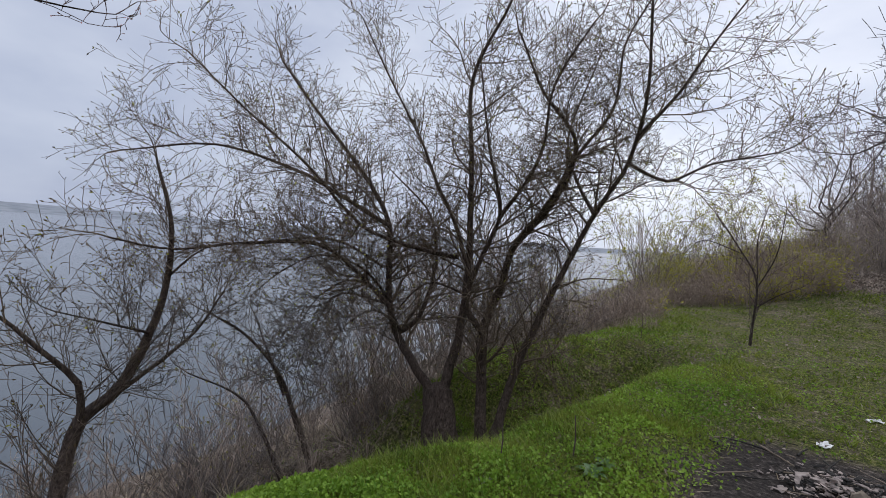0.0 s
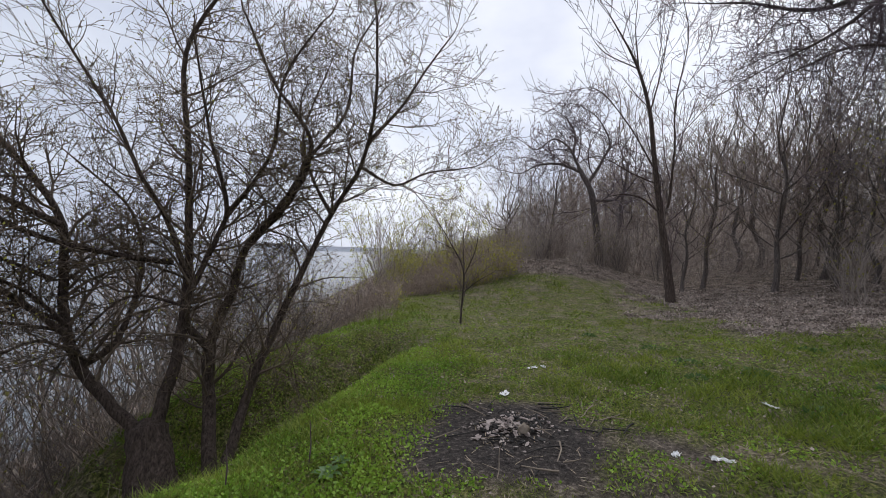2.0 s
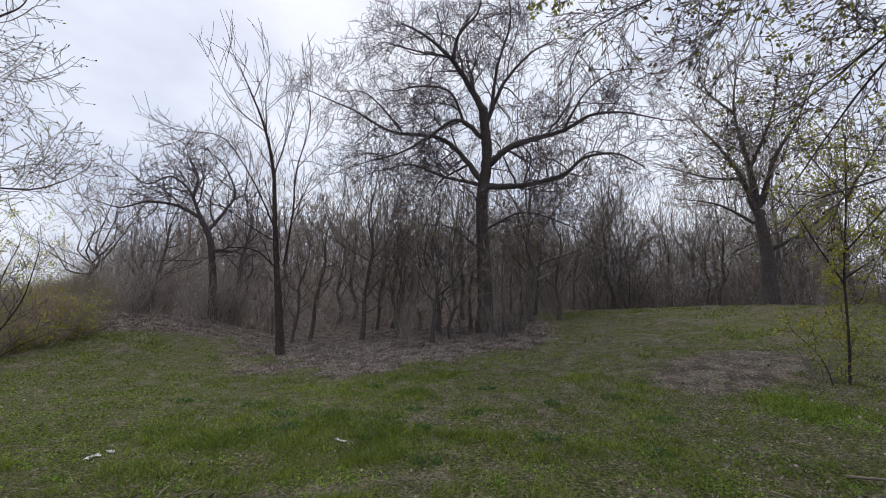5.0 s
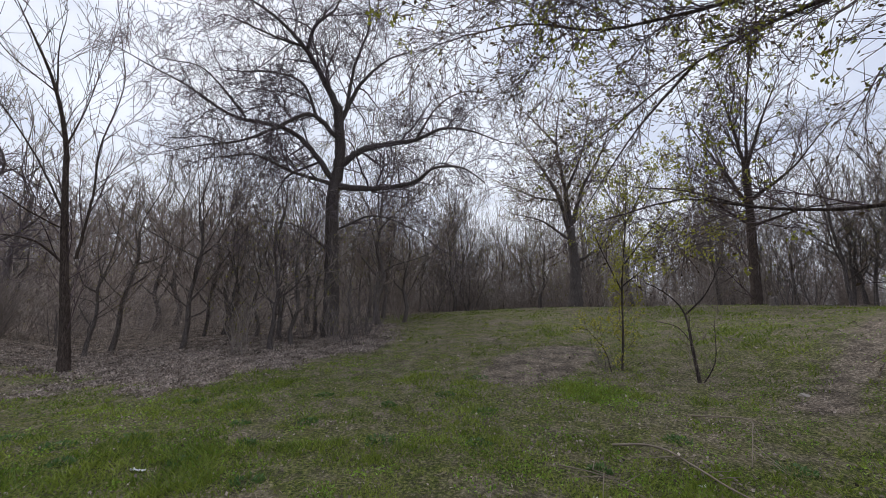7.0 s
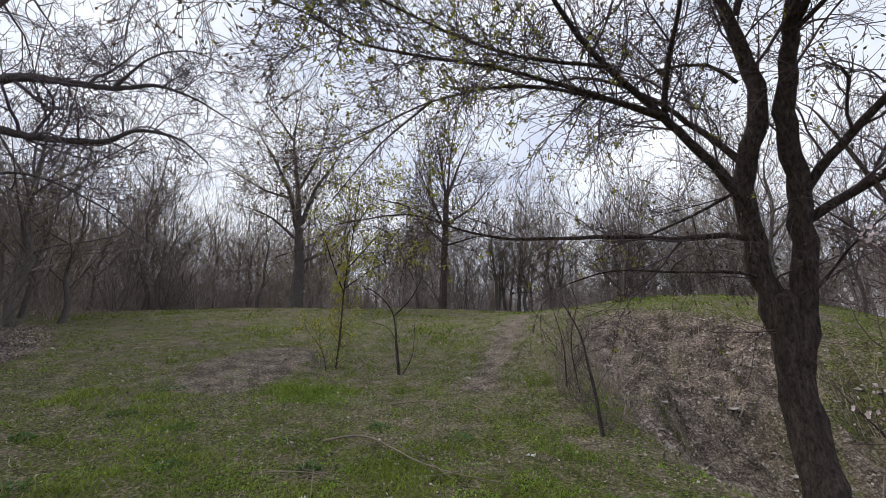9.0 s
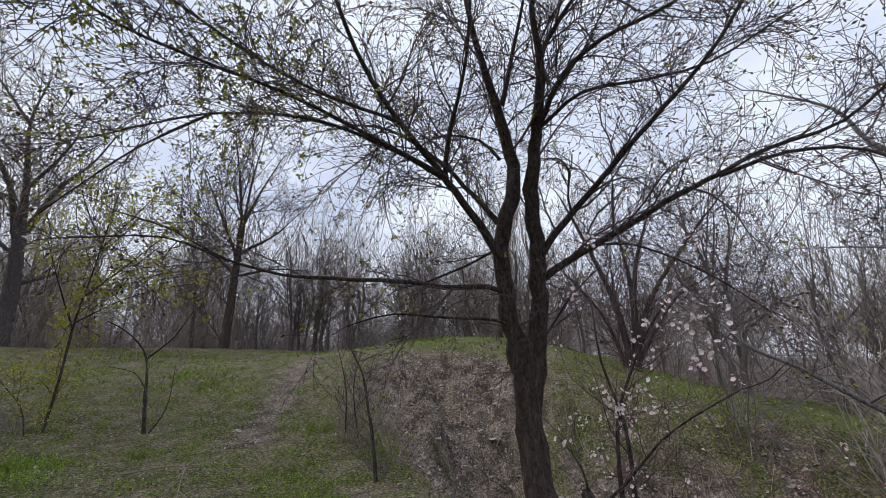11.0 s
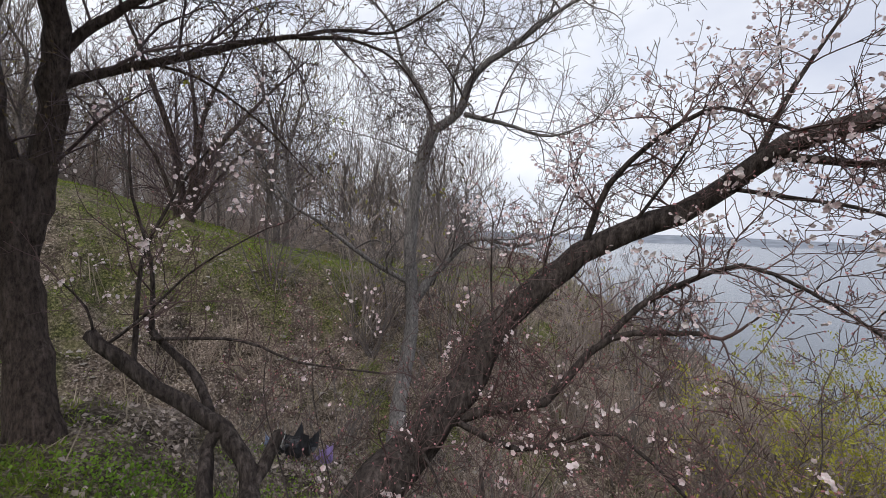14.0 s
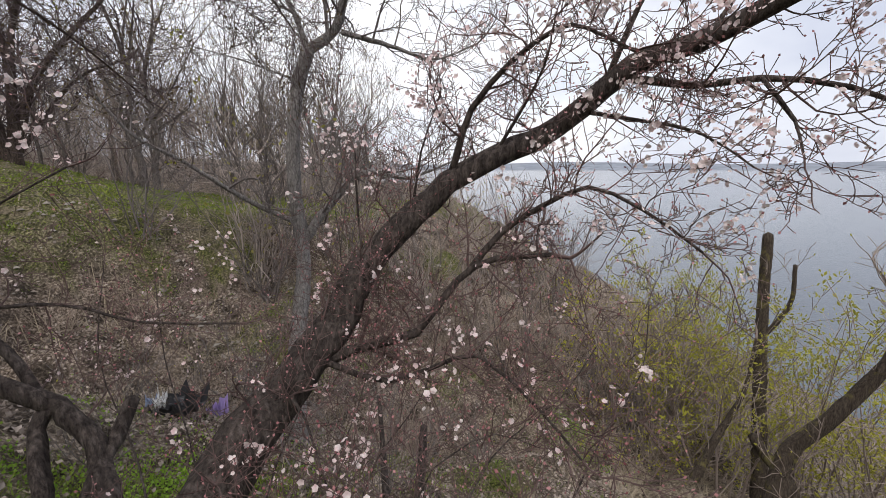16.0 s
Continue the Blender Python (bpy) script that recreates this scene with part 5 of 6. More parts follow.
guided_tree("old_oak", OAK, "great bare old oak with heavy spreading limbs", BARK_OAK, TWIG_PURPLE,
            Grower(27, up=0.04, slim=0.95, spacing=(0.30, 0.28, 0.22, 0.18), lengths=(2.5, 1.3, 0.72, 0.38), levels=4, min_r=0.0064, wander=0.10, curl=0.26, spread=54, stout=0.017, tip=2, joints=9, mid=5), [])
guided_tree("edge_tree", T1, "slim dark leafless tree at the wood's edge", BARK_DARK, TWIG_DARK,
            Grower(21, up=0.3, spacing=(0.34, 0.27), lengths=(2.0, 0.85), levels=2, min_r=0.0064, spread=34, stout=0.009, wander=0.06, curl=0.05, tip=3), [])
guided_tree("edge_tree", RT1, "broad tree in first pale green leaf", BARK_OAK, TWIG_BROWN,
            Grower(23, up=0.2, spacing=(0.27, 0.25, 0.22), lengths=(2.4, 1.15, 0.55), levels=3, min_r=0.0072, spread=46, stout=0.012, wander=0.1, curl=0.1, tip=2), [("foliage", LEAF_HAZE, 0.085, 1.0, 0.6, "")])
guided_tree("edge_tree", FT1, "upright dark tree with yellow-green buds on the meadow", BARK_DARK, TWIG_DARK,
            Grower(25, up=0.2, spacing=(0.29, 0.26, 0.23), lengths=(2.8, 1.25, 0.58), levels=3, min_r=0.0072, spread=46, stout=0.012, wander=0.1, curl=0.1, tip=2), [("foliage", LEAF_HAZE, 0.08, 0.45, 0.6, "")])
guided_tree("many_stemmed_tree", MULTI, "dark many-stemmed bare tree on the far grass", BARK_DARK, TWIG_DARK,
            Grower(29, up=0.22, spacing=(0.26, 0.2, 0.18), lengths=(1.7, 0.8, 0.36), levels=3, min_r=0.0056, spread=42, stout=0.010, wander=0.1, curl=0.12, tip=2), [], trunks=4, flare=0.1)
SAPS = (("sapling", SAP1, "small bare sapling on the bank's lip", TWIG_DARK, ()), ("sapling", SAPA, "slender young tree with a few fresh yellow-green leaves", TWIG_DARK, [("foliage", LEAF_YOUNG, 0.052, 5, 0.6, "")]),
        ("sapling", SAPB, "crooked bare sapling in the meadow", TWIG_BROWN, [("foliage", LEAF_HAZE, 0.03, 0.2, 0.6, "")]), ("sapling", GULSAP, "dark leaning sapling on the gully's brim", TWIG_DARK, [("foliage", LEAF_YOUNG, 0.03, 0.04, 0.6, "")]))
for k, (nm, limbs, label, tw, ex) in enumerate(SAPS):
    guided_tree(nm, limbs, label, BARK_BROWN, tw, Grower(61 + k, up=0.3, spacing=(0.13, 0.1), lengths=(0.6, 0.25), min_r=0.0035, stout=0.006), ex, flare=0.1)
guided_tree("leaning_tree", LEAN, "mossy crooked trunk leaning over the lower bank", BARK_MOSS, TWIG_BROWN,
            Grower(71, up=0.3, spacing=(0.14, 0.11), lengths=(1.0, 0.4), min_r=0.004), [("foliage", LEAF_YOUNG, 0.045, 0.3, 0.55, "")], trunks=2, flare=0.2)
guided_tree("broken_tree", STUMP, "broken-topped mossy dead trunk on the lower bank", BARK_MOSS, TWIG_BROWN,
            Grower(73, up=0.3, spacing=(0.14, 0.11), lengths=(0.9, 0.4), min_r=0.005), [("foliage", LEAF_YOUNG, 0.05, 0.2, 0.55, "")], flare=0.2)
guided_tree("broken_tree", STUB, "short broken dark stems on the slope", BARK_BROWN, TWIG_BROWN,
            Grower(75, up=0.3, spacing=(0.14, 0.11), lengths=(0.6, 0.25), min_r=0.003), [], trunks=2, flare=0.1)

guided_tree("edge_tree", CORNER, "broad-crowned dark bare tree at the wood's corner", BARK_OAK, TWIG_PURPLE,
            Grower(28, up=0.06, slim=1.0, spacing=(0.21, 0.22, 0.19), lengths=(2.1, 1.05, 0.5), levels=3, min_r=0.0075, wander=0.1, curl=0.18, spread=52, stout=0.014, tip=2, joints=8, mid=5), [("foliage", LEAF_HAZE, 0.07, 0.08, 0.6, "")])
stand(wild_tree("edge_tree", 26, 8.5, "broad bare tree in the hedge along the shore", BARK_OAK, TWIG_BROWN, "wide", HAZE, 0.007), 17.5, 18.5, 2.0)
stand(wild_tree("edge_tree", 24, 6.5, "bare grey young tree before the old oak", BARK_OAK, TWIG_GREY, "wide", HAZE, 0.006), 14.2, 1.9, 1.0)

# ---- woods and thickets ----
used = set()
on_land = lambda x, y: float(outside(np.array([x]), np.array([y]))[0]) < -1.0
on_bank = lambda x, y: 0.9 < float(outside(np.array([x]), np.array([y]))[0]) < 13.0 and not (math.hypot(x, y) < 6.4 and -0.9 < x < 1.8)


def scatter(count, az0, az1, r0, r1, seed, kinds, s0=0.7, s1=1.2, test=on_land):
    """Stands count trees or shrubs of the given kinds in a sector round the clearing."""
    rg = random.Random(seed)
    made = 0
    while made < count:
        az, r = radians(rg.uniform(az0, az1)), math.sqrt(rg.uniform(r0 * r0, r1 * r1))
        x, y = r * math.sin(az), r * math.cos(az)
        if not test(x, y):
            continue
        ob = kinds[rg.randrange(len(kinds))]
        turn, size = rg.uniform(0, 6.28), rg.uniform(s0, s1)
        if ob.name in used:
            again(ob, x, y, turn, size)
        else:
            used.add(ob.name)
            stand(ob, x, y, turn, size)
        made += 1


WOODS = [wild_tree("wood_tree", 31 + k, 9.5, "leafless grey-brown woodland tree", BARK_WOOD, m, "wood", e, 0.008, 0.86, "bare trees of the wood", 0.22)
         for k, (m, e) in enumerate(((TWIG_BROWN, ()), (TWIG_GREY, ()), (TWIG_BROWN, HAZE), (TWIG_HAZE, HAZE), (TWIG_GREY, HAZE)))]
scatter(13, 56, 102, 17, 30, 1, WOODS, 0.8, 1.25)
scatter(14, 45, 60, 21, 48, 2, WOODS, 0.5, 0.9)
scatter(60, 102, 182, 24.5, 46, 3, WOODS, 0.65, 1.2)
scatter(28, 165, 196, 15.5, 34, 4, WOODS, 0.5, 0.9)
scatter(22, 196, 228, 13, 30, 34, [WOODS[1], WOODS[2], WOODS[4]], 0.5, 1.0)
SHRUBS = [shrub("thicket_shrub", 51 + k, 2.6, 9, "dense leafless brown thicket shrub", m, e, 0.005, group="thicket shrubs")
          for k, (m, e) in enumerate(((TWIG_HAZE, ()), (TWIG_GREY, ()), (TWIG_BROWN, ()), (TWIG_HAZE, HAZE)))]
scatter(20, 58, 100, 20.5, 30, 6, SHRUBS, 0.6, 1.1)
scatter(8, 76, 97, 13.5, 16.5, 26, [SHRUBS[1], SHRUBS[3]], 0.5, 0.9)
scatter(16, 42, 58, 19, 40, 7, SHRUBS, 0.6, 1.2)
scatter(46, 98, 182, 24, 34, 8, SHRUBS, 0.8, 1.7)
scatter(14, 170, 225, 15, 28, 9, SHRUBS, 0.6, 1.2)
scatter(12, 222, 246, 11, 20, 16, SHRUBS, 0.6, 1.2, lambda x, y: -6 < float(outside(np.array([x]), np.array([y]))[0]) < 3)
BANK = [shrub("bank_shrub", 81 + k, 1.7, 11, "tangled brown scrub on the steep lake bank", m, e, 0.003, 0.9, 0.8, "scrub on the bank")
        for k, (m, e) in enumerate(((TWIG_RUSSET, ()), (TWIG_GREY, ()), (TWIG_RUSSET, ()), (TWIG_GREY, [("foliage", LEAF_YOUNG, 0.04, 0.06, 0.5, "")])))]
scatter(34, -65, 20, 5.0, 13, 10, BANK, 0.6, 1.3, on_bank)
scatter(26, -45, 8, 4.6, 8, 18, BANK, 0.5, 0.9, on_bank)
scatter(9, -48, 2, 6.5, 9.5, 28, [SHRUBS[0], SHRUBS[3]], 0.6, 0.9, on_bank)
scatter(16, -122, -92, 10, 18, 36, SHRUBS, 0.8, 1.4, on_bank)
scatter(14, -118, -90, 8, 14, 29, [BANK[0], BANK[2], BANK[3]], 1.2, 1.8, on_bank)
scatter(26, 4, 30, 7.5, 22, 19, BANK, 0.7, 1.2, on_bank)
scatter(16, 15, 36, 9, 34, 11, BANK, 0.8, 1.4, lambda x, y: -1.5 < float(outside(np.array([x]), np.array([y]))[0]) < 6)
scatter(22, -165, -95, 3.6, 11, 12, [BANK[0], BANK[2], BANK[3], BANK[1], BANK[0]], 0.4, 0.9, on_bank)
scatter(10, 186, 235, 4.6, 9.5, 50, [BANK[3], BANK[2]], 0.45, 0.95, on_bank)
YELLOW = [shrub("willow_shrub", 91 + k, 3.0, 8, "willow shrub in fresh yellow-green leaf", TWIG_BROWN, [("foliage", LEAF_YOUNG, 0.055, 11, 0.45, "")], 0.004, 0.5, 0.7, "willow shrubs on the bank") for k in range(2)]
scatter(20, -104, -62, 7.8, 14, 13, YELLOW, 1.1, 1.55, on_bank)
scatter(14, -138, -106, 9.5, 16, 20, SHRUBS, 0.9, 1.5, on_bank)
scatter(14, -6, 18, 8, 13.5, 30, SHRUBS, 1.1, 1.5, on_bank)
scatter(5, -160, -132, 9.5, 14, 21, [SHRUBS[3], SHRUBS[1]], 1.0, 1.5, on_bank)
scatter(16, 8, 33, 9, 26, 22, SHRUBS, 0.45, 0.75, on_bank)
scatter(13, 16, 33, 12, 24, 64, [YELLOW[1], SHRUBS[0], SHRUBS[3], SHRUBS[2]], 0.55, 0.85, on_bank)
scatter(22, 42, 60, 17.6, 24, 66, [SHRUBS[0], SHRUBS[2], SHRUBS[3], SHRUBS[0]], 0.6, 1.0)
scatter(26, 29, 41, 12, 34, 14, YELLOW, 0.4, 0.75, lambda x, y: -0.8 < float(outside(np.array([x]), np.array([y]))[0]) < 6)


scatter(8, 74, 106, 19, 30, 44, WOODS, 0.6, 0.95)
scatter(3, 61, 79, 16.5, 21, 60, [WOODS[3], WOODS[0]], 0.85, 1.05)
scatter(9, 137, 178, 23, 32, 62, WOODS, 0.95, 1.2)
scatter(10, 95, 142, 28, 40, 46, WOODS, 0.7, 1.05)
scatter(12, 93, 124, 25, 36, 68, WOODS, 0.7, 1.0)
scatter(18, 94, 126, 24, 31, 70, [SHRUBS[0], SHRUBS[2], SHRUBS[3]], 1.0, 1.5)
scatter(9, 138, 164, 24, 32, 48, [WOODS[0], WOODS[2]], 0.75, 1.05)
scatter(10, 138, 168, 23, 30, 49, [SHRUBS[2], SHRUBS[1]], 0.9, 1.5)
scatter(6, 60, 99, 13.5, 18, 40, [WOODS[2], WOODS[3]], 0.4, 0.7)
scatter(18, 27, 44, 14, 34, 42, [SHRUBS[0], SHRUBS[3], YELLOW[0], SHRUBS[1]], 0.9, 1.5, lambda x, y: -3.5 < float(outside(np.array([x]), np.array([y]))[0]) < 2)


def stems_mesh(name, A, B, w0, w1, gen):
    """A thin flat stem from every A to its B."""
    n = len(A)
    S = unit(np.cross(B - A, gen.normal(0, 1, (n, 3))))
    V = np.stack([A - S * w0[:, None], A + S * w0[:, None], B + S * w1[:, None], B - S * w1[:, None]], 1)
    return quads_mesh(name, V.reshape(-1, 3), np.arange(4 * n).reshape(n, 4), False)


def sector(count, az0, az1, r0, r1, gen):
    a, r = np.radians(gen.uniform(az0, az1, count)), np.sqrt(gen.uniform(r0 * r0, r1 * r1, count))
    x, y = r * np.sin(a), r * np.cos(a)
    k = outside(x, y) < -0.5
    return x[k], y[k], r[k]


def undergrowth():
    gen = np.random.default_rng(201)
    parts = [sector(2300, 52, 100, 20.5, 38, gen), sector(3000, 43, 58, 20, 45, gen), sector(13000, 96, 184, 24.5, 42, gen), sector(4500, 182, 227, 15, 42, gen), sector(9000, 44, 184, 32, 80, gen)]
    x, y, r = (np.concatenate([p[k] for p in parts]) for k in range(3))
    clump = smooth(0.3, 0.65, noise2(x, y, 3.0, 41))
    k = gen.random(len(x)) < (0.2 + 0.8 * clump) * np.where(r < 25, smooth(0.4, 0.9, zones(x, y)[1]), 1.0)
    x, y, r, clump = x[k], y[k], r[k], clump[k]
    n = len(x)
    A = np.stack([x, y, height(x, y) - 0.05], 1)
    h = gen.uniform(0.5, 1.7, n) * (0.7 + 0.9 * clump) * np.where(r > 30, np.where(np.degrees(np.arctan2(x, y)) > 104, 1.35, 2.2), 1.25)
    B = A + np.stack([gen.normal(0, 0.5, n), gen.normal(0, 0.5, n), np.ones(n)], 1) * (0.75 * h)[:, None]
    As, Bs, ws = [A], [B], [0.004 + 0.0002 * r]
    for i in range(5):
        f = gen.uniform(0.1, 0.95, (n, 1))
        P = A + (B - A) * f
        Q = P + unit(np.stack([gen.normal(0, 1, n), gen.normal(0, 1, n), gen.uniform(-0.3, 1.0, n)], 1)) * (h * gen.uniform(0.25, 0.6, n))[:, None]
        As.append(P), Bs.append(Q), ws.append(0.0025 + 0.00016 * r)
    A, B, w = np.concatenate(As), np.concatenate(Bs), np.concatenate(ws)
    return stems_mesh("undergrowth", A, B, w, w * 0.4, gen)


tagged(put("undergrowth", undergrowth(), TWIG_HAZE), label="dense brown leafless undergrowth through the wood", category="undergrowth", kind="stuff")


def bank_brush():
    """Dense leafless brush over the bank beyond the grassy hollow, tallest along the far ridge."""
    gen = np.random.default_rng(203)
    a, r = np.radians(gen.uniform(20, 49, 26000)), 9.5 * (44 / 9.5) ** gen.random(26000)
    x, y = r * np.sin(a), r * np.cos(a)
    e, az = outside(x, y), np.degrees(a)
    clump = smooth(0.3, 0.65, noise2(x, y, 2.2, 43))
    k = ((e > -0.5) | (r > 14 + 3.5 * noise2(x, y, 2.5, 45))) & (e < 7) & (gen.random(len(x)) < 0.3 + 0.7 * clump) & (az < 45.5 - 18 / r)
    x, y, r, clump, az = x[k], y[k], r[k], clump[k], az[k]
    n = len(x)
    A = np.stack([x, y, height(x, y) - 0.05], 1)
    h = gen.uniform(0.5, 1.25, n) * (0.55 + 0.6 * clump) * (0.5 + 0.75 * smooth(26, 42, az) * smooth(12, 24, r))
    B = A + np.stack([gen.normal(0, 0.4, n), gen.normal(0, 0.4, n), np.ones(n)], 1) * h[:, None]
    As, Bs, ws = [A], [B], [0.003 + 0.0002 * r]
    for i in range(6):
        f = gen.uniform(0.1, 0.95, (n, 1))
        P = A + (B - A) * f
        Q = P + unit(np.stack([gen.normal(0, 1, n), gen.normal(0, 1, n), gen.uniform(-0.1, 1.1, n)], 1)) * (h * gen.uniform(0.2, 0.5, n))[:, None]
        As.append(P), Bs.append(Q), ws.append(0.002 + 0.00016 * r)
    tips, low = np.concatenate(Bs[1:]), np.tile(clump, 6)
    w = np.concatenate(ws)
    me = stems_mesh("bank_brush", np.concatenate(As), np.concatenate(Bs), w, w * 0.4, gen)
    green = smooth(0.42, 0.62, noise2(tips[:, 0], tips[:, 1], 4.5, 44)) * smooth(25, 34, np.degrees(np.arctan2(tips[:, 0], tips[:, 1])))
    pick = gen.random(len(tips)) < 0.95 * green
    return me, leaves_mesh("bank_leaves", tips[pick], gen.normal(0, 1, (int(pick.sum()), 3)) + np.array([0, 0, 0.5]), 0.085, 0.55, gen)


brush, brush_leaves = bank_brush()
tagged(put("bank_brush", brush, TWIG_RUSSET), label="low brown leafless brush covering the bank's far ridge", category="brush", kind="stuff")
tagged(put("brush_leaves", brush_leaves, LEAF_YOUNG), label="first pale yellow-green leaves on the bank's brush", category="leaves", kind="stuff")


def far_woods():
    gen = np.random.default_rng(202)
    parts = [sector(460, 45, 104, 34, 95, gen), sector(430, 104, 182, 42, 100, gen), sector(30, 96, 136, 34, 60, gen), sector(170, 182, 227, 26, 80, gen)]
    x, y, r = (np.concatenate([p[k] for p in parts]) for k in range(3))
    n = len(x)
    tall = gen.uniform(6, 10, n)
    A = np.stack([x, y, height(x, y) - 0.1], 1)
    top = A + np.stack([gen.normal(0, 0.03, n) * tall, gen.normal(0, 0.03, n) * tall, tall * 0.8], 1)
    As, Bs, w0, w1 = [A], [top], [tall * 0.012], [tall * 0.003]
    for i in range(9):
        f = gen.uniform(0.35, 1.0, (n, 1))
        P = A + (top - A) * f
        d = unit(np.stack([gen.normal(0, 0.7, n), gen.normal(0, 0.7, n), gen.uniform(0.4, 1.4, n)], 1))
        L = (tall * gen.uniform(0.2, 0.38, n) * (1.2 - 0.6 * f[:, 0]))
        Q = P + d * L[:, None]
        As.append(P), Bs.append(Q), w0.append(tall * 0.005), w1.append(tall * 0.0015)
        for j in range(9):
            g = gen.uniform(0.25, 1.0, (n, 1))
            P2 = P + (Q - P) * g
            d2 = unit(d + np.stack([gen.normal(0, 0.7, n), gen.normal(0, 0.7, n), gen.normal(0.15, 0.5, n)], 1))
            As.append(P2), Bs.append(P2 + d2 * (L * gen.uniform(0.25, 0.55, n))[:, None]), w0.append(np.full(n, 0.02)), w1.append(np.full(n, 0.006))
    return stems_mesh("far_woods", np.concatenate(As), np.concatenate(Bs), np.concatenate(w0), np.concatenate(w1), gen)


tagged(put("far_woods", far_woods(), TWIG_BROWN), label="distant bare woodland behind the clearing", category="woods", kind="stuff")

# ---- the burnt-out campfire and small things on the ground ----
ASH = varied("pale_ash_and_burnt_wood", (0.15, 0.125, 0.115), (0.44, 0.375, 0.345), 0.9, 0.15, 6.0)
CHAR = varied("charcoal", (0.010, 0.010, 0.010), (0.045, 0.042, 0.04), 0.8, 0.25, 6.0)
STICK = varied("weathered_sticks", (0.13, 0.10, 0.075), (0.30, 0.25, 0.20), 0.85, 0.2, 4.0)
STONE = varied("pale_limestone", (0.17, 0.15, 0.13), (0.36, 0.325, 0.285), 0.85, 0.25, 5.0)
PLASTIC = varied("crumpled_white_plastic", (0.62, 0.62, 0.62), (0.80, 0.80, 0.80), 0.4, 0.5, 8.0)
PURPLE = varied("lilac_plastic_bag", (0.32, 0.22, 0.50), (0.46, 0.35, 0.66), 0.4, 0.5, 6.0)
BLUE = varied("blue_plastic", (0.09, 0.13, 0.26), (0.30, 0.36, 0.50), 0.4, 0.5, 6.0)
BLACK = varied("black_rubbish_bag", (0.012, 0.012, 0.014), (0.04, 0.04, 0.045), 0.35, 0.5, 6.0)


def lump(name, seed, sx, sy, sz, rough=0.35, cuts=2):
    """A broken, faceted lump: a ball pushed about by noise and flattened below."""
    bm = bmesh.new()
    bmesh.ops.create_icosphere(bm, subdivisions=cuts, radius=1.0)
    for v in bm.verts:
        n = noise.noise(v.co * 1.6 + Vector((seed * 7.3, seed * 3.1, seed))) + 0.5 * noise.noise(v.co * 4.1 + Vector((seed, 0, seed * 5)))
        v.co = v.co * (1 + rough * n)
        v.co = Vector((v.co.x * sx, v.co.y * sy, max(v.co.z, -0.5) * sz))
    me = bpy.data.meshes.new(name)
    bm.to_mesh(me)
    bm.free()
    return me


def crumple(name, seed, sx, sy, sz):
    """A crumpled sheet: a fine grid, folded and creased, with thickness."""
    bm = bmesh.new()
    bmesh.ops.create_grid(bm, x_segments=9, y_segments=9, size=0.5)
    for v in bm.verts:
        p = Vector((v.co.x * 3.1 + seed * 5, v.co.y * 3.1 - seed * 2, seed))
        a, b, c = noise.noise(p), noise.noise(p + Vector((9, 3, 1))), noise.noise(p * 2.1 + Vector((4, 8, 2)))
        v.co = Vector(((v.co.x + 0.22 * a) * sx, (v.co.y + 0.22 * b) * sy, (abs(a) + abs(c) * 0.8) * sz))
    geo = bmesh.ops.extrude_face_region(bm, geom=bm.faces[:])
    for v in geo["geom"]:
        if isinstance(v, bmesh.types.BMVert):
            v.co.z += 0.003
    bmesh.ops.recalc_face_normals(bm, faces=bm.faces[:])
    me = bpy.data.meshes.new(name)
    bm.to_mesh(me)
    bm.free()
    return me


def thing(name, me, mat, x, y, label, category, turn=0.0, sink=0.0, tilt=0.0):
    ob = put(name, me, mat)
    ob.matrix_basis = Matrix.Translation((x, y, ground_z(x, y) - sink)) @ Matrix.Rotation(turn, 4, "Z") @ Matrix.Rotation(tilt, 4, "X")
    return tagged(ob, label=label, category=category)


def stick_tube(rng, L, r):
    pts, d, p = [], Vector((1, 0, 0)), Vector((-L / 2, 0, r))
    n = 6
    for k in range(n):
        pts.append(tuple(p))
        d = (d + Vector((0, rng.gauss(0, 0.14), rng.gauss(0, 0.04)))).normalized()
        p = p + d * L / (n - 1)
        p.z = max(p.z, r * 0.8)
    return pts, [r * (1 - 0.5 * k / (n - 1)) for k in range(n)], 6


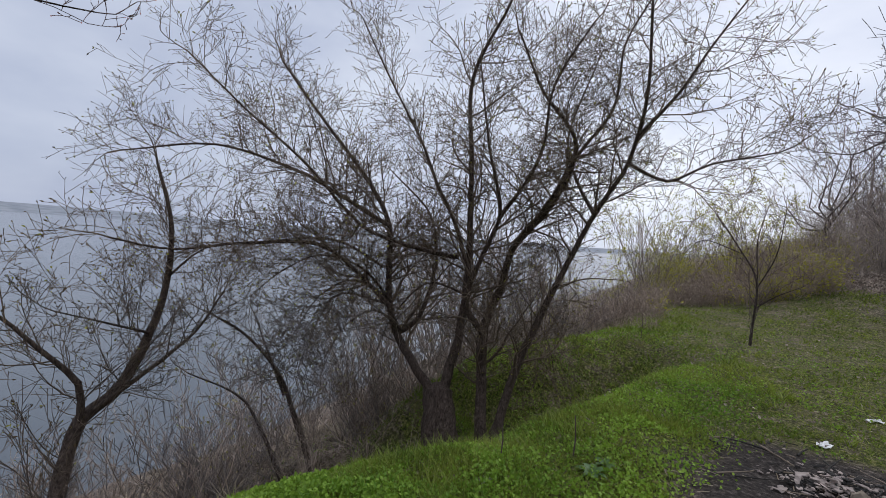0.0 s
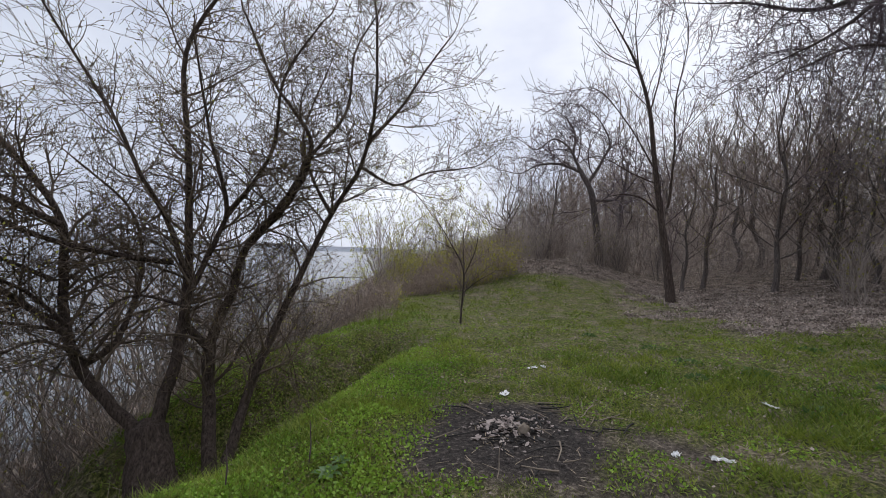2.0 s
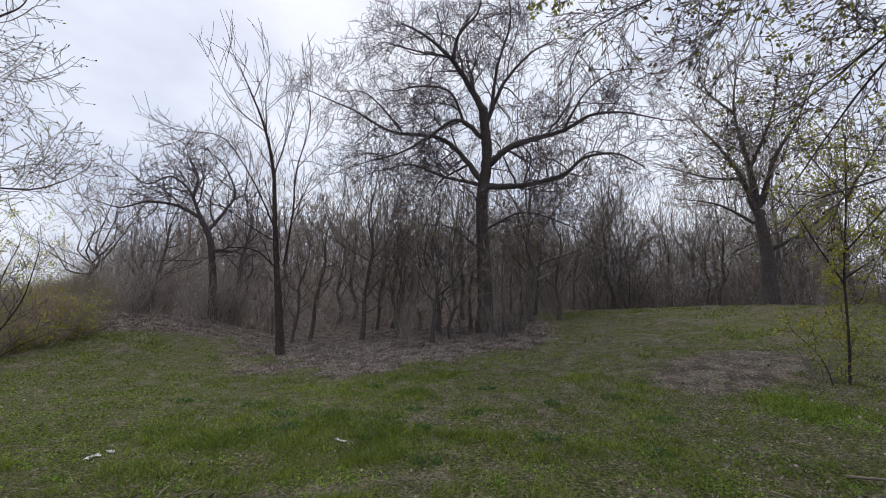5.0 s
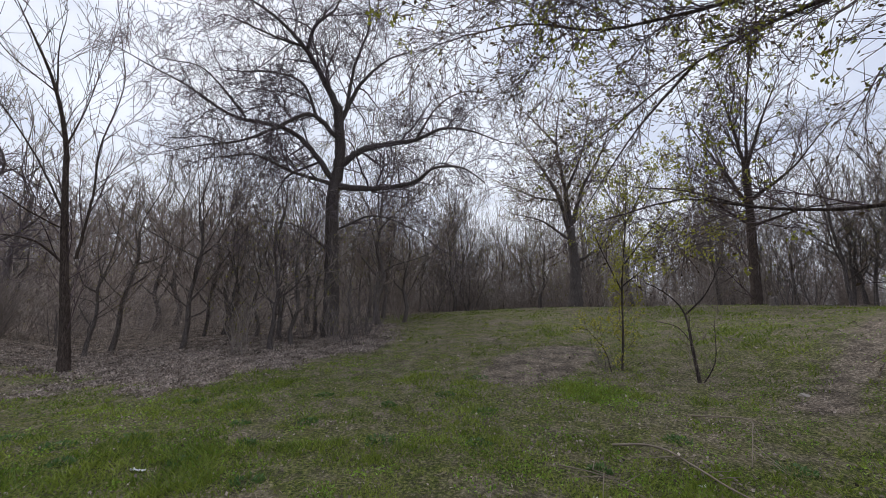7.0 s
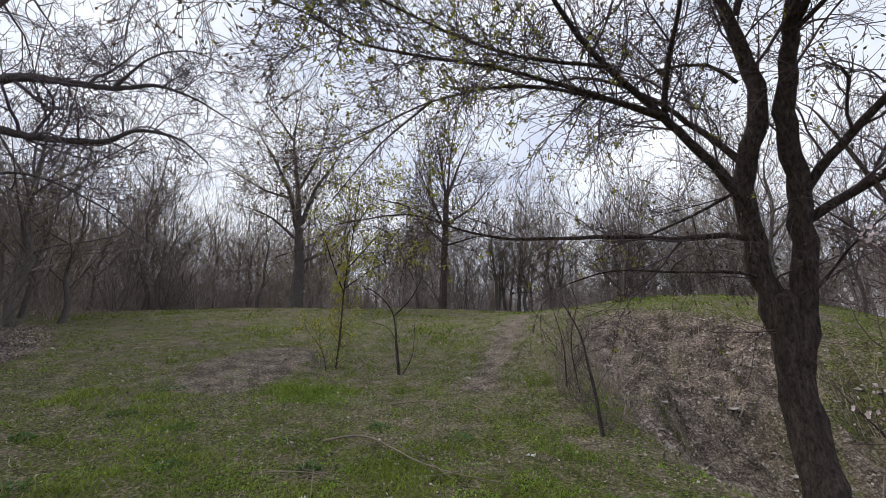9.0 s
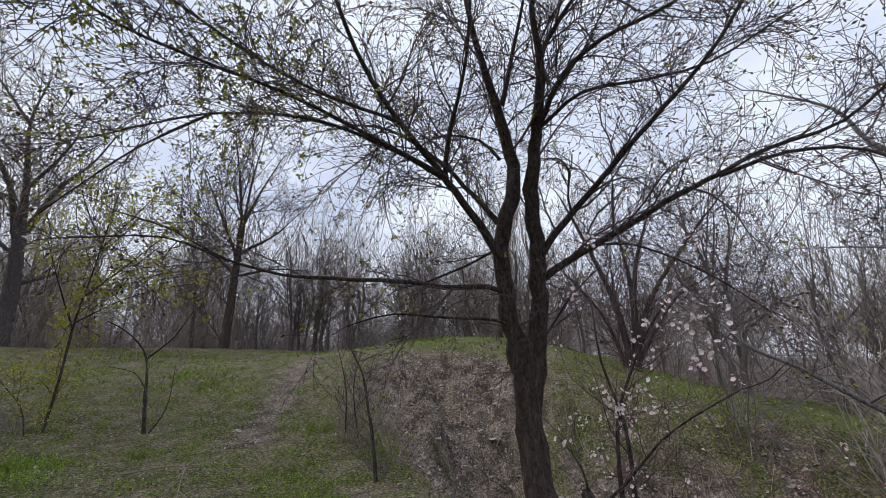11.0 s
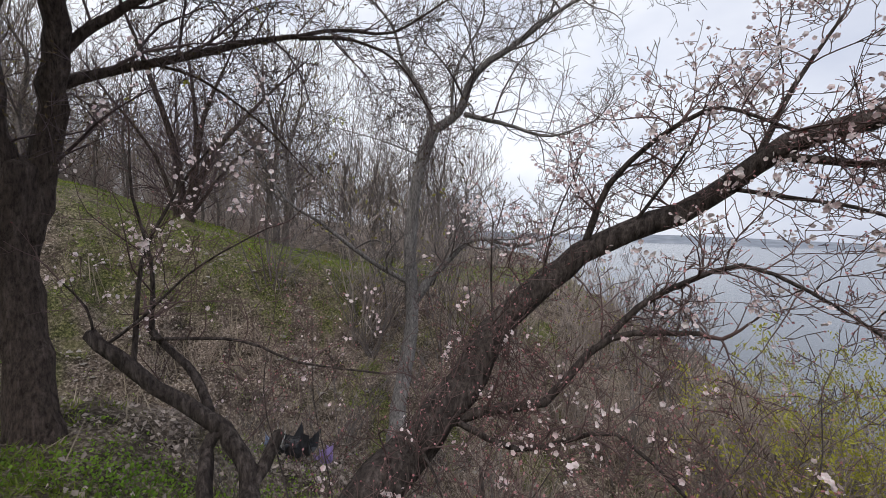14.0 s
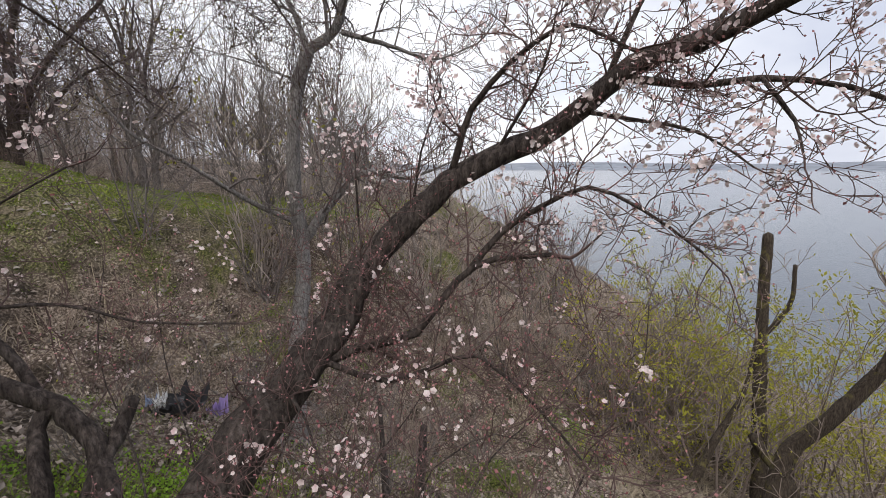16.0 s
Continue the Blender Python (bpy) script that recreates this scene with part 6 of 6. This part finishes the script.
def campfire():
    rg = random.Random(301)
    cx, cy = 2.78, 3.0
    root = rooted("campfire_remains", (cx, cy, ground_z(cx, cy)), "burnt-out campfire with pale ash, charred wood and sticks", "campfire")
    for k in range(420):
        a, r = rg.uniform(0, 6.28), abs(rg.gauss(0, 0.36))
        pale = rg.random() < (0.66 if r < 0.45 else 0.14)
        sz = rg.uniform(0.008, 0.024) if r < 0.4 else rg.uniform(0.006, 0.018)
        me = lump("ember", k, sz * rg.uniform(0.8, 2.4), sz * rg.uniform(0.6, 1.1), sz * rg.uniform(0.25, 0.6), 0.75, 1)
        px, py = r * math.cos(a) - (0.1 if pale else 0), r * math.sin(a) * 0.85
        ob = put("ash_chunk" if pale else "charcoal_lump", me, ASH if pale else CHAR, root)
        ob.location = (px, py, ground_z(cx + px, cy + py) - root.location.z + 0.09 * rg.random() * max(0, 1 - r / 0.5) + sz * 0.1)
        ob.rotation_euler = (rg.uniform(-0.4, 0.4), rg.uniform(-0.4, 0.4), rg.uniform(0, 6.28))
    for k in range(60):
        L, r = rg.uniform(0.06, 0.42), rg.uniform(0.003, 0.009)
        ob = put("stick", tubes_mesh("stick", [stick_tube(rg, L, r)]), CHAR if rg.random() < 0.5 else STICK, root)
        a, d = rg.uniform(0, 6.28), rg.uniform(0.15, 0.95)
        px, py = d * math.cos(a) + (0.1 if k < 10 else 0), d * math.sin(a) - (0.15 if k < 10 else 0)
        ob.location = (px, py, ground_z(cx + px, cy + py) - root.location.z + 0.012 + 0.03 * max(0, 1 - d / 0.5))
        ob.rotation_euler = (0, rg.uniform(-0.08, 0.08), rg.uniform(0, 6.28) if k >= 10 else rg.uniform(-0.5, 0.3))
    log = put("charred_log", lump("charred_log", 77, 0.055, 0.04, 0.05, 0.25, 2), STICK, root)
    log.location = (-0.12, -0.2, 0.07)
    return root


campfire()
thing("burnt_paper", crumple("burnt_paper", 3, 0.14, 0.08, 0.03), PLASTIC, 3.34, 3.72, "small scrap of white paper beside the ash", "paper", 0.4)
for k, (x, y, sx, sy, label) in enumerate(((4.42, 4.3, 0.22, 0.12, "crumpled white plastic rubbish on the grass"), (4.58, 4.24, 0.13, 0.09, "crumpled white plastic rubbish on the grass"),
                                           (3.59, 1.66, 0.2, 0.1, "crumpled white plastic bottle skin on the grass"), (3.39, 1.9, 0.13, 0.09, "crumpled grey plastic scrap on the grass"),
                                           (5.17, 1.83, 0.2, 0.09, "flattened white plastic scrap on the meadow"), (3.44, -2.23, 0.08, 0.07, "small white paper scrap in the grass"),
                                           (2.46, -4.46, 0.12, 0.08, "small white scrap near the gully"), (3.39, -3.29, 0.08, 0.06, "small white scrap in the grass"))):
    thing("litter", crumple("litter", 11 + k, sx * 0.75, sy * 0.55, 0.03), PLASTIC, x, y, label, "litter", k * 1.1)["group"] = "rubbish scraps on the grass"
for k, (x, y, s, label) in enumerate(((4.93, -6.73, 0.09, "pale stone in the worn track"), (0.32, 2.95, 0.075, "pale stone in the bank grass"), (2.88, 6.93, 0.05, "small pale stone on the grassy hollow's rim"),
                                      (1.2, -9.75, 0.13, "flat pale stone slab on the gully slope"), (1.0, -9.6, 0.1, "flat pale stone slab on the gully slope"), (2.89, -8.6, 0.12, "pale stone on the gully slope"),
                                      (0.95, -10.5, 0.14, "pale stone on the gully slope"), (1.9, -8.3, 0.09, "small stone on the gully slope"), (1.6, -7.6, 0.1, "small stone on the gully slope"), (0.6, -8.4, 0.12, "pale stone on the gully slope"),
                                      (0.2, -8.9, 0.1, "small stone on the gully slope"), (2.3, -9.2, 0.08, "small stone on the gully slope"), (-2.1, -6.6, 0.1, "pale stone in the gully bottom"), (-1.2, -6.2, 0.09, "small stone in the gully bottom"))):
    thing("stone", lump("stone", 31 + k, s, s * 0.7, s * 0.3, 0.7, 2), STONE, x, y, label, "stone", k * 0.9, s * 0.08)["group"] = "stones lying about"

# fallen branches in the meadow
def fallen_branch(pts, r0, label, seed):
    pts = [(x, y, ground_z(x, y) + 0.02 + h) for x, y, h in pts]
    root = rooted("fallen_branch", pts[0], label, "branch")
    g = Grower(seed, up=0.0, spacing=(0.3, 0.2), lengths=(0.35, 0.15), min_r=0.002, wander=0.2, spread=40)
    path = g.limb(pts, r0, 0.004, 0.0, 6, False, 0.1)
    o = np.array(root.location)
    put("stem", tubes_mesh("stem", [(np.array(p) - o, r, k) for p, r, k in g.limbs]), STICK, root)
    rg = random.Random(seed)
    for k in range(5):
        i = rg.randrange(2, len(path) - 2)
        a, d = path[i], Vector((rg.gauss(0, 1), rg.gauss(0, 1), 0)).normalized()
        tw = []
        for j in range(4):
            q = a + d * 0.13 * j
            tw.append((q.x - o[0], q.y - o[1], ground_z(q.x, q.y) + 0.025 - o[2] + (a.z - ground_z(a.x, a.y)) * (1 - j / 3)))
        put("side_twig", tubes_mesh("side_twig", [(tw, [0.006, 0.005, 0.004, 0.002], 5)]), STICK, root)
    return root


fallen_branch([(4.4, -3.1, 0.0), (4.02, -3.41, 0.06), (3.1, -3.37, 0.05), (2.5, -3.46, 0.04), (2.1, -3.76, 0.0)], 0.016, "long bleached fallen branch lying in the grass", 401)
fallen_branch([(4.97, -4.74, 0.0), (4.28, -4.87, 0.10), (3.9, -4.5, 0.12), (3.57, -4.07, 0.0)], 0.013, "forked dry fallen branch in the grass", 402)
fallen_branch([(4.07, -2.25, 0.0), (3.7, -2.5, 0.04), (3.32, -2.65, 0.0)], 0.008, "thin dry fallen branch in the grass", 403)

# a rotten pale stump beside the meadow tree
def tree_stump(x, y):
    rg = random.Random(911)
    root = rooted("tree_stump", (x, y, ground_z(x, y) - 0.1), "low pale rotten stump beside the meadow tree", "stump")
    bm = bmesh.new()
    rows = []
    for j in range(5):
        f = j / 4
        rows.append([bm.verts.new(((0.2 - 0.06 * f) * (1 + 0.12 * math.cos(3 * a + j)) * math.cos(a), (0.2 - 0.06 * f) * math.sin(a), 0.45 * f * (1 if j < 4 else rg.uniform(0.75, 1.2)))) for a in [k * math.pi / 6 for k in range(12)]])
    for p, q in zip(rows, rows[1:]):
        for k in range(12):
            bm.faces.new((p[k], p[(k + 1) % 12], q[(k + 1) % 12], q[k]))
    bm.faces.new(rows[-1])
    me = bpy.data.meshes.new("stump_body")
    bm.to_mesh(me)
    bm.free()
    put("stump_body", me, BARK_WOOD, root)
    return root


tree_stump(13.6, -17.6)
again(BANK[1], 7.9, -5.5, 0.4, 0.42)

# low brushwood along the brim of the gully
for k, (x, y, size) in enumerate(((2.15, -6.0, 0.5), (2.7, -6.6, 0.55), (3.05, -7.3, 0.55), (3.35, -8.2, 0.6), (3.9, -9.6, 0.55))):
    again(BANK[1], x, y, 0.7 * k, size)
for k, (x, y, size) in enumerate(((2.9, -6.7, 0.6), (2.5, -7.2, 0.7), (3.3, -7.6, 0.55), (2.0, -6.4, 0.6), (3.7, -8.6, 0.5))):
    again(BANK[(2, 0)[k % 2]], x, y, 1.3 * k, size)


# a broad-leaved dock plant on the bank
def dock(x, y, seed, size):
    rg = random.Random(seed)
    root = rooted("dock_plant", (x, y, ground_z(x, y)), "broad-leaved green dock plant on the bank", "plant")
    for k in range(7):
        a, L = k * 0.9 + rg.uniform(-0.3, 0.3), size * rg.uniform(0.7, 1.2)
        bm = bmesh.new()
        rows = []
        for i in range(6):
            f = i / 5
            w = L * 0.19 * math.sin(math.pi * min(1, 0.12 + 0.88 * f)) ** 0.8
            px, pz = L * f * 0.85, L * (0.75 * f - 0.55 * f * f)
            rows.append([bm.verts.new((px, s * w, pz + abs(s) * w * 0.25)) for s in (-1, 0, 1)])
        for p, q in zip(rows, rows[1:]):
            for j in (0, 1):
                bm.faces.new((p[j], q[j], q[j + 1], p[j + 1]))
        me = bpy.data.meshes.new("leaf")
        bm.to_mesh(me)
        bm.free()
        for f in me.polygons:
            f.use_smooth = True
        put("leaf", me, DOCK, root).rotation_euler = (rg.uniform(-0.15, 0.15), 0, a)
    return root


dock(1.06, 3.07, 501, 0.15)
dock(1.2, 3.2, 503, 0.1)
for k, (x, y, h) in enumerate(((0.46, 3.23, 0.3), (1.0, 3.28, 0.32), (3.9, 7.9, 0.55))):
    thing("dead_stalk", tubes_mesh("dead_stalk", [([(0, 0, -0.05), (0.01, 0, h * 0.5), (0.0, 0.015, h)], [0.006, 0.005, 0.003], 5)]), TWIG_DARK, x, y, "thin dark dead stalk standing in the grass", "stalk")["group"] = "dead stalks"

# leafy weed clumps standing out of the short turf
def weed_clumps(places):
    gen = np.random.default_rng(601)
    Ps, Ds = [], []
    for x, y in places:
        wide, n = gen.uniform(0.09, 0.2), 90
        a, r = gen.uniform(0, 6.283, n), wide * np.sqrt(gen.random(n))
        px, py = x + r * np.cos(a), y + r * np.sin(a)
        Ps.append(np.stack([px, py, height(px, py) + 0.05 * (1 - r / wide) * gen.random(n)], 1))
        Ds.append(np.stack([np.cos(a), np.sin(a), gen.uniform(0.3, 1.3, n)], 1))
    return leaves_mesh("weed_clumps", np.concatenate(Ps), np.concatenate(Ds), 0.045, 0.5, gen, 0.0, 0.4)


CLUMPS = ((6.2, 2.27), (6.26, 3.1), (6.53, 1.17), (6.3, 0.27), (5.27, 1.47), (5.67, 0.91), (7.47, 1.4), (6.86, -0.9), (7.9, 0.1), (6.9, 3.9), (4.6, 0.7), (5.3, -0.6), (7.3, -1.9),
          (6.1, -2.2), (4.9, -1.7), (8.4, -2.9), (3.9, -2.6), (5.6, 2.7), (8.1, 2.2), (4.3, -3.9), (3.4, -4.4), (7.0, 5.2))
tagged(put("weed_clumps", weed_clumps(CLUMPS), DOCK), label="low dark green leafy weed clumps in the meadow", category="weeds", kind="stuff")

# dumped rubbish in the gully bottom
for k, (x, y, sx, sy, sz, mat, label) in enumerate(((-2.56, -4.8, 0.2, 0.15, 0.34, PURPLE, "lilac plastic bag caught in the gully scrub"), (-1.98, -4.95, 0.24, 0.16, 0.2, BLUE, "torn blue plastic among dumped rubbish"),
                                                    (-2.06, -4.6, 0.5, 0.34, 0.3, BLACK, "torn black rubbish bag in the gully"), (-1.96, -4.7, 0.12, 0.09, 0.26, PLASTIC, "crumpled white plastic among dumped rubbish"),
                                                    (-2.25, -4.85, 0.36, 0.26, 0.24, BLACK, "torn black plastic in the gully"), (-2.35, -7.3, 0.2, 0.14, 0.12, PLASTIC, "crumpled white plastic in the gully"),
                                                    (-2.5, -6.9, 0.16, 0.12, 0.1, PLASTIC, "crumpled white plastic scrap in the gully"), (-2.15, -5.2, 0.2, 0.15, 0.14, BLUE, "torn grey-blue plastic in the gully"), (-2.2, -6.5, 0.14, 0.12, 0.08, PLASTIC, "small white plastic scrap in the gully"))):
    thing("rubbish", crumple("rubbish", 61 + k, sx, sy, sz), mat, x, y, label, "rubbish", k * 1.3)

# ---- grass, weeds and fallen leaves ----
def ring_points(count, r0, r1, az0, az1, gen):
    r = r0 * (r1 / r0) ** gen.random(count)
    a = np.radians(gen.uniform(az0, az1, count))
    return r * np.sin(a), r * np.cos(a), r


def grass_blades():
    gen = np.random.default_rng(101)
    x, y, r = ring_points(1000000, 1.3, 24, -60, 264, gen)
    g, lit, burn = zones(x, y)
    e = outside(x, y)
    lush = smooth(0.5, 0.72, 0.7 * noise2(x, y, 1.7, 31) + 0.3 * noise2(x, y, 0.6, 32)) + 1.6 * np.exp(-((x - 6.6) ** 2 + (y + 4.2) ** 2) / 0.5) + 1.0 * np.exp(-((x - 5.2) ** 2 + (y - 3.7) ** 2) / 1.6) + 0.9 * (1 - smooth(0.3, 1.8, np.abs(e))) * smooth(-2.0, 0.0, y)
    tuft = smooth(0.4, 0.7, 0.6 * noise2(x, y, 0.45, 38) + 0.4 * noise2(x, y, 0.17, 39))
    keep = (gen.random(len(x)) < np.clip(g * 1.25 - 0.2, 0, 1) * (0.25 + 0.4 * np.clip(lush, 0, 1) + 0.35 * tuft)) & (e < 5)
    x, y, r, lush, tuft = x[keep], y[keep], r[keep], lush[keep], tuft[keep]
    z = height(x, y) - 0.005
    n = len(x)
    h = (0.014 + 0.03 * np.clip(lush, 0, 1.6) * smooth(1.5, 5, r + 2.5 * (y > 1)) + 0.035 * tuft * smooth(2.5, 5, r)) * gen.uniform(0.4, 1.6, n)
    w = 0.0030 * (1 + r / 3.0)
    a = gen.uniform(0, 6.283, n)
    dx, dy = np.cos(a) * w, np.sin(a) * w
    lx, ly = gen.normal(0, 0.8, n) * h, gen.normal(0, 0.8, n) * h
    V = np.stack([np.stack([x - dx, y - dy, z], 1), np.stack([x + dx, y + dy, z], 1), np.stack([x + lx, y + ly, z + h], 1)], 1)
    return quads_mesh("grass", V.reshape(-1, 3), np.arange(3 * n).reshape(n, 3), False)


tagged(put("grass", grass_blades(), GRASS), label="short fresh spring grass over the clearing", category="grass", kind="stuff")


def weed_leaves():
    gen = np.random.default_rng(102)
    x, y, r = ring_points(520000, 1.1, 13, -105, 60, gen)
    e = outside(x, y)
    n1 = noise2(x, y, 0.45, 33)
    strip = np.maximum(1 - smooth(0.5, 1.6, np.abs(e - 0.1)), np.exp(-((x - 1.9) ** 2 + (y - 6.6) ** 2) / 2.2))
    keep = gen.random(len(x)) < strip * (0.2 + 0.8 * smooth(0.35, 0.65, n1)) * 0.9 * smooth(-1.0, 1.4, y + 1.6 * (n1 - 0.5)) * smooth(1.0, 2.6, r + 1.2 * (n1 - 0.5))
    x2, y2, r2 = ring_points(220000, 1.6, 16, -20, 262, gen)
    g2, l2, b2 = zones(x2, y2)
    keep2 = (gen.random(len(x2)) < np.maximum(g2, 0.55 * ((y2 < -1.5) | (x2 < -1))) * smooth(0.5, 0.68, 0.7 * noise2(x2, y2, 0.32, 35) + 0.3 * noise2(x2, y2, 1.6, 36)) * 0.9) & (outside(x2, y2) < 5)
    x3, y3 = gen.normal(-9.1, 0.55, 5000), gen.normal(-2.4, 0.5, 5000)
    x4, y4 = gen.normal(-1.55, 0.25, 1800), gen.normal(-3.5, 0.2, 1800)
    x6, y6 = gen.normal(-0.42, 0.32, 900), gen.normal(-3.55, 0.2, 900)
    x5, y5 = gen.normal(6.55, 0.5, 2400), gen.normal(-4.3, 0.3, 2400)
    x, y = np.concatenate([x[keep], x2[keep2], x3, x4, x5, x6]), np.concatenate([y[keep], y2[keep2], y3, y4, y5, y6])
    n = len(x)
    tall = 0.10 * noise2(x, y, 0.3, 37) * np.where(np.arange(n) < keep.sum(), 1.0, 0.35)
    P = np.stack([x, y, height(x, y) + tall * gen.random(n)], 1)
    D = np.stack([gen.normal(0, 1, n), gen.normal(0, 1, n), gen.uniform(0.1, 1.0, n)], 1)
    return leaves_mesh("weeds", P, D, 0.026, 0.8, gen)


tagged(put("weeds", weed_leaves(), WEED), label="bright green low leafy weeds along the lip", category="weeds", kind="stuff")


def fallen_leaves():
    gen = np.random.default_rng(103)
    x, y, r = ring_points(190000, 2.0, 24, 20, 262, gen)
    g, lit, burn = zones(x, y)
    keep = gen.random(len(x)) < np.clip(lit, 0.035, 1) * (1 - burn)
    keep &= (r > 4.8) | (gen.random(len(x)) < 0.4)
    x, y, r = x[keep], y[keep], r[keep]
    x3, y3 = gen.uniform(-5, 5, 14000), gen.uniform(-12.5, -2.8, 14000)
    e3 = outside(x3, y3)
    k3 = (gen.random(len(x3)) < np.clip(zones(x3, y3)[1], 0.12, 1)) & (e3 > -0.8) & (e3 < 5)
    x2, y2, r2 = ring_points(80000, 9.0, 19, 45, 106, gen)
    k2 = gen.random(len(x2)) < smooth(0.2, 0.6, zones(x2, y2)[1])
    x, y = np.concatenate([x, x2[k2], x3[k3]]), np.concatenate([y, y2[k2], y3[k3]])
    k = (np.hypot(x + 0.4, y + 3.3) > 0.75) | (gen.random(len(x)) < 0.3)
    x, y = x[k], y[k]
    n = len(x)
    P = np.stack([x, y, height(x, y) + 0.012], 1)
    D = np.stack([gen.normal(0, 1, n), gen.normal(0, 1, n), gen.normal(0.15, 0.35, n)], 1)
    size = 0.038 + 0.018 * smooth(6, 14, np.hypot(x, y)) + 0.012 * (outside(x, y) > 0)
    return leaves_mesh("fallen_leaves", P, D, size[:, None], 0.75, gen)


tagged(put("fallen_leaves", fallen_leaves(), LITTER), label="pale brown fallen leaves under the wood's edge", category="leaves", kind="stuff")


def dry_stems():
    gen = np.random.default_rng(104)
    x, y, r = ring_points(60000, 3.0, 16, 120, 260, gen)
    x2, y2, r2 = ring_points(42000, 3.5, 18, -100, 40, gen)
    x3, y3, r3 = ring_points(14000, 1.3, 12, 0, 200, gen)
    e, e2 = outside(x, y), outside(x2, y2)
    k1 = (gen.random(len(x)) < 0.42 * smooth(-0.4, 0.4, e) * smooth(0.35, 0.75, noise2(x, y, 0.7, 51)) * np.where(((x < -1) & (y > -4.5)) | (np.hypot(x + 0.5, y + 4.3) < 1.5), 0.15, 1.0)) & (e < 6)
    k2 = (gen.random(len(x2)) < smooth(1.0, 2.2, e2) * 0.8) & (e2 < 9)
    k3 = gen.random(len(x3)) < 0.35
    x, y, r = np.concatenate([x[k1], x2[k2], x3[k3]]), np.concatenate([y[k1], y2[k2], y3[k3]]), np.concatenate([r[k1], r2[k2], r3[k3]])
    n = len(x)
    z = height(x, y)
    a, L = 12.0 * noise2(x, y, 0.5, 53) + gen.normal(0, 0.5, n), gen.uniform(0.06, 0.38, n)
    L[-int(k3.sum()):] *= 0.3
    lift = np.abs(gen.normal(0.1, 0.35, n)) * L
    lift[-int(k3.sum()):] = 0.01
    w = 0.0022 * (1 + r / 4)
    dx, dy = np.cos(a), np.sin(a)
    A = np.stack([x - dy * w, y + dx * w, z], 1)
    B = np.stack([x + dy * w, y - dx * w, z], 1)
    ex, ey = x + dx * L, y + dy * L
    ez = np.maximum(height(ex, ey), z) + lift
    C = np.stack([ex + dy * w * 0.5, ey - dx * w * 0.5, ez + 0.006], 1)
    E = np.stack([ex - dy * w * 0.5, ey + dx * w * 0.5, ez + 0.006], 1)
    V = np.stack([A, B, C, E], 1)
    return quads_mesh("dry_stems", V.reshape(-1, 3), np.arange(4 * n).reshape(n, 4), False)


tagged(put("dry_stems", dry_stems(), DRY), label="bleached dry grass stems on the gully and bank slopes", category="dry grass", kind="stuff")


def clods():
    """Small clods, chips and stones strewn over the gully slope."""
    gen = np.random.default_rng(105)
    x, y, r = ring_points(5500, 4.5, 13, 140, 250, gen)
    e = outside(x, y)
    k = (e > 0.3) & (e < 5) & (gen.random(len(x)) < smooth(0.4, 0.7, noise2(x, y, 1.3, 61)) * np.where((x < -1.5) & (y > -4.5), 0.1, 1.0))
    x, y = x[k], y[k]
    n = len(x)
    c = np.stack([x, y, height(x, y)], 1)
    s = 0.016 * 5.5 ** gen.random((n, 1, 1)) * np.array([1.0, 0.8, 0.5])
    base = np.array([[1, 0, 0], [0, 1, 0], [-1, 0, 0], [0, -1, 0], [0, 0, 1], [0, 0, -1]], dtype=float)
    a = gen.uniform(0, 6.283, n)
    rot = np.stack([np.stack([np.cos(a), -np.sin(a), 0 * a], 1), np.stack([np.sin(a), np.cos(a), 0 * a], 1), np.stack([0 * a, 0 * a, 0 * a + 1], 1)], 1)
    V = np.einsum("nij,nkj->nki", rot, (base[None] + gen.normal(0, 0.22, (n, 6, 3))) * s) + c[:, None, :]
    f = np.array([[0, 1, 4], [1, 2, 4], [2, 3, 4], [3, 0, 4], [1, 0, 5], [2, 1, 5], [3, 2, 5], [0, 3, 5]])
    F = (np.arange(n)[:, None, None] * 6 + f[None]).reshape(-1, 3)
    return quads_mesh("clods", V.reshape(-1, 3), F, False)


tagged(put("clods", clods(), STONE), label="stone chips and clods strewn over the gully slope", category="rubble", kind="stuff")
